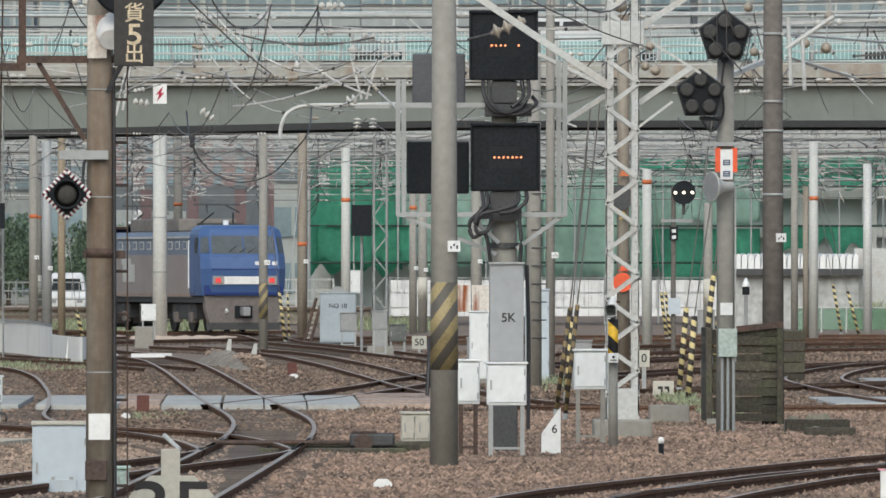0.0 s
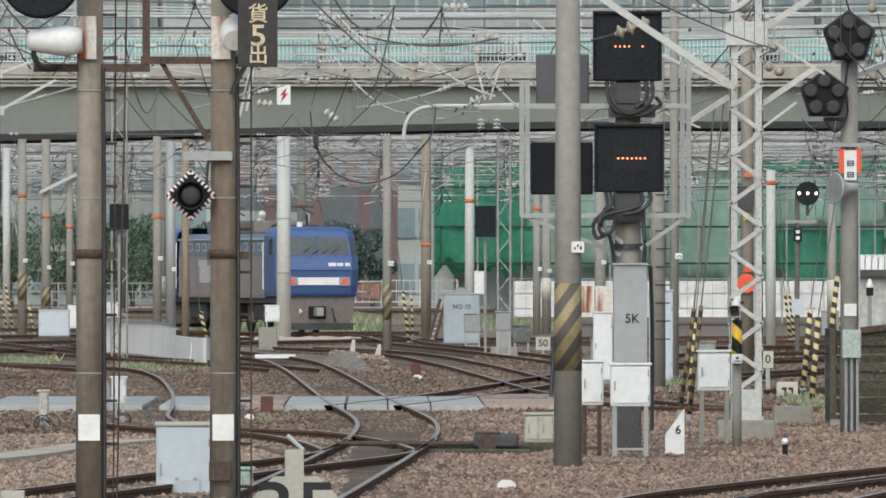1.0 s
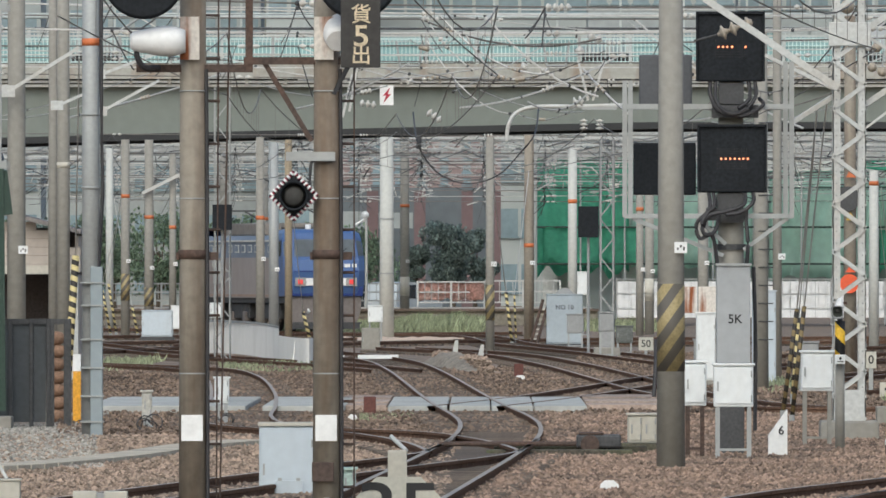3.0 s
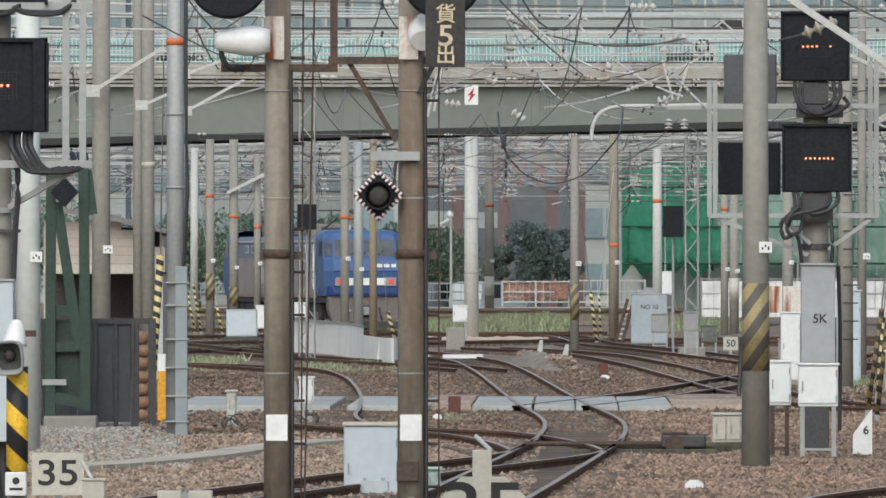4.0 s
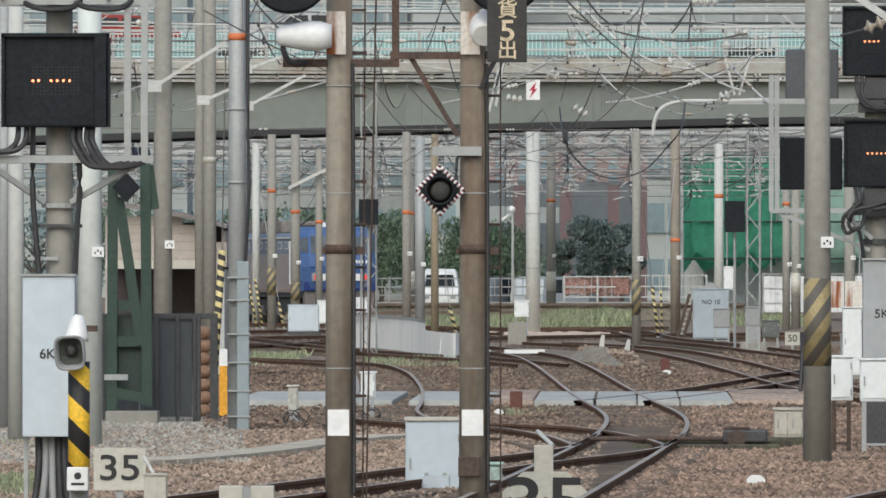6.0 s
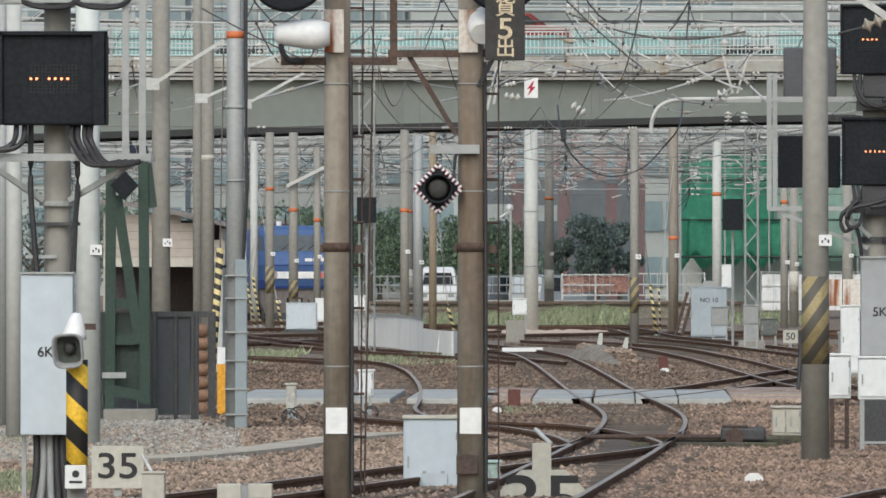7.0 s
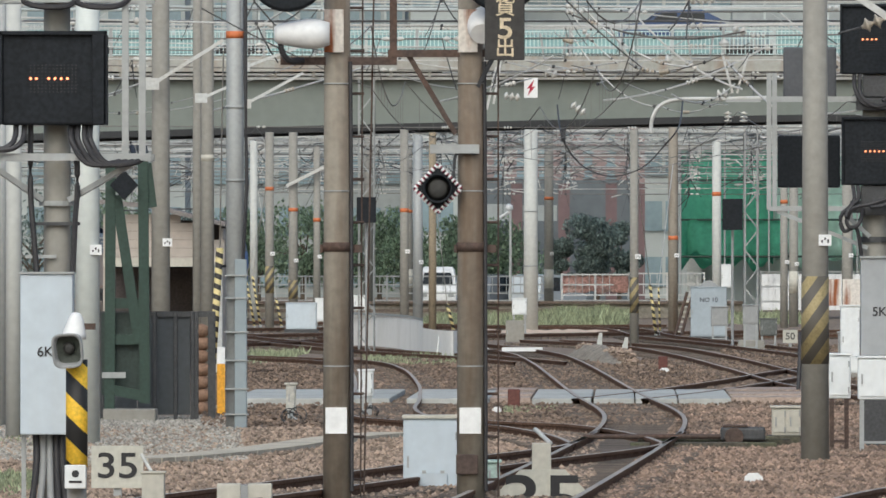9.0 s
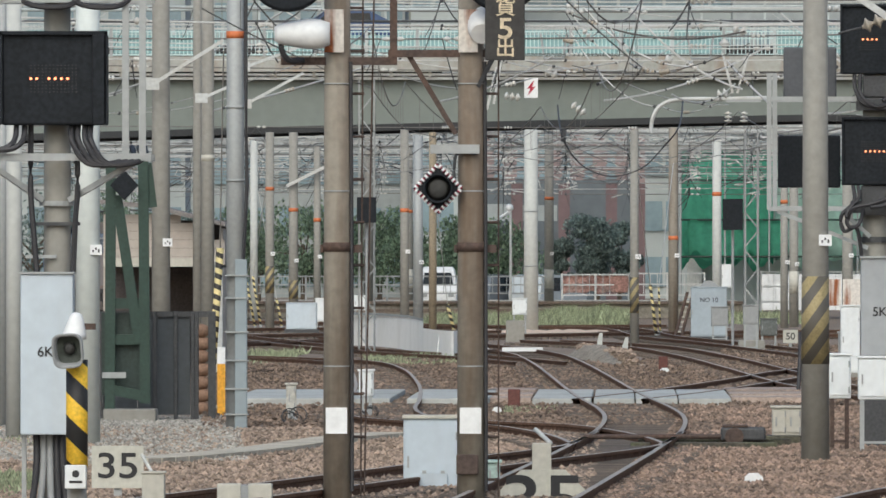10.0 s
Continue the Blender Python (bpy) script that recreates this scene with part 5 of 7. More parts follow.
# ---- pole with horn loudspeaker, sign and pentagonal signals ----
HY = 160.17
hp = thing("signal_pole", 6.665, HY, 0, "concrete pole with horn loudspeaker, red-edged sign and pentagonal signals", "pole")
k3 = 0.008027
part("shaft", rod(B(), (0, 0, -0.3), (0, 0, 5.418), 0.135, 0.12, 18), CONCRETE, hp, "", True)
part("cross_plate", box(B(), k3 * -42, k3 * 40, -0.2, 0.2, 4.102, 4.158), GALV, hp)
sn = part("sign", box(B(), k3 * -10, k3 * 12, -0.17, -0.15, 3.628, 4.054), WHITE, hp, "white sign with dark marks")
for sx in (-19, 10):
    part("sign_edge", box(B(), k3 * sx, k3 * (sx + 10), -0.165, -0.14, 3.732, 4.078), REDORANGE, sn, "red-orange edge")
bm = B()
for z in (3.869, 3.708):
    for dz in (-0.03, 0.0, 0.03):
        box(bm, k3 * -5, k3 * 7, -0.175, -0.17, z + dz - 0.008, z + dz + 0.008)
    box(bm, k3 * -5, k3 * -3, -0.175, -0.17, z - 0.04, z + 0.04)
    box(bm, k3 * 5, k3 * 7, -0.175, -0.17, z - 0.04, z + 0.04)
part("sign_mark", bm, mat("dark_blue_ink", (0.02, 0.06, 0.15), 0.6, bump=0), sn)


def pentagon_signal(parent, x, y, z, r):
    out = [(r * math.sin(2 * math.pi * k / 5), r * math.cos(2 * math.pi * k / 5)) for k in range(5)]
    s = part("pentagon_head", prism(B(), out, -0.12, 0.08), BLACK, parent, "black pentagonal signal head")
    s.location = (x, y, z)
    part("hood", prism(B(), [(a * 1.08, b * 1.08) for a, b in out], -0.02, 0.02), DARKSTEEL, s)
    for k in range(5):
        a = 2 * math.pi * k / 5
        part("lens", lathe(B(), [(0.1 * r / 0.35, 0), (0.1 * r / 0.35, 0.05), (0.07 * r / 0.35, 0.055)], 14, Matrix.Translation((r * 0.6 * math.sin(a), -0.12, r * 0.6 * math.cos(a))) @ Matrix.Rotation(math.pi / 2, 4, "X")), LENS, s, "unlit lens", True)


pentagon_signal(hp, k3 * -3, -0.3, 5.651, k3 * 46)
pentagon_signal(hp, k3 * -46, -0.3, 4.832, k3 * 43)
part("bracket", rod(B(), (k3 * -46, -0.2, 4.495), (0, -0.05, 4.495), 0.03), DARKSTEEL, hp)
part("head_pole", rod(B(), (k3 * -3, -0.2, 5.298), (k3 * -3, -0.05, 5.86), 0.05), DARKSTEEL, hp)
cables(hp, [[(k3 * -3, -0.2, 5.314), (k3 * -8, -0.2, 4.977), (k3 * -5, -0.2, 4.575), (k3 * -24, -0.2, 4.318), (k3 * -42, -0.2, 4.455)]], 0.018)
horn = part("horn", lathe(B(), [(k3 * 26, 0), (k3 * 26.5, 0.02), (k3 * 20, 0.07), (k3 * 13, 0.15), (k3 * 9, 0.22), (k3 * 9, 0.36), (k3 * 3, 0.37)], 26, Matrix.Translation((k3 * -28, -0.4, 3.524)) @ Matrix.Rotation(radians(-60), 4, "Z") @ Matrix.Rotation(radians(-90), 4, "X")), PALE, hp, "pale horn loudspeaker", True)
part("horn_throat", lathe(B(), [(k3 * 25, -0.002), (k3 * 10, 0.05)], 26, Matrix.Translation((k3 * -28, -0.4, 3.524)) @ Matrix.Rotation(radians(-60), 4, "Z") @ Matrix.Rotation(radians(-90), 4, "X")), GREYBOX, hp, "shaded horn mouth")
part("switch_box", box(B(), k3 * -14, k3 * 19, -0.3, -0.14, 1.108, 1.509, 0.01), mat("pale_green_box", (0.42, 0.5, 0.46), 0.5), hp, "pale green-grey switch box")
for sx in (-7, 3, 13):
    part("conduit", rod(B(), (k3 * sx, -0.22, -0.1), (k3 * sx, -0.22, 1.108), 0.022, seg=8), GALV, hp)
part("conduit", rod(B(), (k3 * 17, -0.12, 1.043), (k3 * 17, -0.12, 3.532), 0.012, seg=8), WHITESTEEL, hp)
part("notice", box(B(), k3 * -10, k3 * 12, -0.15, -0.135, 1.702, 1.878), WHITE, hp, "white notice")

# ---- round signal with three white lamps ----
RY = 320
rs = thing("shunting_signal", 12.128, RY, 0, "black round signal with three white lamps on a slim post", "signal")
k4 = 0.016037
part("post", rod(B(), (k4 * -18, 0.1, -0.2), (k4 * -18, 0.1, 4.661), 0.07, seg=10), DARKBROWN, rs)
part("disc", rod(B(), (0, -0.1, 4.485), (0, 0.1, 4.485), k4 * 21, seg=28), BLACK, rs, "black round head", True)
for d in (-15, 0, 15):
    part("lamp", rod(B(), (k4 * d, -0.12, 4.485), (k4 * d, -0.1, 4.485), k4 * 2.6, seg=12), LAMPWHITE, rs, "lit white lamp")
part("arm", box(B(), k4 * -40, k4 * 16, 0.0, 0.1, 3.635, 3.731), GREYBOX, rs)
part("hanger", box(B(), k4 * -3, k4 * 3, 0, 0.06, 3.859, 4.18), DARKSTEEL, rs)
pl = part("plate", box(B(), k4 * -25, k4 * -10, -0.05, 0.0, 3.122, 3.507), BLACK, rs, "black plate with pale marks")
part("mark", box(B(), k4 * -21, k4 * -14, -0.055, -0.05, 3.346, 3.442), WHITE, pl)
part("mark", box(B(), k4 * -21, k4 * -14, -0.055, -0.05, 3.17, 3.266), WHITE, pl)
part("box", box(B(), k4 * -28, k4 * -6, -0.1, 0.1, 1.037, 1.486), CABINET, rs)

# ---- pole with direction discs seen through the lattice mast ----
dp = thing("marker_pole", 8.133, 250, 0, "brown pole with red-orange discs and yellow arrow", "pole")
k5 = 0.012529
part("shaft", rod(B(), (0, 0, -0.2), (0, 0, 8.0), k5 * 12, k5 * 10, 14), BROWN, dp, "", True)
part("disc", rod(B(), (k5 * -2, -0.28, 2.037), (k5 * -2, -0.25, 2.037), k5 * 17, seg=24), REDORANGE, dp, "red-orange disc")
part("arrow", prism(B(), [(k5 * -9, 2.287), (k5 * 9, 2.287), (0, 2.463)], -0.28, -0.25), REDORANGE, dp)
part("arrow", prism(B(), [(k5 * -8, 3.44), (k5 * 10, 3.44), (0, 3.615)], -0.28, -0.25), YELLOW, dp, "yellow arrow plate")
part("disc", rod(B(), (k5 * -5, -0.26, 3.916), (k5 * -5, -0.25, 3.916), k5 * 22, seg=24), DARKSTEEL, dp)
part("arrow", prism(B(), [(k5 * -8, 4.392), (k5 * 10, 4.392), (0, 4.593)], -0.28, -0.25), ORANGE, dp)

# ---- bin of old sleepers ----
bn = thing("timber_bin", 7.251, 167, 0, "bin of dark weathered timber planks beside the pole", "timber bin")
k6 = 0.008369
for k in range(11):
    z0 = 0.1 + k * (1.504 - 0.12) / 11
    tilt_k = 0.012 * math.sin(k * 2.3)
    part("plank", prism(B(), [(k6 * -58, z0 + tilt_k), (k6 * (64 + 2 * (k % 2)), z0 - tilt_k), (k6 * (64 + 2 * (k % 2)), z0 + 0.112 - tilt_k * 0.5), (k6 * 10, z0 + 0.118 + tilt_k), (k6 * -58, z0 + 0.108 + tilt_k)], (k % 3) * 0.02, 0.1 + (k % 3) * 0.02), TIMBER, bn)
    part("plank", box(B(), k6 * -70, k6 * -59, 0.05, 2.0, z0, z0 + 0.122, 0.008), TIMBER, bn)
for sx in (-66, 60):
    part("post", box(B(), k6 * (sx - 5), k6 * (sx + 5), -0.08, 0.0, -0.2, 1.488), TIMBER, bn)
part("top_rail", bar(B(), (k6 * -40, 0.02, 1.438), (k6 * 66, 0.02, 1.538), 0.09), RUST, bn)
part("foot", box(B(), k6 * -70, k6 * -45, -0.1, 0.2, -0.15, 0.14), CONCRETE, bn)
for x, y, w, h in ((7.975, 160, 0.9, 0.22), (7.948, 156, 0.7, 0.16), (6.23, 170, 0.6, 0.3)):
    st = thing("stacked_sleeper", x, y, 0, "short dark old sleeper lying on the ballast", "sleeper", "loose sleepers")
    part("beam", box(B(), -w / 2, w / 2, 0, 0.5, -0.02, h, 0.02), TIMBER if h < 0.25 else CONCRETE, st)
for x, y, r, sd in ((7.72, 161, 0.2, 3), (7.98, 160.5, 0.24, 4), (8.2, 161.2, 0.15, 5), (7.85, 158.5, 0.11, 6)):
    rk = thing("stone", x, y, 0, "rough mossy broken stone beside the timber bin", "stone", "broken stones")
    rr_ = random.Random(sd)
    bm = B()
    bmesh.ops.create_icosphere(bm, subdivisions=2, radius=r)
    for v in bm.verts:
        v.co *= rr_.uniform(0.75, 1.2)
        v.co.z = max(v.co.z, -r * 0.3) + r * 0.28
    part("block", bm, mat("mossy_stone", (0.2, 0.19, 0.14), 0.95, var=0.3, size=0.2, bump=0.5, dirt=(0.13, 0.15, 0.07), dirt_amount=0.8), rk)
for x0, x1, y0, y1 in ((9.7, 11.2, 189, 198), (11.25, 13.2, 189, 198), (12.4, 14.4, 224, 232)):
    gs = thing("crossing_slab", (x0 + x1) / 2, y0, 0, "worn pale grey slab between the rails", "slab", "loose slabs")
    part("slab", box(B(), (x0 - x1) / 2, (x1 - x0) / 2, 0, y1 - y0, -0.05, 0.1, 0.02), SLAB, gs)
sw = thing("stack", 10.91, 230, 0, "stack of dark old sleepers", "sleeper")
for k in range(5):
    part("beam", box(B(), -0.25 + 0.02 * (k % 2), 0.28, 0, 1.6, k * 0.22, k * 0.22 + 0.2, 0.015), TIMBER, sw)

# ---- near signal bridge on two poles ----
PY = 110.35
nb = thing("signal_bridge", 0, PY, 0, "rusty steel cross-beam with signals carried on two brown concrete poles", "signal gantry")


X0 = -2.509
k7 = 0.00553
for u, vtop in ((-60, 0), (177, 0)):
    x = X0 + k7 * u
    part("pole", rod(B(), (x, 0, -0.3), (x, 0, 5.6), 0.14, 0.125, 20), BROWN, nb, "stained brown concrete pole", True)
    part("plate", box(B(), x - k7 * 20, x + k7 * 18, -0.15, -0.13, 0.702, 0.957), WHITE, nb, "white plate")
    part("rust_collar", rod(B(), (x, 0, 2.483), (x, 0, 2.571), 0.145, seg=18), RUST, nb, "rusty collar", True)
    for v in (4.12, 3.069, 1.355):
        part("wire_tie", rod(B(), (x, 0, v), (x, 0, v + 0.012), 0.139, seg=18), GALV, nb)
    part("step_arm", box(B(), x - k7 * 30, x + k7 * 45, -0.03, 0.03, 2.472, 2.549), RUST, nb)
    cables(nb, [[(x + 0.13, -0.06, 4.341), (x + 0.14, -0.06, 2.793), (x + 0.145, -0.06, 0.138)]], 0.02)
    lx = x + k7 * (47 if u < 0 else 48)
    part("ladder_rail", rod(B(), (lx, 0.1, 0.083), (lx + k7 * (18 if u < 0 else 0), 0.1, 5.115), 0.009, seg=6), RUST, nb)
    if u < 0:
        part("ladder_rail", rod(B(), (lx - k7 * 6, 0.1, 0.083), (lx - k7 * 2, 0.1, 5.115), 0.008, seg=6), RUST, nb)
    for k in range(12):
        z = 0.249 + k * 0.42
        part("rung", rod(B(), (x + 0.1, 0.06, z), (lx, 0.1, z), 0.014, seg=6), RUST, nb)
part("cross_beam", box(B(), X0 + k7 * -160, X0 + k7 * 35, -0.06, 0.06, 4.308, 4.385), RUST, nb, "rusty cross-beam")
part("cross_beam", box(B(), X0 + k7 * 30, X0 + k7 * 205, -0.06, 0.06, 4.385, 4.457), RUST, nb, "rusty cross-beam")
part("upright", box(B(), X0 + k7 * 33, X0 + k7 * 46, -0.05, 0.05, 4.308, 5.226), RUST, nb)
part("brace", bar(B(), (X0 + k7 * 66, 0, 4.407), (X0 + k7 * 150, 0, 3.633), 0.05), RUST, nb)
part("brace", bar(B(), (X0 + k7 * 215, -0.05, 4.369), (X0 + k7 * 188, -0.1, 4.092), 0.04), DARKSTEEL, nb)
part("arm", box(B(), X0 + k7 * 105, X0 + k7 * 192, -0.2, -0.14, 3.44, 3.528), GALV, nb, "galvanised arm")
part("conduit", tube(B(), curve_pts([(X0 + k7 * 187, -0.17, 3.44), (X0 + k7 * 155, -0.17, 3.445), (X0 + k7 * 148, -0.17, 3.346), (X0 + k7 * 148, -0.17, 3.097)], 5), 0.018), DARKSTEEL, nb)
part("small_box", box(B(), X0 + k7 * 151, X0 + k7 * 190, -0.22, -0.13, 0.304, 0.498, 0.01), RUST, nb, "rusty box")
for u in (-60, 177):
    x = X0 + k7 * u
    part("bracket_plate", box(B(), x - k7 * 22, x + k7 * 12, -0.17, -0.14, 4.43, 4.85), RUSTWHITE, nb, "rust-edged white plate")
    part("signal_back", lathe(B(), [(k7 * 72, 0), (k7 * 72, 0.06), (k7 * 66, 0.08)], 32, Matrix.Translation((x - k7 * (85 if u < 0 else -55), -0.45, 5.215)) @ Matrix.Rotation(math.pi / 2, 4, "X")), BLACK, nb, "black round signal back", True)
    part("lamp_tube", lathe(B(), [(k7 * 20, 0), (k7 * 26, 0.1), (k7 * 27, 0.22), (k7 * 18, 0.5), (k7 * 12, 0.54)], 20, Matrix.Translation((x + k7 * (-12 if u < 0 else 20), -0.3, 4.607)) @ Matrix.Rotation(radians(-90 if u < 0 else -60), 4, "Y" if u < 0 else "X")), WHITE, nb, "white lamp tube", True)
cables(nb, [[(X0 + k7 * -152, -0.3, 4.618), (X0 + k7 * -158, -0.3, 4.479), (X0 + k7 * -145, -0.25, 4.352), (X0 + k7 * -120, -0.1, 4.352)]], 0.03)
pb = part("track_plate", box(B(), X0 + k7 * 203, X0 + k7 * 273, -0.72, -0.69, 4.341, 5.005, 0.008), mat("dark_brown_plate", (0.03, 0.028, 0.026), 0.6), nb, "dark plate with pale figures")
CREAM = mat("cream_lettering", (0.62, 0.52, 0.36), 0.6, bump=0)
words("lettering", "5", 0.29, CREAM, pb, X0 + k7 * 239, -0.725, 4.64, 1.15)
words("lettering", "貨", 0.2, CREAM, pb, X0 + k7 * 239, -0.725, 4.85)
words("lettering", "出", 0.2, CREAM, pb, X0 + k7 * 239, -0.725, 4.452)

# diamond shunting signal
CRIMSON = mat("crimson_edge_paint", (0.25, 0.012, 0.04), 0.5, bump=0)
ds = part("diamond_signal", prism(B(), [(0, -k7 * 45), (k7 * 44, 0), (0, k7 * 45), (-k7 * 44, 0)], -0.03, 0.03), BLACK, nb, "black diamond signal with red and white edge")
ds.location = (X0 + k7 * 119, -0.2, 3.097)
edge = []
for a, b in (((0, 45), (44, 0)), ((44, 0), (0, -45)), ((0, -45), (-44, 0)), ((-44, 0), (0, 45))):
    for k in range(7):
        f0, f1 = (k + 0.25) / 7, (k + 0.72) / 7
        p0 = (k7 * (a[0] + (b[0] - a[0]) * f0), k7 * (a[1] + (b[1] - a[1]) * f0))
        p1 = (k7 * (a[0] + (b[0] - a[0]) * f1), k7 * (a[1] + (b[1] - a[1]) * f1))
        part("reflector", rod(B(), (p0[0] * 0.94, -0.035, p0[1] * 0.94), (p1[0] * 0.94, -0.035, p1[1] * 0.94), 0.022, seg=6), WHITE, ds, "white edge mark")
        f2 = (k + 0.98) / 7
        p2 = (k7 * (a[0] + (b[0] - a[0]) * f2), k7 * (a[1] + (b[1] - a[1]) * f2))
        part("red_reflector", rod(B(), (p1[0] * 0.94, -0.035, p1[1] * 0.94), (p2[0] * 0.94, -0.035, p2[1] * 0.94), 0.02, seg=6), CRIMSON, ds, "red edge mark")
part("hood", lathe(B(), [(k7 * 26, 0), (k7 * 26, 0.12), (k7 * 24, 0.12), (k7 * 22, 0.02)], 24, Matrix.Translation((0, -0.03, 0)) @ Matrix.Rotation(math.pi / 2, 4, "X")), BLACK, ds, "black round hood", True)
part("lens", lathe(B(), [(k7 * 21, 0), (k7 * 14, 0.02), (k7 * 5, 0.03)], 20, Matrix.Translation((0, -0.06, 0)) @ Matrix.Rotation(math.pi / 2, 4, "X")), LENS, ds, "dark lens", True)

# ---- green steel frame, dark fence and hut ----
GY = 167.45 - 1.2
gf = thing("steel_frame", -7.43, GY, 0, "dark green steel frame with hanging diamond signal", "steel frame")
k8 = 0.008332
for a, b, w in (((-25, 735), (-23, 300), 20), ((38, 725), (34, 290), 20), ((-13, 356), (27, 618), 15), ((-34, 612), (36, 612), 8), ((-26, 300), (42, 288), 14), ((40, 300), (50, 378), 8), ((-30, 548), (38, 548), 9), ((-25, 700), (34, 712), 16)):
    part("member", bar(B(), (k8 * a[0], 0, 2.4 + k8 * (471 - a[1])), (k8 * b[0], 0, 2.4 + k8 * (471 - b[1])), k8 * w * 0.8, 0.15), GREENSTEEL, gf)
SMOKED = mat("blackish_green_panel", (0.022, 0.04, 0.034), 0.6)
part("panel", box(B(), k8 * -40, k8 * 34, 0.1, 0.16, 0.401, 1.62), SMOKED, gf, "dark green panel")
part("plate", box(B(), k8 * -38, k8 * 4, -0.1, -0.08, 0.658, 0.743), GALV, gf)
part("diamond_back", prism(B(), [(k8 * 2, 3.28), (k8 * 27, 3.5), (k8 * 2, 3.724), (k8 * -23, 3.5)], -0.3, -0.15), BLACK, gf, "black diamond signal back")
part("footing", box(B(), k8 * -35, k8 * 58, -0.3, 0.5, -0.1, 0.205, 0.02), CONCRETE, gf, "concrete footing")
part("hazard_post", box(B(), k8 * 14, k8 * 23, 2.6, 2.7, 0, 3.604), HAZARD_NEW, gf, "yellow and black striped post")
part("post_cap", box(B(), k8 * 13, k8 * 23, 2.58, 2.72, 3.604, 5.142), WHITESTEEL, gf)
df = thing("dark_fence", -6.573, 167.45, 0, "dark grey corrugated panel fence around the steel frame", "fence")
k9 = 0.008392
DARKPANEL = mat("dark_grey_panel", (0.062, 0.072, 0.08), 0.6, 0.1, var=0.15, size=0.5, streak=True)
for k, (a, b) in enumerate(((-148, -85), (-84, -56), (-55, -20), (-18, 9), (11, 16))):
    part("panel", box(B(), k9 * a, k9 * b, 0, 0.04, 0.1, 1.586), DARKPANEL, df)
for a in (-150, -57, -20, 10, 17, 41):
    part("post", box(B(), k9 * a, k9 * (a + (13 if a > 40 else 7)), -0.06, 0.06, -0.2, 1.636, 0.008), DARKSTEEL, df)
part("top_rail", box(B(), k9 * -150, k9 * 54, -0.04, 0.05, 1.552, 1.636), DARKSTEEL, df)
SACK = mat("rust_brown_sacking", (0.24, 0.145, 0.095), 0.9, var=0.3, size=0.2)
rb = thing("rubble_sack", -6.61, 174.78, 0, "stack of rust-brown sacks behind the fence", "sack")
for k in range(7):
    bm = B()
    bmesh.ops.create_icosphere(bm, subdivisions=2, radius=0.14, matrix=Matrix.Translation((0.02 * (k % 2), 0, 0.1 + k * 0.2)) @ Matrix.Diagonal((1, 1, 0.8, 1)))
    part("sack", bm, SACK, rb, smooth=True)
yp = thing("yellow_post", -6.233, 172.89, 0, "orange-yellow steel post beside the fence", "post")
part("post", box(B(), -0.06, 0.06, 0, 0.12, -0.1, 0.806), mat("orange_yellow", (0.75, 0.36, 0.03), 0.5), yp)
part("cap", box(B(), -0.06, 0.06, 0, 0.12, 0.806, 1.066), WHITE, yp)

HUT = mat("beige_siding", (0.46, 0.41, 0.36), 0.8, var=0.08, size=0.8)
hu = thing("hut", -9.813, 235, 0, "beige gabled hut with a dark open doorway", "hut")
kA = 0.011777
for k in range(6):
    z = 2.294 + k * kA * 15
    xr = kA * (120 - max(0, k - 2) * 26)
    part("siding", box(B(), kA * -95, xr, 0.0, 0.05, z, z + kA * 14.6), HUT, hu)
part("roof", prism(B(), [(kA * -100, 3.566), (kA * -10, 3.472), (kA * 122, 3.095), (kA * 122, 3.177), (kA * -10, 3.566), (kA * -100, 3.66)], -0.4, 4.0), mat("grey_roof_sheet", (0.22, 0.2, 0.19), 0.7), hu, "grey roof sheet")
part("lintel", box(B(), kA * -95, kA * 116, -0.05, 0.08, 2.259, 2.435), BEIGE, hu, "cream lintel")
part("wall", box(B(), kA * 95, kA * 116, 0, 0.2, 0, 2.294), WHITESTEEL, hu, "white corner wall")
part("wall", box(B(), kA * -95, kA * -80, 0, 0.2, 0, 2.294), HUT, hu)
# gloom behind the doorway is put into the back wall and ceiling colours
part("back_wall", box(B(), kA * -95, kA * 116, 3.5, 3.6, 0, 3.236), mat("shaded_interior", (0.1, 0.085, 0.08), 0.8), hu, "interior wall with doorway shade in its colour")
part("side_wall", box(B(), kA * 110, kA * 116, 0.2, 3.6, 0, 3.06), HUT, hu)
part("ceiling_board", box(B(), kA * -95, kA * 116, 0.1, 3.6, 2.247, 2.294), SHADEWALL, hu)
ff = thing("hut_plinth", -6.721, 178.03, 0, "weathered concrete edging beside the fence", "edging")
part("edge", box(B(), -1.2, 0.8, 0, 0.3, -0.1, 0.1, 0.02), CONCRETE, ff)

# ---- curved white wall ----
cw = thing("retaining_wall", 0, 0, 0, "curved pale concrete retaining wall beside the track", "wall")
WALLPALE = mat("pale_render", (0.85, 0.84, 0.79), 0.85, var=0.04, size=1.0, dirt=(0.6, 0.58, 0.52), dirt_amount=0.3)


def curved_wall(name, pts, z1, m, thick=0.25, z0=-0.2):
    bm = B()
    line = curve_pts([(x, y, 0) for x, y in pts], 6)
    prev = None
    for p in line:
        ring = [bm.verts.new((p.x, p.y + o, z)) for o, z in ((0, z0), (0, z1), (thick, z1), (thick, z0))]
        if prev:
            for k in range(4):
                bm.faces.new((prev[k], prev[(k + 1) % 4], ring[(k + 1) % 4], ring[k]))
        else:
            bm.faces.new(ring[::-1])
        prev = ring
    bm.faces.new(prev)
    bmesh.ops.recalc_face_normals(bm, faces=bm.faces)
    return part(name, bm, m, cw)


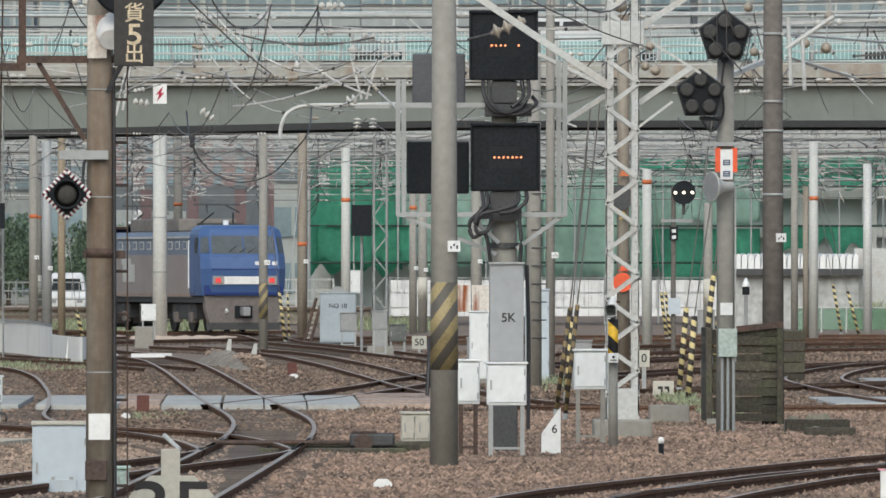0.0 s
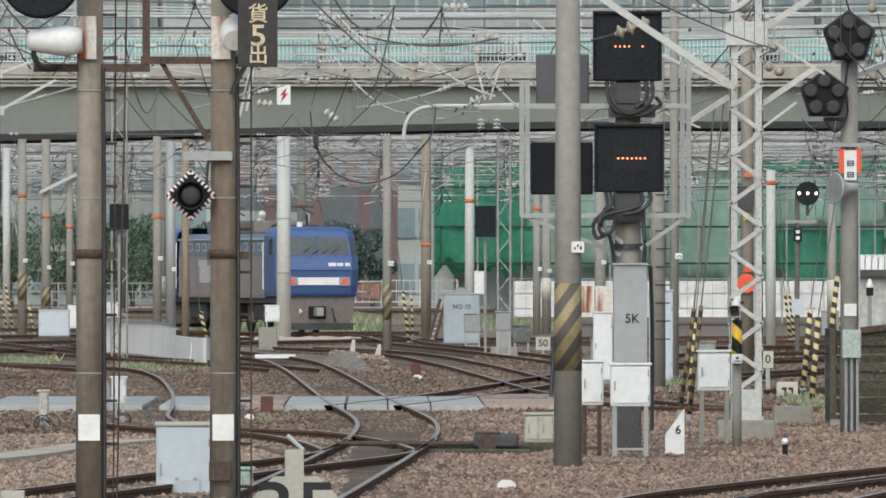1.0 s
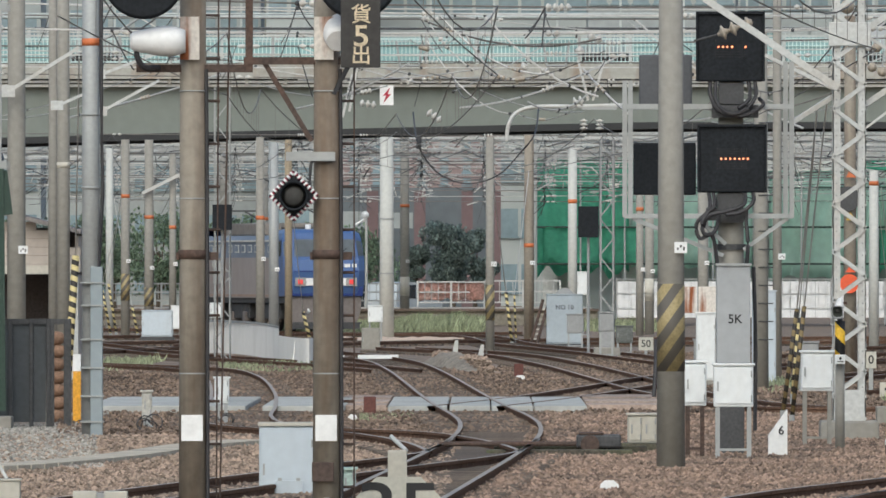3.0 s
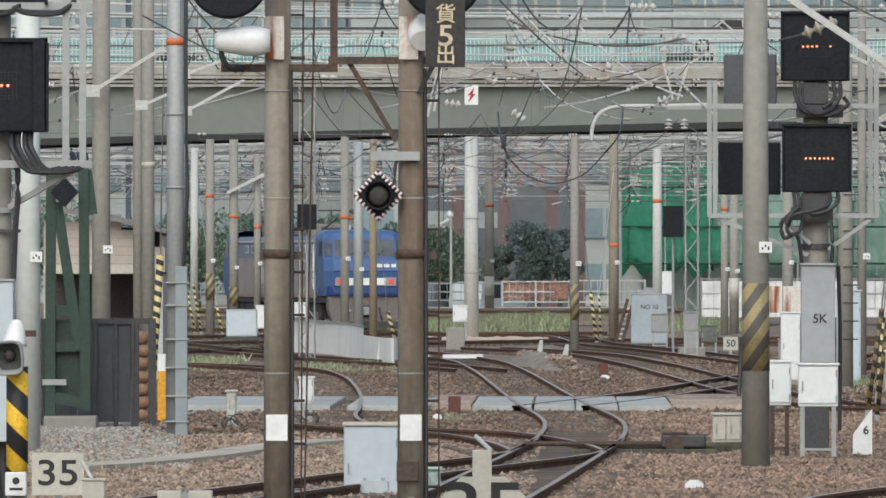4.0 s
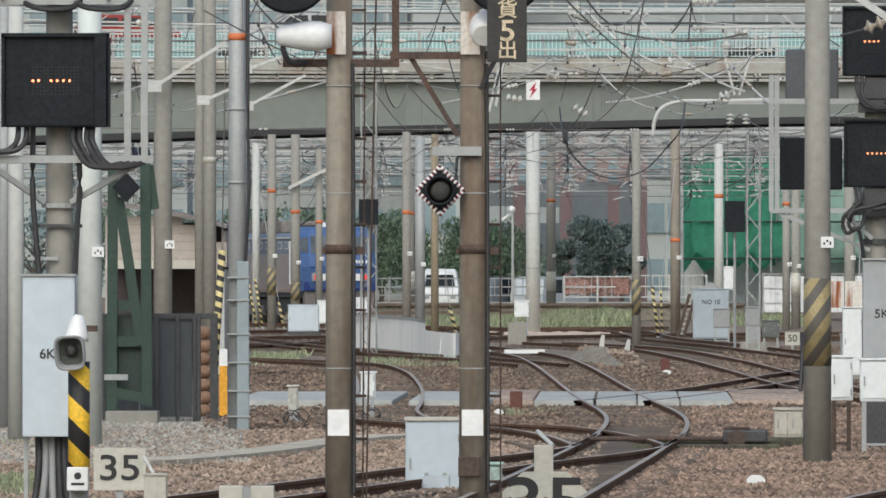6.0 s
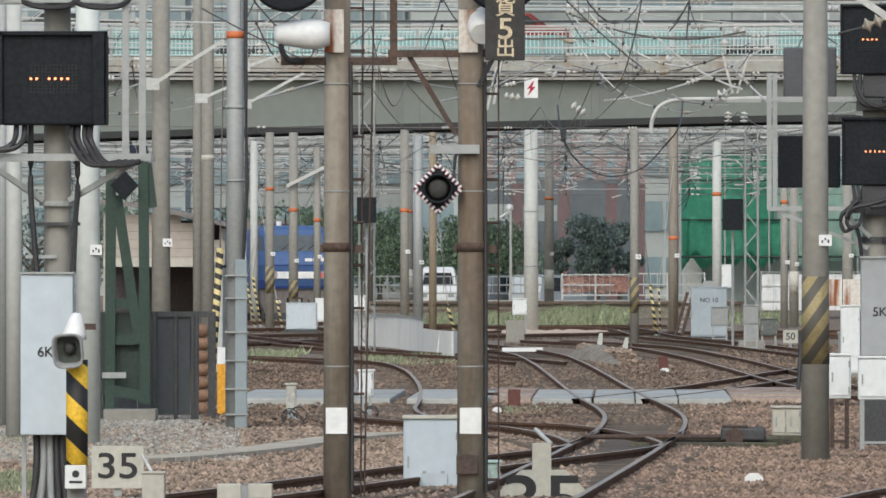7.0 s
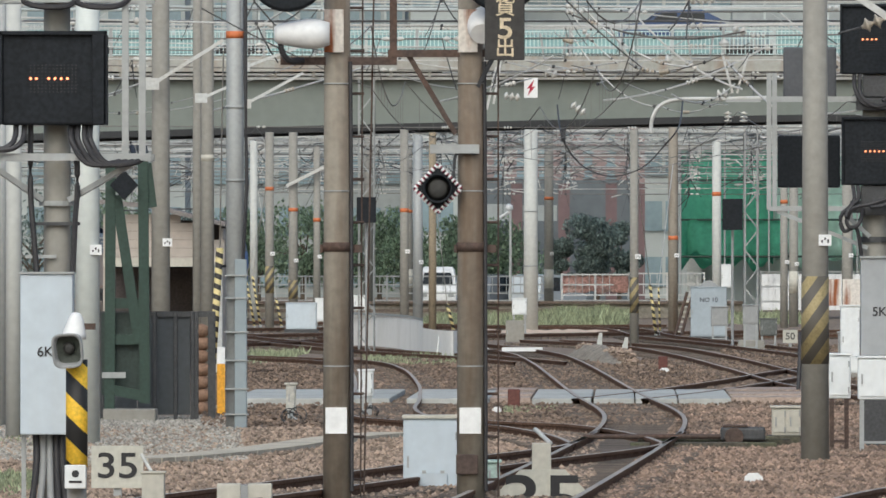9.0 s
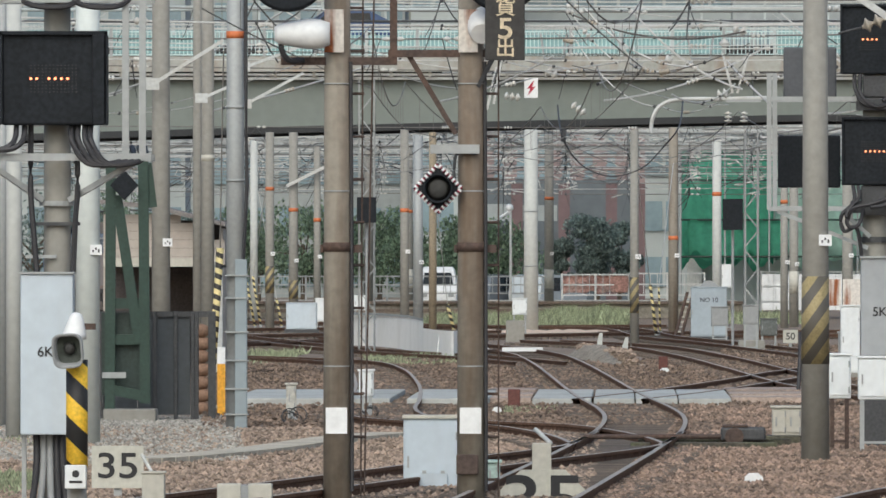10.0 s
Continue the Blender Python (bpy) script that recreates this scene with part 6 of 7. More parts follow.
curved_wall("wall", [(-7.846, 317.15), (-6.96, 313.01), (-5.944, 301.19), (-5.138, 283.37)], 0.882, WALLPALE)
curved_wall("coping", [(-7.831, 316.52), (-6.947, 312.39), (-5.932, 300.63), (-5.129, 282.87)], 0.927, GALV, 0.3, 0.866)
curved_wall("low_wall", [(-5.138, 283.37), (-4.632, 275.23), (-4.143, 272.1), (-4.173, 283.37)], 0.686, WALLPALE)
kB = 0.01378
for k in range(9):
    part("lattice_bar", bar(B(), (-4.645 + k * kB * 4, 275.0 - 0.2, 0.05), (-4.645 + k * kB * 4 + kB * 5, 275.0 - 0.2, 0.62), 0.03), WHITE, cw)

# concrete cable trough that crosses the gravel
ct = thing("cable_trough", 0, 0, 0, "pale concrete cable trough lids across the gravel", "cable trough")
line = curve_pts([(-6.624, 130.49, 0), (-5.606, 132.66, 0), (-4.559, 139.21, 0), (-3.805, 147.81, 0), (-3.152, 152.03, 0)], 8)
for a, b in zip(line, line[1:]):
    d = (b - a).normalized()
    n = Vector((-d.y, d.x, 0)) * 0.3
    bm = B()
    vs = [bm.verts.new(p) for p in (a - n + d * 0.02, b - n - d * 0.02, b + n - d * 0.02, a + n + d * 0.02)]
    bm.faces.new(vs)
    r = bmesh.ops.extrude_face_region(bm, geom=bm.faces[:])
    bmesh.ops.translate(bm, verts=[g for g in r["geom"] if isinstance(g, bmesh.types.BMVert)], vec=(0, 0, 0.08))
    bmesh.ops.recalc_face_normals(bm, faces=bm.faces)
    part("lid", bm, SLABTAN, ct)

# white rod beside the track, mound, and white cover stone
wr = thing("white_rod", -2.64, 283.37, 0, "long white painted bar lying across the sleepers", "bar")
part("bar", box(B(), -0.511, 0.511, 0, 0.15, 0.1, 0.2), WHITE, wr)
part("bar", box(B(), -1.775, -0.852, 0, 0.15, 0.1, 0.19), WHITE, wr)
for x, y, w in ((1.354, 120.63, 0.22), (-2.022, 174.78, 0.16), (0.788, 238.26, 0.22)):
    cs = thing("cover_cap", x, y, 0, "small white plastic cover on the ballast", "cover")
    part("cap", prism(B(), [(-w / 2, -0.02), (w / 2, -0.02), (w / 2.4, 0.08), (w / 5, 0.12), (-w / 4, 0.12), (-w / 2.2, 0.08)], -0.08, 0.08), WHITE, cs)
for x, y in ((-1.826, 181.4), (0.767, 243.1)):
    rx = thing("track_magnet", x, y, 0, "small rust-red box beside the rail", "box")
    part("box", box(B(), -0.1, 0.1, 0, 0.15, 0, 0.32, 0.01), mat("red_brown_paint", (0.13, 0.05, 0.04), 0.8), rx)
sm = thing("point_machine", 1.336, 143.38, 0, "dark point machine with rodding between the sleepers", "point machine")
for dy, x0, x1, zz in ((-1.2, -1.3, 0.55, 0.1), (0.3, -1.2, 0.75, 0.12), (2.2, -0.9, 0.9, 0.13)):
    part("bearer", box(B(), x0, x1, dy, dy + 0.3, -0.05, zz, 0.015), TIMBER, sm, "dark timber bearer")
part("body", box(B(), -0.15, 0.42, 0.0, 0.5, 0.1, 0.27, 0.03), DARKSTEEL, sm)
part("lid", box(B(), -0.12, 0.2, 0.02, 0.48, 0.27, 0.3, 0.01), RUST, sm)
part("cover", rod(B(), (0.02, -0.06, 0.15), (0.02, 0.02, 0.15), 0.12, seg=16), RUST, sm)
part("rod", rod(B(), (-1.9, 0.2, 0.15), (0.0, 0.2, 0.15), 0.03), RUST, sm)
part("rod", rod(B(), (-1.7, 1.4, 0.14), (0.3, 1.4, 0.14), 0.025), RUST, sm)


# ---- electric locomotive ----
LBLUE = mat("locomotive_blue", (0.06, 0.12, 0.27), 0.35, var=0.08, size=1.5, bump=0.02, dirt=(0.035, 0.08, 0.24))
LDEEP = mat("locomotive_deep_blue", (0.012, 0.035, 0.17), 0.35, var=0.08, size=1.5, bump=0.02)
LGREY = mat("locomotive_grey", (0.3, 0.27, 0.26), 0.5, var=0.06, size=2.0, bump=0.02, dirt=(0.22, 0.18, 0.15), streak=True)
LTOP = mat("locomotive_upper_grey", (0.16, 0.2, 0.26), 0.5, var=0.06, size=2.0, bump=0.02)
LROOF = mat("locomotive_roof", (0.2, 0.18, 0.16), 0.7, var=0.15, size=1.0)
LSKIRT = mat("dusty_skirt", (0.17, 0.15, 0.14), 0.7, var=0.15, size=0.6)
WSCREEN = mat("windscreen_glass", (0.2, 0.23, 0.25), 0.12, var=0.1, size=1.0, bump=0)
WDARK = mat("dark_window_glass", (0.03, 0.04, 0.05), 0.1, bump=0)


def locomotive():
    lo = thing("locomotive", 0, 0, 0, "blue and grey electric freight locomotive with red tail lamps lit", "locomotive")
    z_roof, z_blue, z_cant = 3.62, 1.26, 3.3
    L = 18.2

    def cab(y0, sgn):
        """One cab: raked face, chamfered sides."""
        bm = B()
        rows = [(1.26, 0.0, 1.4), (1.62, -0.1, 1.44), (2.15, -0.16, 1.45), (2.55, -0.05, 1.45), (2.62, 0.0, 1.45), (3.3, 0.32, 1.41), (3.47, 0.42, 1.36), (3.58, 0.55, 1.2), (3.62, 0.8, 1.0)]
        rings = []
        for z, dy, hw in rows:
            pts = [(-hw, 2.0), (-hw, dy + 0.3), (-hw + 0.28, dy), (hw - 0.28, dy), (hw, dy + 0.3), (hw, 2.0)]
            rings.append([bm.verts.new((x, y0 + sgn * y, z)) for x, y in pts])
        for a, b in zip(rings, rings[1:]):
            for k in range(5):
                bm.faces.new((a[k], a[k + 1], b[k + 1], b[k]))
        bm.faces.new(rings[0][::-1])
        bm.faces.new(rings[-1])
        bmesh.ops.recalc_face_normals(bm, faces=bm.faces)
        c = part("cab", bm, LBLUE, lo, "blue driver's cab")
        # windscreen: two panes, sloping with the face
        for sx in (-1, 1):
            bm = B()
            v = [bm.verts.new((sx * a, y0 + sgn * (d - 0.012), z)) for a, d, z in ((0.03, 0.02, 2.66), (1.1, 0.02, 2.66), (1.06, 0.29, 3.26), (0.03, 0.29, 3.26))]
            bm.faces.new(v)
            bmesh.ops.solidify(bm, geom=bm.faces[:], thickness=0.01)
            part("windscreen", bm, WSCREEN, c, "pale reflecting windscreen")
            bm = B()
            v = [bm.verts.new((sx * a, y0 + sgn * (d - 0.012), z)) for a, d, z in ((1.2, 0.05, 2.68), (1.43, 0.29, 2.68), (1.39, 0.57, 3.22), (1.16, 0.32, 3.22))]
            bm.faces.new(v)
            bmesh.ops.solidify(bm, geom=bm.faces[:], thickness=0.01)
            part("corner_window", bm, WSCREEN, c)
            part("wiper", bar(B(), (sx * 0.15, y0 + sgn * 0.02, 2.7), (sx * 0.15 + 0.5, y0 + sgn * 0.2, 3.0), 0.03), INK, c, "black wiper")
            part("wiper", bar(B(), (sx * 0.5, y0 + sgn * 0.02, 2.72), (sx * 0.5 + 0.3, y0 + sgn * 0.15, 2.95), 0.025), INK, c, "black wiper")
        # lamp band: pale plate with lamps at its ends
        part("lamp_band", box(B(), -1.1, 1.1, y0 - sgn * 0.14, y0 + sgn * 0.1, 1.64, 1.9, 0.01), WHITE, c, "pale lamp band")
        for sx in (-1, 1):
            part("lamp_surround", box(B(), sx * 0.72, sx * 1.1, y0 - sgn * 0.15, y0 + sgn * 0.05, 1.62, 1.92), GREYBOX, c)
            part("tail_lamp", box(B(), sx * 0.92 - 0.09, sx * 0.92 + 0.09, y0 - sgn * 0.17, y0 - sgn * 0.12, 1.69, 1.85), LAMPRED, c, "lit red tail lamp")
            part("head_lamp", rod(B(), (sx * 0.76, y0 - sgn * 0.17, 1.77), (sx * 0.76, y0 - sgn * 0.12, 1.77), 0.06), GALV, c, "unlit head lamp")
        part("lower_apron", box(B(), -1.34, 1.34, y0 - sgn * 0.03, y0 + sgn * 1.0, 1.28, 1.6, 0.02), LDEEP, c, "deep blue lower apron")
        part("upper_shadow_line", box(B(), -1.15, 1.15, y0 - sgn * 0.165, y0 + sgn * 0.05, 2.12, 2.16), LDEEP, c)
        part("fleet_mark", box(B(), 0.35, 0.62, y0 - sgn * 0.135, y0 - sgn * 0.08, 2.28, 2.4), WHITE, c, "white bar")
        part("fleet_mark", box(B(), 0.66, 0.86, y0 - sgn * 0.135, y0 - sgn * 0.08, 2.28, 2.4), WHITE, c, "white bar")
        part("fleet_mark", box(B(), 0.93, 1.1, y0 - sgn * 0.135, y0 - sgn * 0.08, 2.28, 2.4), WHITE, c, "white bar")
        for sx in (-1, 1):
            part("side_window", box(B(), sx * 1.42, sx * 1.452, y0 + sgn * 0.7, y0 + sgn * 1.1, 2.66, 3.2), WDARK, c)
            part("door", box(B(), sx * 1.42, sx * 1.455, y0 + sgn * 1.2, y0 + sgn * 1.85, 1.35, 3.2, 0.01), LBLUE, c)
            part("handrail", rod(B(), (sx * 1.46, y0 + sgn * 1.95, 1.5), (sx * 1.46, y0 + sgn * 1.95, 3.1), 0.025), WHITE, c, "white handrail")
        # skirt with coupler
        sk = part("skirt", prism(B(), [(-1.3, 1.26), (1.3, 1.26), (1.3, 0.8), (1.12, 0.25), (-1.12, 0.25), (-1.3, 0.8)], y0 + sgn * 0.1, y0 + sgn * 0.5), LSKIRT, lo, "dusty grey skirt")
        part("coupler_pocket", box(B(), -0.3, 0.3, y0 + sgn * 0.06, y0 + sgn * 0.12, 0.5, 0.92), BLACK, sk)
        part("coupler", box(B(), -0.12, 0.14, y0 - sgn * 0.4, y0 + sgn * 0.12, 0.58, 0.88, 0.04), GREYBOX, sk, "grey coupler")
        part("brake_hose", tube(B(), [(0.5, y0 - sgn * 0.05, 0.85), (0.52, y0 - sgn * 0.2, 0.6), (0.6, y0 - sgn * 0.1, 0.4)], 0.03), RUBBER, sk)
        part("brake_hose", tube(B(), [(-0.62, y0 - sgn * 0.05, 0.8), (-0.6, y0 - sgn * 0.15, 0.75), (-0.62, y0, 0.7)], 0.05), WHITE, sk)
        part("snow_plough", box(B(), -1.25, 1.25, y0 + sgn * 0.05, y0 + sgn * 0.2, 0.12, 0.36), DARKSTEEL, sk)
        part("step", box(B(), 1.0, 1.35, y0 + sgn * 0.2, y0 + sgn * 0.7, 0.3, 0.36), DARKSTEEL, sk)

    cab(0.0, 1)
    cab(L, -1)
    part("body", box(B(), -1.38, 1.38, 2.0, L - 2.0, 1.2, 2.62), LGREY, lo, "warm grey body side")
    up = part("upper_body", prism(B(), [(-1.38, 2.62), (1.38, 2.62), (1.34, 3.2), (1.2, 3.4), (-1.2, 3.4), (-1.34, 3.2)], 2.0, L - 2.0), LTOP, lo, "blue-grey upper body side")
    part("gutter", box(B(), -1.4, 1.4, 1.9, L - 1.9, 3.18, 3.24), WHITESTEEL, up, "pale gutter line")
    for k in range(11):
        for sx in (-1, 1):
            w = part("louvre_window", box(B(), sx * 1.37, sx * 1.385, 2.6 + k * 1.12, 3.2 + k * 1.12, 2.8, 3.08), WHITESTEEL, up)
            part("pane", box(B(), sx * 1.37, sx * 1.39, 2.66 + k * 1.12, 3.14 + k * 1.12, 2.84, 3.04), LTOP, w)
    part("emblem", box(B(), -1.395, -1.38, 10.8, 12.6, 1.7, 2.3), PALE, lo, "pale emblem panel")
    part("emblem", box(B(), -1.395, -1.38, 11.4, 12.8, 2.3, 2.5), PALE, lo, "pale emblem panel")
    part("sill_stripe", box(B(), -1.39, 1.39, 2.0, L - 2.0, 1.24, 1.32), mat("tan_sill", (0.34, 0.25, 0.2), 0.6), lo)
    # roof gear
    rg = part("roof_cover", box(B(), -1.0, 1.0, 5.5, L - 5.0, 3.4, 3.85, 0.06), LROOF, lo, "brown-grey roof cover")
    part("roof_cover", box(B(), -0.8, 0.8, 2.3, 4.2, 3.4, 3.6, 0.05), LROOF, lo)
    for y in (3.6, L - 3.6):
        pg = part("pantograph", box(B(), -0.7, 0.7, y - 0.5, y + 0.5, 3.62, 3.7), DARKSTEEL, lo, "folded dark pantograph")
        for sx in (-0.55, 0.55):
            part("pantograph_arm", rod(B(), (sx, y + 0.5, 3.7), (sx * 0.6, y - 0.5, 4.05), 0.03, seg=6), DARKSTEEL, pg)
            part("pantograph_arm", rod(B(), (sx, y - 0.5, 4.05), (sx * 0.6, y + 0.6, 4.3), 0.03, seg=6), DARKSTEEL, pg)
        part("pantograph_head", bar(B(), (-0.8, y + 0.6, 4.32), (0.8, y + 0.6, 4.32), 0.06), DARKSTEEL, pg)
        bm = B()
        for sx in (-0.5, 0.5):
            disc_string(bm, (sx, y, 3.4), (sx, y, 3.66), 3, 0.08)
        part("insulator", bm, PORCELAIN, pg, "white porcelain insulator", True)
    part("horn", rod(B(), (-0.4, 1.0, 3.62), (-0.4, 1.0, 3.78), 0.1), WHITE, lo, "white roof horn")
    # bogies
    for yb in (3.9, 9.1, 14.3):
        bg = part("bogie", box(B(), -1.15, 1.15, yb - 1.6, yb + 1.6, 0.45, 1.0, 0.05), DARKSTEEL, lo, "dark bogie")
        for dy in (-1.15, 1.15):
            for sx in (-1, 1):
                part("wheel", rod(B(), (sx * 0.5, yb + dy, 0.5), (sx * 0.63, yb + dy, 0.5), 0.48, seg=24), DARKSTEEL, bg)
                part("axle_box", box(B(), sx * 1.0, sx * 1.25, yb + dy - 0.2, yb + dy + 0.2, 0.35, 0.7, 0.03), LSKIRT, bg)
                part("spring", rod(B(), (sx * 1.15, yb + dy + 0.35, 0.45), (sx * 1.15, yb + dy + 0.35, 0.95), 0.09), DARKSTEEL, bg)
    part("underframe", box(B(), -1.3, 1.3, 0.4, L - 0.4, 1.02, 1.22), DARKSTEEL, lo)
    return lo


LOCO = locomotive()


# ---- cars on the bridge ----
def car(col, label, van=False):
    c = thing("car", 0, 0, 0, label, "car", "cars on the bridge")
    paint = mat("car_paint", col, 0.25, var=0.03, size=1, bump=0)
    h = 1.75 if van else 1.5
    out = [(-2.15, 0.35), (2.15, 0.35), (2.2, 0.75), (1.9, 0.9), (1.2, 0.98), (0.55, h - 0.05), (-1.2, h), (-2.0, h - 0.1 if van else 1.1), (-2.2, 0.9)]
    part("body", prism(B(), out, -0.82, 0.82), paint, c)
    part("windscreen", prism(B(), [(1.12, 1.0), (0.54, h - 0.1), (0.5, h - 0.1), (1.02, 1.0)], -0.84, 0.84), WDARK, c)
    for x0, x1 in ((-0.25, 0.85), (-1.35, -0.35)):
        part("side_window", prism(B(), [(x0, 1.0), (x1, 1.0), (min(x1, 0.45), h - 0.14), (x0 + 0.05, h - 0.14)], -0.835, 0.835), WDARK, c)
    for x in (-1.35, 1.35):
        for y in (-0.75, 0.75):
            w = part("wheel", rod(B(), (x, y - 0.09, 0.31), (x, y + 0.09, 0.31), 0.31, seg=20), RUBBER, c)
            part("rim", rod(B(), (x, y - 0.1, 0.31), (x, y + 0.1, 0.31), 0.19, seg=14), GALV, w)
    part("lamp", box(B(), 2.1, 2.21, -0.7, 0.7, 0.68, 0.8), WHITE, c)
    return c


CARS = [car((0.7, 0.72, 0.73), "white hatchback crossing the bridge"), car((0.45, 0.47, 0.49), "silver car crossing the bridge"), car((0.3, 0.04, 0.035), "red car crossing the bridge"), car((0.06, 0.1, 0.2), "dark blue car crossing the bridge")]


# ---- overhead wires ----
def head_span(x0, x1, y, z, seed, label, rows=3, beam=False, many=12):
    """Wires across the yard with insulators, clamps and droppers."""
    rnd = random.Random(seed)
    hs = thing("head_span", (x0 + x1) / 2, y, 0, label, "overhead wires", "overhead line spans")
    w = (x1 - x0) / 2
    for k in range(rows):
        zz = z + k * rnd.uniform(0.45, 0.8)
        slope = rnd.uniform(-0.25, 0.25)
        pts = sag((-w, rnd.uniform(-1, 1), zz + slope), (w, rnd.uniform(-1, 1), zz - slope), rnd.uniform(0.05, 0.35), 24)
        part("span_wire", tube(B(), pts, 0.018, 5), PALEWIRE if rnd.random() < 0.6 else WIRE, hs)
        n = int(many * rnd.uniform(0.7, 1.3))
        bm, dark = B(), B()
        for _ in range(n):
            i = rnd.randrange(1, 23)
            p = pts[i]
            q = p + (pts[i + 1] - p).normalized() * rnd.uniform(0.25, 0.6)
            if rnd.random() < 0.65:
                disc_string(bm, p, q, rnd.choice((2, 2, 3, 4)), rnd.uniform(0.03, 0.06) if y > 440 else rnd.uniform(0.04, 0.075))
            else:
                bmesh.ops.create_icosphere(dark, subdivisions=1, radius=rnd.uniform(0.03, 0.06), matrix=Matrix.Translation(p))
            if rnd.random() < 0.5:
                e = p + Vector((rnd.uniform(-0.6, 0.6), rnd.uniform(-0.5, 0.5), -rnd.uniform(0.4, 1.1)))
                tube(dark, sag(p, e, 0.05, 3), 0.014, 4)
        if y > 440:
            for _ in range(26):
                p = Vector((rnd.uniform(-w, w), rnd.uniform(-1, 1), zz + rnd.uniform(-0.5, 0.5)))
                rod(bm, p, p + Vector((rnd.uniform(-1.3, 1.3), 0, rnd.uniform(-0.5, 0.5))), rnd.uniform(0.015, 0.035), seg=5)
            for _ in range(16):
                p = Vector((rnd.uniform(-w, w), rnd.uniform(-1, 1), zz + rnd.uniform(-0.5, 0.5)))
                rod(dark, p, p + Vector((rnd.uniform(-1.3, 1.3), 0, rnd.uniform(-0.6, 0.6))), rnd.uniform(0.012, 0.03), seg=5)
        tagged(part("insulator_run", bm, PORCELAIN, hs, "white porcelain insulators", True), kind="stuff")
        tagged(part("clamp_run", dark, GALV if y > 440 and k % 2 else DARKSTEEL, hs, "clamps and hangers"), kind="stuff")
    for sx in (-1, 1):
        part("span_post", rod(B(), (sx * w, 0, -0.2), (sx * w, 0, z + rows * 0.8), 0.15, 0.12, 10), CONCRETE, hs)
    if beam:
        zb = z + beam
        for dz in (0, 0.55):
            part("chord", bar(B(), (-w, 0.5, zb + dz), (w, 0.5, zb + dz), 0.09), WHITESTEEL, hs, "pale steel beam chord")
        bm = B()
        n = int(2 * w / 0.8)
        for k in range(n):
            xa, xb = -w + k * 2 * w / n, -w + (k + 1) * 2 * w / n
            bar(bm, (xa, 0.5, zb + (0.55 if k % 2 else 0)), (xb, 0.5, zb + (0 if k % 2 else 0.55)), 0.05)
        tagged(part("lacing", bm, WHITESTEEL, hs), kind="stuff")
    return hs


for k, (y, v, n, beam, lab) in enumerate(((205, 6.931, 2, 0, 0), (240, 7.343, 2, 0, 0), (275, 7.789, 3, 0, 0), (305, 7.918, 3, 0, 0), (345, 8.296, 3, 0, 0), (425, 6.851, 2, 0.0, 0), (466, 7.281, 3, 0.0, 0), (480, 6.874, 3, 0.5, 0), (497, 7.456, 4, 0.0, 0), (507, 6.287, 3, 0.0, 0), (527, 7.841, 3, 0.6, 0),
        (470, 6.428, 3, 0.7, 0), (490, 6.059, 3, 0.0, 0), (512, 6.531, 3, 0.9, 0), (532, 6.959, 4, 0.0, 0), (470, 7.087, 3, 0.0, 0), (500, 5.557, 2, 0.0, 0), (520, 7.377, 3, 1.0, 0), (535, 6.046, 3, 0.0, 0))):
    head_span(y * -0.066, y * 0.066, y, v, 100 + k, "wires spanning the yard with white porcelain insulators", n, beam, 8 if y < 260 else 12 if y < 440 else 46)


def catenary(pts, seed, label):
    """Messenger and contact wire above a track, with droppers."""
    rnd = random.Random(seed)
    c = thing("catenary", pts[0][0], pts[0][1], 0, label, "overhead wires", "catenaries")
    o = Vector((pts[0][0], pts[0][1], 0))
    for a, b in zip(pts, pts[1:]):
        a, b = Vector((*a, 0)) - o, Vector((*b, 0)) - o
        up, low = sag(a + Vector((0, 0, 6.35)), b + Vector((0, 0, 6.35)), 0.9, 12), sag(a + Vector((0, 0, 5.3)), b + Vector((0, 0, 5.3)), 0.05, 12)
        part("messenger_wire", tube(B(), up, 0.011, 5), WIRE, c)
        part("contact_wire", tube(B(), low, 0.009, 5), WIRE, c)
        bm = B()
        for p, q in list(zip(up, low))[1:-1]:
            tube(bm, [p, q], 0.004, 4)
        tagged(part("dropper_run", bm, WIRE, c), kind="stuff")
    return c


catenary([(-0.959, 110), (0.221, 170), (-0.622, 230), (-2.237, 290), (-5.855, 350), (-11.652, 420), (-17.029, 520)], 1, "catenary above the curving track")
catenary([(2.638, 118), (5.234, 150), (5.141, 230), (2.946, 300), (-0.453, 377), (-12.207, 440), (-20.93, 520)], 2, "catenary above the locomotive's track")
catenary([(-4.908, 130), (-4.32, 190), (-4.933, 250), (-2.546, 330), (3.073, 420), (9.017, 520)], 3, "catenary above the yard tracks")
catenary([(5.587, 140), (10.435, 220), (11.22, 300), (15.963, 400), (22.06, 520)], 5, "catenary above the yard tracks")

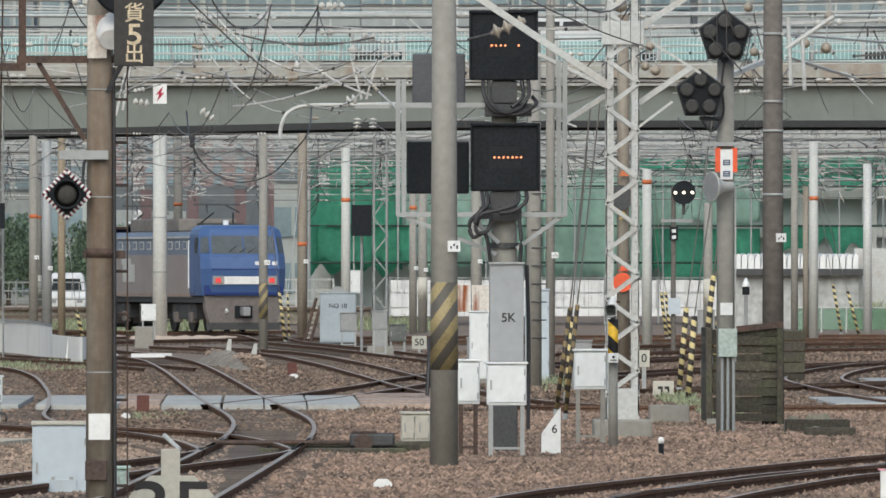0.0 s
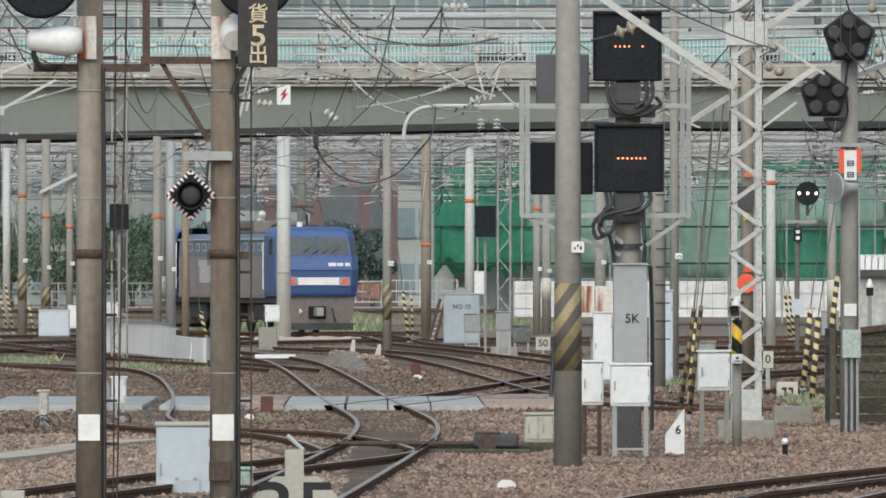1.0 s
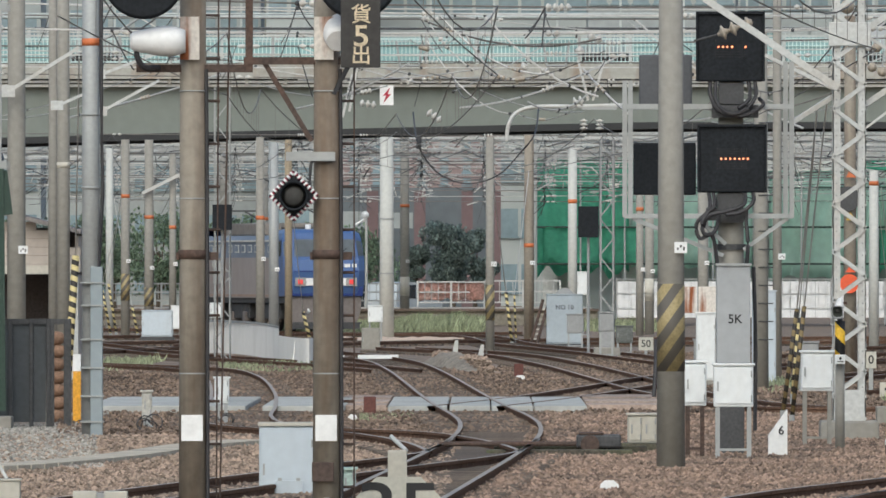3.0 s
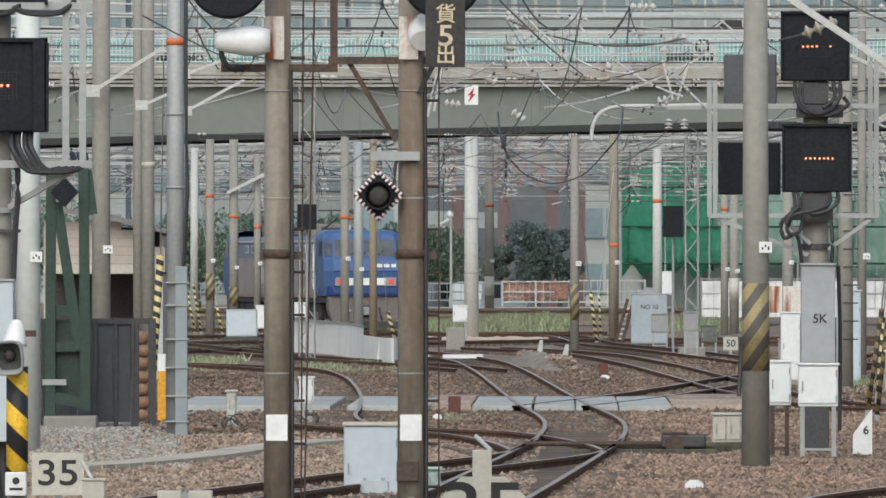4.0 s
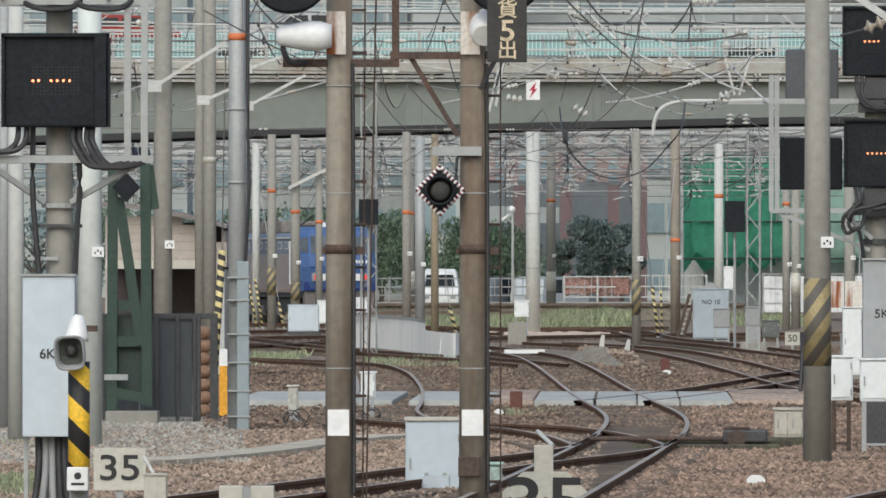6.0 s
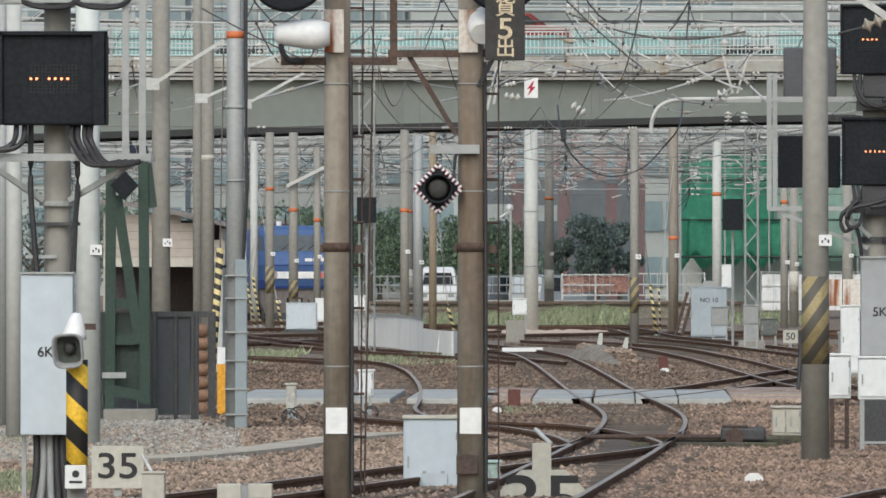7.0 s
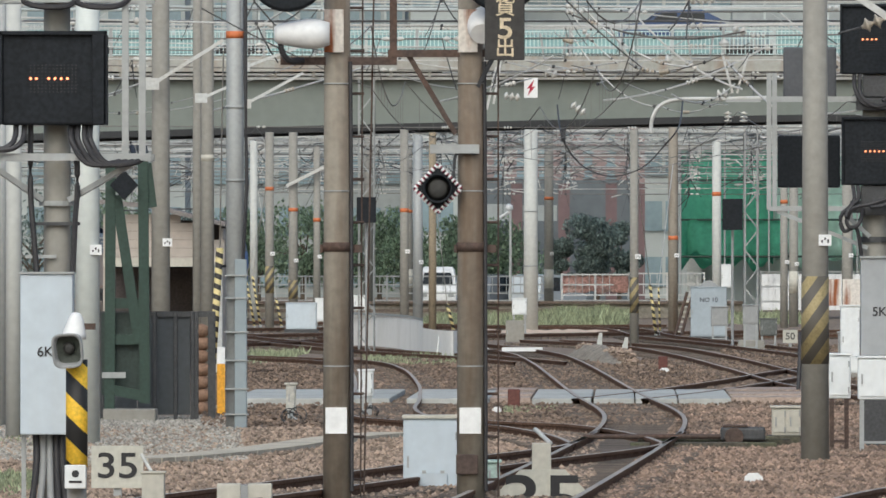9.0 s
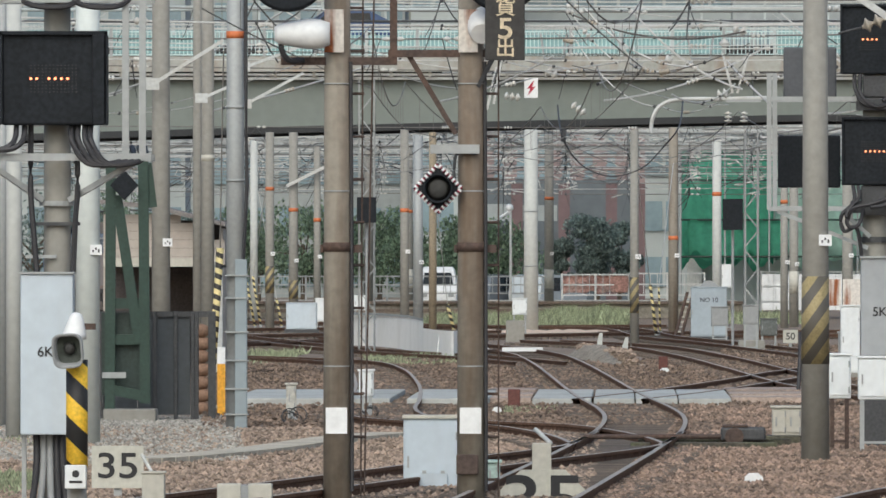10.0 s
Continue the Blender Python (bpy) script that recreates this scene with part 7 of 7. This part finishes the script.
# slack feeder wires before the bridge
fw = thing("feeder_wires", 0.417, 320, 0, "tangle of slack feeder wires with insulators before the bridge", "overhead wires")
o = Vector((0.417, 320, 0))
rnd = random.Random(77)
for k in range(46):
    u0 = rnd.uniform(-16.243, 16.784) if k % 2 else rnd.uniform(-2.789, 4.907)
    z0, z1 = rnd.uniform(6.505, 9.873), rnd.uniform(6.185, 9.633)
    a = Vector((u0, 320 + rnd.uniform(-15, 15), z0)) - o
    b = a + Vector((rnd.choice((-1, 1)) * rnd.uniform(1.2, 5.5), rnd.uniform(-6, 6), z1 - z0))
    pts = sag(a, b, rnd.uniform(0.0, 0.5), 8)
    m = rnd.choice((PALEWIRE, PALEWIRE, WIRE, GALV))
    part("feeder_wire", tube(B(), pts, rnd.choice((0.013, 0.018, 0.03)), 5), m, fw)
    if rnd.random() < 0.75:
        i = rnd.randrange(1, 6)
        part("insulator", disc_string(B(), pts[i], pts[i] + (pts[i + 1] - pts[i]).normalized() * 0.42, 3, rnd.uniform(0.05, 0.085)), rnd.choice((PORCELAIN, BRASSPORC)), fw, smooth=True)
    for _ in range(3):
        i = rnd.randrange(0, 8)
        bm = B()
        bmesh.ops.create_icosphere(bm, subdivisions=1, radius=rnd.uniform(0.035, 0.06), matrix=Matrix.Translation(pts[i]))
        part("clamp", bm, DARKSTEEL, fw)

# loose loops and brackets near the bridge
o = Vector((0.417, 320, 0))
part("jumper_wire", tube(B(), [Vector(p) - o for p in curve_pts([(-1.9, 306, 6.6), (-1.788, 300, 5.873), (-1.638, 300, 5.452), (-1.187, 300, 4.896), (-0.436, 300, 4.625), (0.391, 300, 4.851), (0.992, 300, 5.452), (1.368, 300, 5.948), (1.5, 306, 6.7)], 6)], 0.022, 6), RUBBER, fw, "dark jumper wire in a deep loop")
bm = B()
rod(bm, Vector((-1.713, 300, 5.542)) - o, Vector((-1.713, 300, 5.903)) - o, 0.07)
part("clamp", bm, DARKSTEEL, fw)
gp = thing("pipe_bracket", 2.414, 330, 0, "pale bent pipe bracket with insulators above the tracks", "bracket")
o = Vector((2.414, 330, 0))
part("pipe", tube(B(), [Vector(p) - o for p in curve_pts([(0.694, 330, 6.088), (0.727, 330, 6.518), (0.959, 330, 6.915), (1.505, 330, 7.097), (2.745, 330, 7.113), (4.068, 330, 7.146)], 6)], 0.06, 10), WHITESTEEL, gp, smooth=True)
for a, b in (((2.778, 330, 8.453), (3.076, 330, 7.279)), ((3.539, 330, 8.453), (3.208, 330, 7.279)), ((-3.703, 330, 8.205), (-3.918, 330, 6.964)), ((-4.116, 330, 6.799), (-3.835, 330, 8.039)), ((10.852, 330, 6.22), (12.176, 330, 7.213))):
    part("hanger", bar(B(), Vector(a) - o, Vector(b) - o, 0.07), WHITESTEEL, gp, "pale hanger")
part("hanger_foot", box(B(), *[c for c in (2.877 - o.x, 3.903 - o.x)], -0.05, 0.05, 7.014, 7.113), GALV, gp)
for a, b, n, r in (((2.828, 330, 8.602), (2.828, 330, 8.899), 1, 0.16), ((1.091, 330, 8.238), (1.323, 330, 8.321), 1, 0.14), ((2.613, 330, 7.213), (2.943, 330, 7.295), 2, 0.16), ((-1.637, 330, 6.964), (-1.223, 330, 6.683), 3, 0.13), ((-3.62, 330, 7.213), (-3.124, 330, 7.146), 3, 0.12), ((2.943, 330, 6.419), (2.943, 330, 6.749), 3, 0.12), ((3.406, 330, 6.419), (3.406, 330, 6.749), 3, 0.12), ((-2.381, 330, 7.957), (-2.05, 330, 7.775), 2, 0.15), ((3.076, 330, 9.197), (3.489, 330, 9.032), 2, 0.16)):
    part("insulator", disc_string(B(), Vector(a) - o, Vector(b) - o, n, r), PORCELAIN, gp, "white porcelain insulator", True)
# bell insulators on the brackets at the lattice mast
for x, y, z, r in ((5.101, 158, 6.05, 0.1), (5.757, 165, 5.617, 0.075), (5.84, 165, 5.261, 0.075), (5.691, 165, 5.327, 0.07), (7.328, 168, 6.256, 0.075), (7.421, 168, 5.591, 0.07), (8.179, 168, 5.717, 0.075), (8.491, 168, 5.65, 0.085), (8.542, 168, 6.13, 0.075)):
    bi = thing("bell_insulator", x, y, z, "round brownish porcelain insulator", "insulator", "bell insulators")
    part("bell", lathe(B(), [(r * 0.3, -r), (r, -r * 0.5), (r, r * 0.3), (r * 0.5, r), (r * 0.2, r * 1.1)], 14, Matrix.Rotation(math.pi / 2, 4, "X")), BRASSPORC if r < 0.15 else PORCELAIN, bi, smooth=True)
    part("strap", rod(B(), (0, 0, 0), (0.02, 0.1, r * 4), 0.012, seg=5), GALV, bi)
# steel arms from the brown pole and from poles behind the hut
am = thing("bracket_arm", 7.676, 167.6, 0, "pale steel bracket arms on the brown pole", "bracket")
o = Vector((7.676, 167.6, 0))
for a, b, r in (((7.85, 167, 5.62), (8.56, 167, 6.1), 0.035), ((7.879, 167, 6.091), (7.921, 167, 5.087), 0.03), ((7.838, 167, 5.505), (9.622, 180, 5.386), 0.02), ((7.796, 167, 5.84), (9.776, 175, 5.873), 0.02), ((8.089, 167, 5.84), (8.122, 167, 5.003), 0.03)):
    part("arm", rod(B(), Vector(a) - o, Vector(b) - o, r, seg=8), WHITESTEEL, am)
bk = thing("bracket_arm", -7.494, 181.1, 0, "pale steel bracket arms on the poles by the hut", "bracket")
o = Vector((-7.494, 181.1, 0))
for a, b, r in (((-7.63, 181, 5.221), (-6.489, 181, 5.929), 0.045), ((-7.551, 200, 5.267), (-7.1, 200, 5.467), 0.04), ((-6.77, 200, 5.166), (-5.749, 200, 5.718), 0.04), ((-6.8, 200, 5.818), (-5.849, 200, 6.169), 0.04), ((-12.371, 409, 5.085), (-10.733, 409, 5.905), 0.09)):
    part("arm", bar(B(), Vector(a) - o, Vector(b) - o, r * 1.5, r * 1.2), WHITESTEEL, bk)
    g = Vector(a) - o
    if r < 0.06:
        part("gusset", box(B(), g.x - r * 3, g.x + r * 2.5, g.y - r - 0.01, g.y - r, g.z - r * 2, g.z + r * 2.2, 0.004), WHITESTEEL, bk, "pale gusset plate")
# warning plate hung below the bridge
wp = thing("warning_plate", -3.855, 450, 0, "white warning plate with a red lightning bolt", "sign")
part("plate", box(B(), -0.271, 0.271, 0, 0.04, 8.872, 9.662), WHITE, wp)
part("bolt", prism(B(), [(0.135, 9.594), (-0.158, 9.233), (-0.023, 9.256), (-0.135, 8.94), (0.18, 9.323), (0.045, 9.301)], -0.015, 0.0), mat("crimson_paint", (0.4, 0.01, 0.04), 0.5, bump=0), wp, "red lightning bolt")
part("hanger", box(B(), -0.02, 0.02, 0.0, 2.4, 9.594, 9.662), GALV, wp)
# dark signal box on the far poles
for x, y, w, z0, z1 in ((2.889, 310, 0.559, 3.223, 4.078), (-6.525, 282, 0.481, 3.333, 3.969)):
    fb = thing("far_signal", x, y, 0, "dark signal box on a slim far post", "signal")
    part("box", box(B(), -w / 2, w / 2, -0.3, -0.05, z0, z1, 0.01), BLACK, fb)
    part("post", rod(B(), (0, 0, -0.2), (0, 0, z1), 0.04), GREYBOX, fb)

# parked white van and pale things beyond the far track
vn = thing("parked_van", -8.25, 490, 0, "white van parked beyond the fence", "van")
bm = B()
rows_v = [(0.35, 0.0, 0.78), (1.05, -0.05, 0.8), (1.25, 0.12, 0.8), (1.95, 0.55, 0.7), (2.1, 0.8, 0.6)]
rv = [[bm.verts.new(p) for p in ((-w, y0, z), (w, y0, z), (w, 4, z), (-w, 4, z))] for z, y0, w in rows_v]
for a, b in zip(rv, rv[1:]):
    for k in range(4):
        bm.faces.new((a[k], a[(k + 1) % 4], b[(k + 1) % 4], b[k]))
bm.faces.new(rv[0][::-1])
bm.faces.new(rv[-1])
bmesh.ops.recalc_face_normals(bm, faces=bm.faces)
part("body", bm, WHITE, vn)
part("windscreen", prism(B(), [(-0.66, 1.32), (0.66, 1.32), (0.58, 1.85), (-0.58, 1.85)], 0.14, 0.5), WDARK, vn, "dark windscreen")
for sx in (-0.58, 0.58):
    part("headlight", box(B(), sx - 0.12, sx + 0.12, -0.07, 0.0, 0.8, 0.95, 0.02), GALV, vn)
part("bumper", box(B(), -0.78, 0.78, -0.1, 0.1, 0.4, 0.58, 0.03), GREYBOX, vn)
for sx in (-0.7, 0.7):
    part("wheel", rod(B(), (sx - 0.1, 0.6, 0.3), (sx + 0.1, 0.6, 0.3), 0.3, seg=16), RUBBER, vn)

# ---- parked cars behind the fence, sand strip, leaning ladder ----
for px, col, lab in ((-3.599, (0.5, 0.55, 0.57), "pale grey van parked behind the fence"), (-5.88, (0.16, 0.18, 0.2), "dark grey van parked behind the fence")):
    pc = car(col, lab, True)
    pc.matrix_world = pose(px, 508, 0.0, 0, 0, 62)
    tagged(pc, lab, "car", "parked cars")
SAND = mat("pale_sand", (0.62, 0.48, 0.37), 0.95, var=0.2, size=0.3, bump=0.4, dirt=(0.42, 0.36, 0.28))
sand = bmesh.new()
rs = random.Random(77)
near, far = [], []
for k in range(25):
    x = -4.774 + (-0.258 - -4.774) * k / 24
    taper = min(1, (24 - k) / 9) * min(1, (k + 1) / 4)
    near.append(sand.verts.new((x, 370 - (9 + rs.uniform(-3, 3)) * taper, 0.004)))
    far.append((x, 372 + (9 + rs.uniform(-3, 3)) * taper))
mid = [sand.verts.new((v.co.x, 371, 0.10 + rs.uniform(-0.02, 0.03))) for v in near]
far = [sand.verts.new((x, y, 0.004)) for x, y in far]
for k in range(24):
    sand.faces.new((near[k], near[k + 1], mid[k + 1], mid[k]))
    sand.faces.new((mid[k], mid[k + 1], far[k + 1], far[k]))
sme = bpy.data.meshes.new("sand_strip")
sand.to_mesh(sme)
sme.materials.append(SAND)
tagged(new("sand_strip", sme), "low strip of pale sand beside the track", "sand", kind="stuff")
ld = thing("ladder", 1.481, 352, 0, "short rust-brown steel ladder leaning by a mast", "ladder")
lx0, lx1, lz = 0.0, 0.388, 1.394
for s in (0.0, 0.19):
    part("rail", rod(B(), (lx0 + s, 0, 0.0), (lx1 + s, 0.25, lz), 0.05), RUST, ld)
for k in range(1, 9):
    f = k / 9
    part("rung", rod(B(), (lx0 + (lx1 - lx0) * f, 0.25 * f, lz * f), (lx0 + (lx1 - lx0) * f + 0.19, 0.25 * f, lz * f), 0.022), BEIGE, ld)

# ---- low boxes at the near track ----
tb = thing("terminal_box", -4.458, 106, 0, "cream trackside terminal box with a bent conduit", "box")
part("body", box(B(), -0.106, 0.106, -0.1, 0.1, 0.0, 0.392, 0.01), BEIGE, tb)
part("lid", box(B(), -0.117, 0.117, -0.115, 0.115, 0.392, 0.413, 0.006), BEIGE, tb, "cream lid")
part("conduit", rod(B(), (-0.021, 0.0, 0.413), (-0.117, 0.05, 0.573), 0.016), WHITESTEEL, tb)
mb = thing("trackside_case", -3.633, 107, 0, "low cream steel case beside the rail", "box")
for c0, c1 in ((-52, -7), (7, 52)):
    part("panel", box(B(), 0.005 * c0, 0.005 * c1, -0.12, 0.12, 0.0, 0.277, 0.01), BEIGE, mb)
part("joint", box(B(), -0.038, 0.038, -0.1, 0.1, 0.0, 0.26), GREYBOX, mb, "grey middle joint")

# ---- grass ----
GRASS = mat("yellow_green_grass", (0.37, 0.41, 0.25), 0.8, var=0.4, size=0.4, island=0.4, bump=0)
translucent(GRASS, 0.45)


def grass(x0, x1, y0, y1, n, h, seed, label):
    rnd = random.Random(seed)
    vs, fs = [], []
    for _ in range(n):
        x, y = rnd.uniform(x0, x1), rnd.uniform(y0, y1)
        clump = 0.5 + 0.5 * math.sin(x * 2.3 + seed) * math.sin(y * 0.31 + x * 0.9 + 2 * seed)
        if rnd.random() > 0.35 + clump:
            continue
        hh, a = h * rnd.uniform(0.25, 1.0) * (0.45 + 0.9 * clump), rnd.uniform(0, 6.28)
        dx, dy, w = math.cos(a) * hh * 0.4, math.sin(a) * hh * 0.4, 0.02 + hh * 0.03
        i = len(vs)
        vs += [(x - w, y, -0.02), (x + w, y, -0.02), (x + dx + w * 0.5, y + dy * 0.5, hh * 0.6), (x + dx * 1.5, y + dy, hh)]
        fs += [(i, i + 1, i + 2), (i, i + 2, i + 3)]
    me = bpy.data.meshes.new("grass")
    me.from_pydata(vs, [], fs)
    me.materials.append(GRASS)
    tagged(new("grass", me), label, "grass", kind="stuff")


grass(-3.394, 0.022, 415, 462, 8000, 0.55, 1, "tall yellow-green grass beside the far track")
grass(-7.801, -2.733, 400, 470, 5000, 0.4, 2, "low green grass beside the far track")
grass(-6.22, -3.858, 255, 280, 1600, 0.16, 3, "low green weeds by the retaining wall")
grass(-1.953, -1.106, 174, 181, 900, 0.1, 4, "low weeds by the crossing")
grass(-9.518, -8.166, 255, 290, 1200, 0.2, 5, "low weeds by the far track")
grass(7.058, 7.582, 176, 200, 1200, 0.2, 6, "weeds at the foot of the guy wires")
grass(5.368, 6.158, 215, 235, 800, 0.2, 7, "weeds beside the cabinets")
grass(22.64, 27.5, 425, 429, 4000, 1.0, 8, "tall weeds along the shed")
grass(3.219, 6.747, 420, 470, 3000, 0.4, 9, "low green grass beside the far track")
grass(-7.048, -6.178, 112, 124, 1500, 0.12, 10, "low weeds beside the signal mast")
grass(-8.706, -7.055, 140, 150, 700, 0.07, 11, "sparse weeds in the gravel")

# ---- loose ballast stones ----
STONE = mat("brown_ballast_stone", (0.28, 0.195, 0.145), 0.95, var=0.2, size=1.2, bump=0.2, island=0.55, dirt=(0.12, 0.095, 0.075), dirt_amount=0.8)
STONEDARK = mat("oily_brown_ballast_stone", (0.215, 0.155, 0.115), 0.95, var=0.2, size=1.2, bump=0.2, island=0.55, dirt=(0.08, 0.062, 0.05), dirt_amount=0.8)
STONEPALE = mat("tan_ballast_stone", (0.31, 0.23, 0.175), 0.95, var=0.2, size=1.2, bump=0.2, island=0.5, dirt=(0.2, 0.16, 0.12), dirt_amount=0.7)
STONEGREY = mat("grey_gravel_stone", (0.34, 0.32, 0.28), 0.95, var=0.2, size=0.1, bump=0.2, island=0.45)


def stones(poly, n, size, m, seed, label, zmax=0.0):
    """Loose stones over a four-sided patch of ground, as one mesh."""
    rnd = np.random.default_rng(seed)
    base = np.array([(1, 0, 0), (-1, 0, 0), (0, 1, 0), (0, -1, 0), (0, 0, 1), (0, 0, -1)], float)
    tri = np.array([(0, 2, 4), (2, 1, 4), (1, 3, 4), (3, 0, 4), (2, 0, 5), (1, 2, 5), (3, 1, 5), (0, 3, 5)])
    p = np.array(poly, float)
    u, v = rnd.random(n), rnd.random(n)
    c = (p[0] * ((1 - u) * (1 - v))[:, None] + p[1] * (u * (1 - v))[:, None] + p[2] * (u * v)[:, None] + p[3] * ((1 - u) * v)[:, None])
    flat = np.array([(q.x, q.y) for line in TRACK_LINES for q in line])
    keep = np.ones(n, bool)
    for k in range(0, n, 4000):
        d = np.abs(c[k:k + 4000, None, 0] - flat[None, :, 0]) + 0.12 * np.abs(c[k:k + 4000, None, 1] - flat[None, :, 1])
        keep[k:k + 4000] = d.min(1) > 0.95
    lift = np.where(keep, 0.0, 0.035)
    some = keep | (rnd.random(n) < 0.7)
    c, lift = c[some], lift[some]
    n = len(c)
    s = size * (0.5 + rnd.random(n) ** 2 * 1.3)
    ang = rnd.random(n) * 6.28
    jit = 0.6 + rnd.random((n, 6, 3)) * 0.7
    loc = base[None] * jit + rnd.normal(0, 0.18, (n, 6, 3))
    ca, sa = np.cos(ang)[:, None], np.sin(ang)[:, None]
    loc = np.stack([loc[..., 0] * ca - loc[..., 1] * sa, loc[..., 0] * sa + loc[..., 1] * ca, loc[..., 2] * 0.75], -1) * s[:, None, None]
    loc[..., 0] += c[:, 0][:, None]
    loc[..., 1] += c[:, 1][:, None]
    loc[..., 2] += (s * 0.3 + np.where(lift > 0, lift, rnd.random(n) * zmax))[:, None]
    faces = (tri[None] + (np.arange(n) * 6)[:, None, None]).reshape(-1, 3)
    me = bpy.data.meshes.new("ballast")
    me.from_pydata(loc.reshape(-1, 3).tolist(), [], faces.tolist())
    me.materials.append(m)
    tagged(new("ballast_stones", me), label, "ballast", kind="stuff")


stones([(-0.409, 110.35), (6.452, 110.35), (8.778, 150.13), (0.496, 150.13)], 80000, 0.025, STONE, 1, "loose brown ballast stones", 0.03)
stones([(0.496, 150.13), (8.778, 150.13), (10.607, 181.4), (0.963, 181.4)], 50000, 0.028, STONE, 2, "loose brown ballast stones", 0.04)
stones([(-6.705, 110.35), (-0.409, 110.35), (-0.273, 160.17), (-9.732, 160.17)], 52000, 0.025, STONEPALE, 3, "loose brown ballast stones", 0.02)
stones([(-8.106, 133.4), (-4.502, 133.4), (-5.922, 170.43), (-10.355, 170.43)], 30000, 0.026, STONEGREY, 4, "pale grey gravel", 0.02)
stones([(-6.047, 160.17), (1.332, 160.17), (3.298, 267.54), (-10.1, 267.54)], 60000, 0.028, STONEDARK, 5, "loose brown ballast stones", 0.05)
stones([(1.509, 181.4), (10.607, 181.4), (18.184, 310.97), (2.587, 310.97)], 50000, 0.033, STONEDARK, 6, "loose brown ballast stones", 0.06)
HEAP = mat("grey_brown_gravel", (0.29, 0.255, 0.205), 0.95, var=0.5, size=0.4, bump=0.8, dirt=(0.17, 0.14, 0.11), dirt_amount=0.8)
hp_ = B()
hr = random.Random(9)
rows_ = []
for k in range(15):
    f = k / 14
    cx, cy = -1.35 + 1.75 * f, 278 - 26 * f
    hh = 0.42 * math.sin(math.pi * min(1, f * 1.25 + 0.05)) ** 0.8 if f < 0.76 else 0.06
    rows_.append([hp_.verts.new((cx + 0.25 * o_, cy + 5.5 * o_, max(0.0, hh * (1 - o_ * o_)) * hr.uniform(0.85, 1.15) - 0.01)) for o_ in (-1, -0.6, -0.25, 0, 0.3, 0.65, 1)])
for ra, rb_ in zip(rows_, rows_[1:]):
    for k in range(6):
        hp_.faces.new((ra[k], ra[k + 1], rb_[k + 1], rb_[k]))
bmesh.ops.recalc_face_normals(hp_, faces=hp_.faces)
heap = tagged(part("gravel_heap", hp_, HEAP), "low heap of grey gravel between the tracks", "gravel", kind="stuff")
stones([(-1.25, 275), (0.2, 250), (0.1, 262), (-1.1, 284)], 5000, 0.035, STONEPALE, 7, "loose grey gravel on the heap", 0.3)


# ---- movement ----
def on_bridge(x, lane, facing):
    return pose(x, BY + lane, 11.004 + 0.004, 0, 0, facing)


def motions():
    walk(LOCO, [(t, pose(x, y, z, 0, 0, turn)) for t, x, y, z, turn in (
        (0.0, -0.415, 376.5, 0.15, 13.0), (2.0, -3.829, 388, 0.13, 13.0), (4.5, -8.053, 404, 0.1, 13.5),
        (5.5, -9.757, 411, 0.08, 14.0), (7.0, -12.417, 421, 0.07, 14.5), (8.0, -14.188, 428, 0.07, 14.5), (9.0, -16.009, 435, 0.06, 14.5), (10.0, -17.881, 442, 0.05, 14.5))])
    walk(CARS[0], [(0.0, on_bridge(12.708, 7.5, 0)), (10.0, on_bridge(12.708 + 105, 7.5, 0))])
    walk(CARS[1], [(0.0, on_bridge(-8.199 + 55, 3.0, 180)), (10.0, on_bridge(-8.199 - 45, 3.0, 180))])
    walk(CARS[2], [(0.0, on_bridge(3.5 - 120, 7.5, 0)), (10.0, on_bridge(3.5 + 40, 7.5, 0))])
    walk(CARS[3], [(0.0, on_bridge(-11.7 + 135, 3.0, 180)), (10.0, on_bridge(-11.7, 3.0, 180))])


motions()
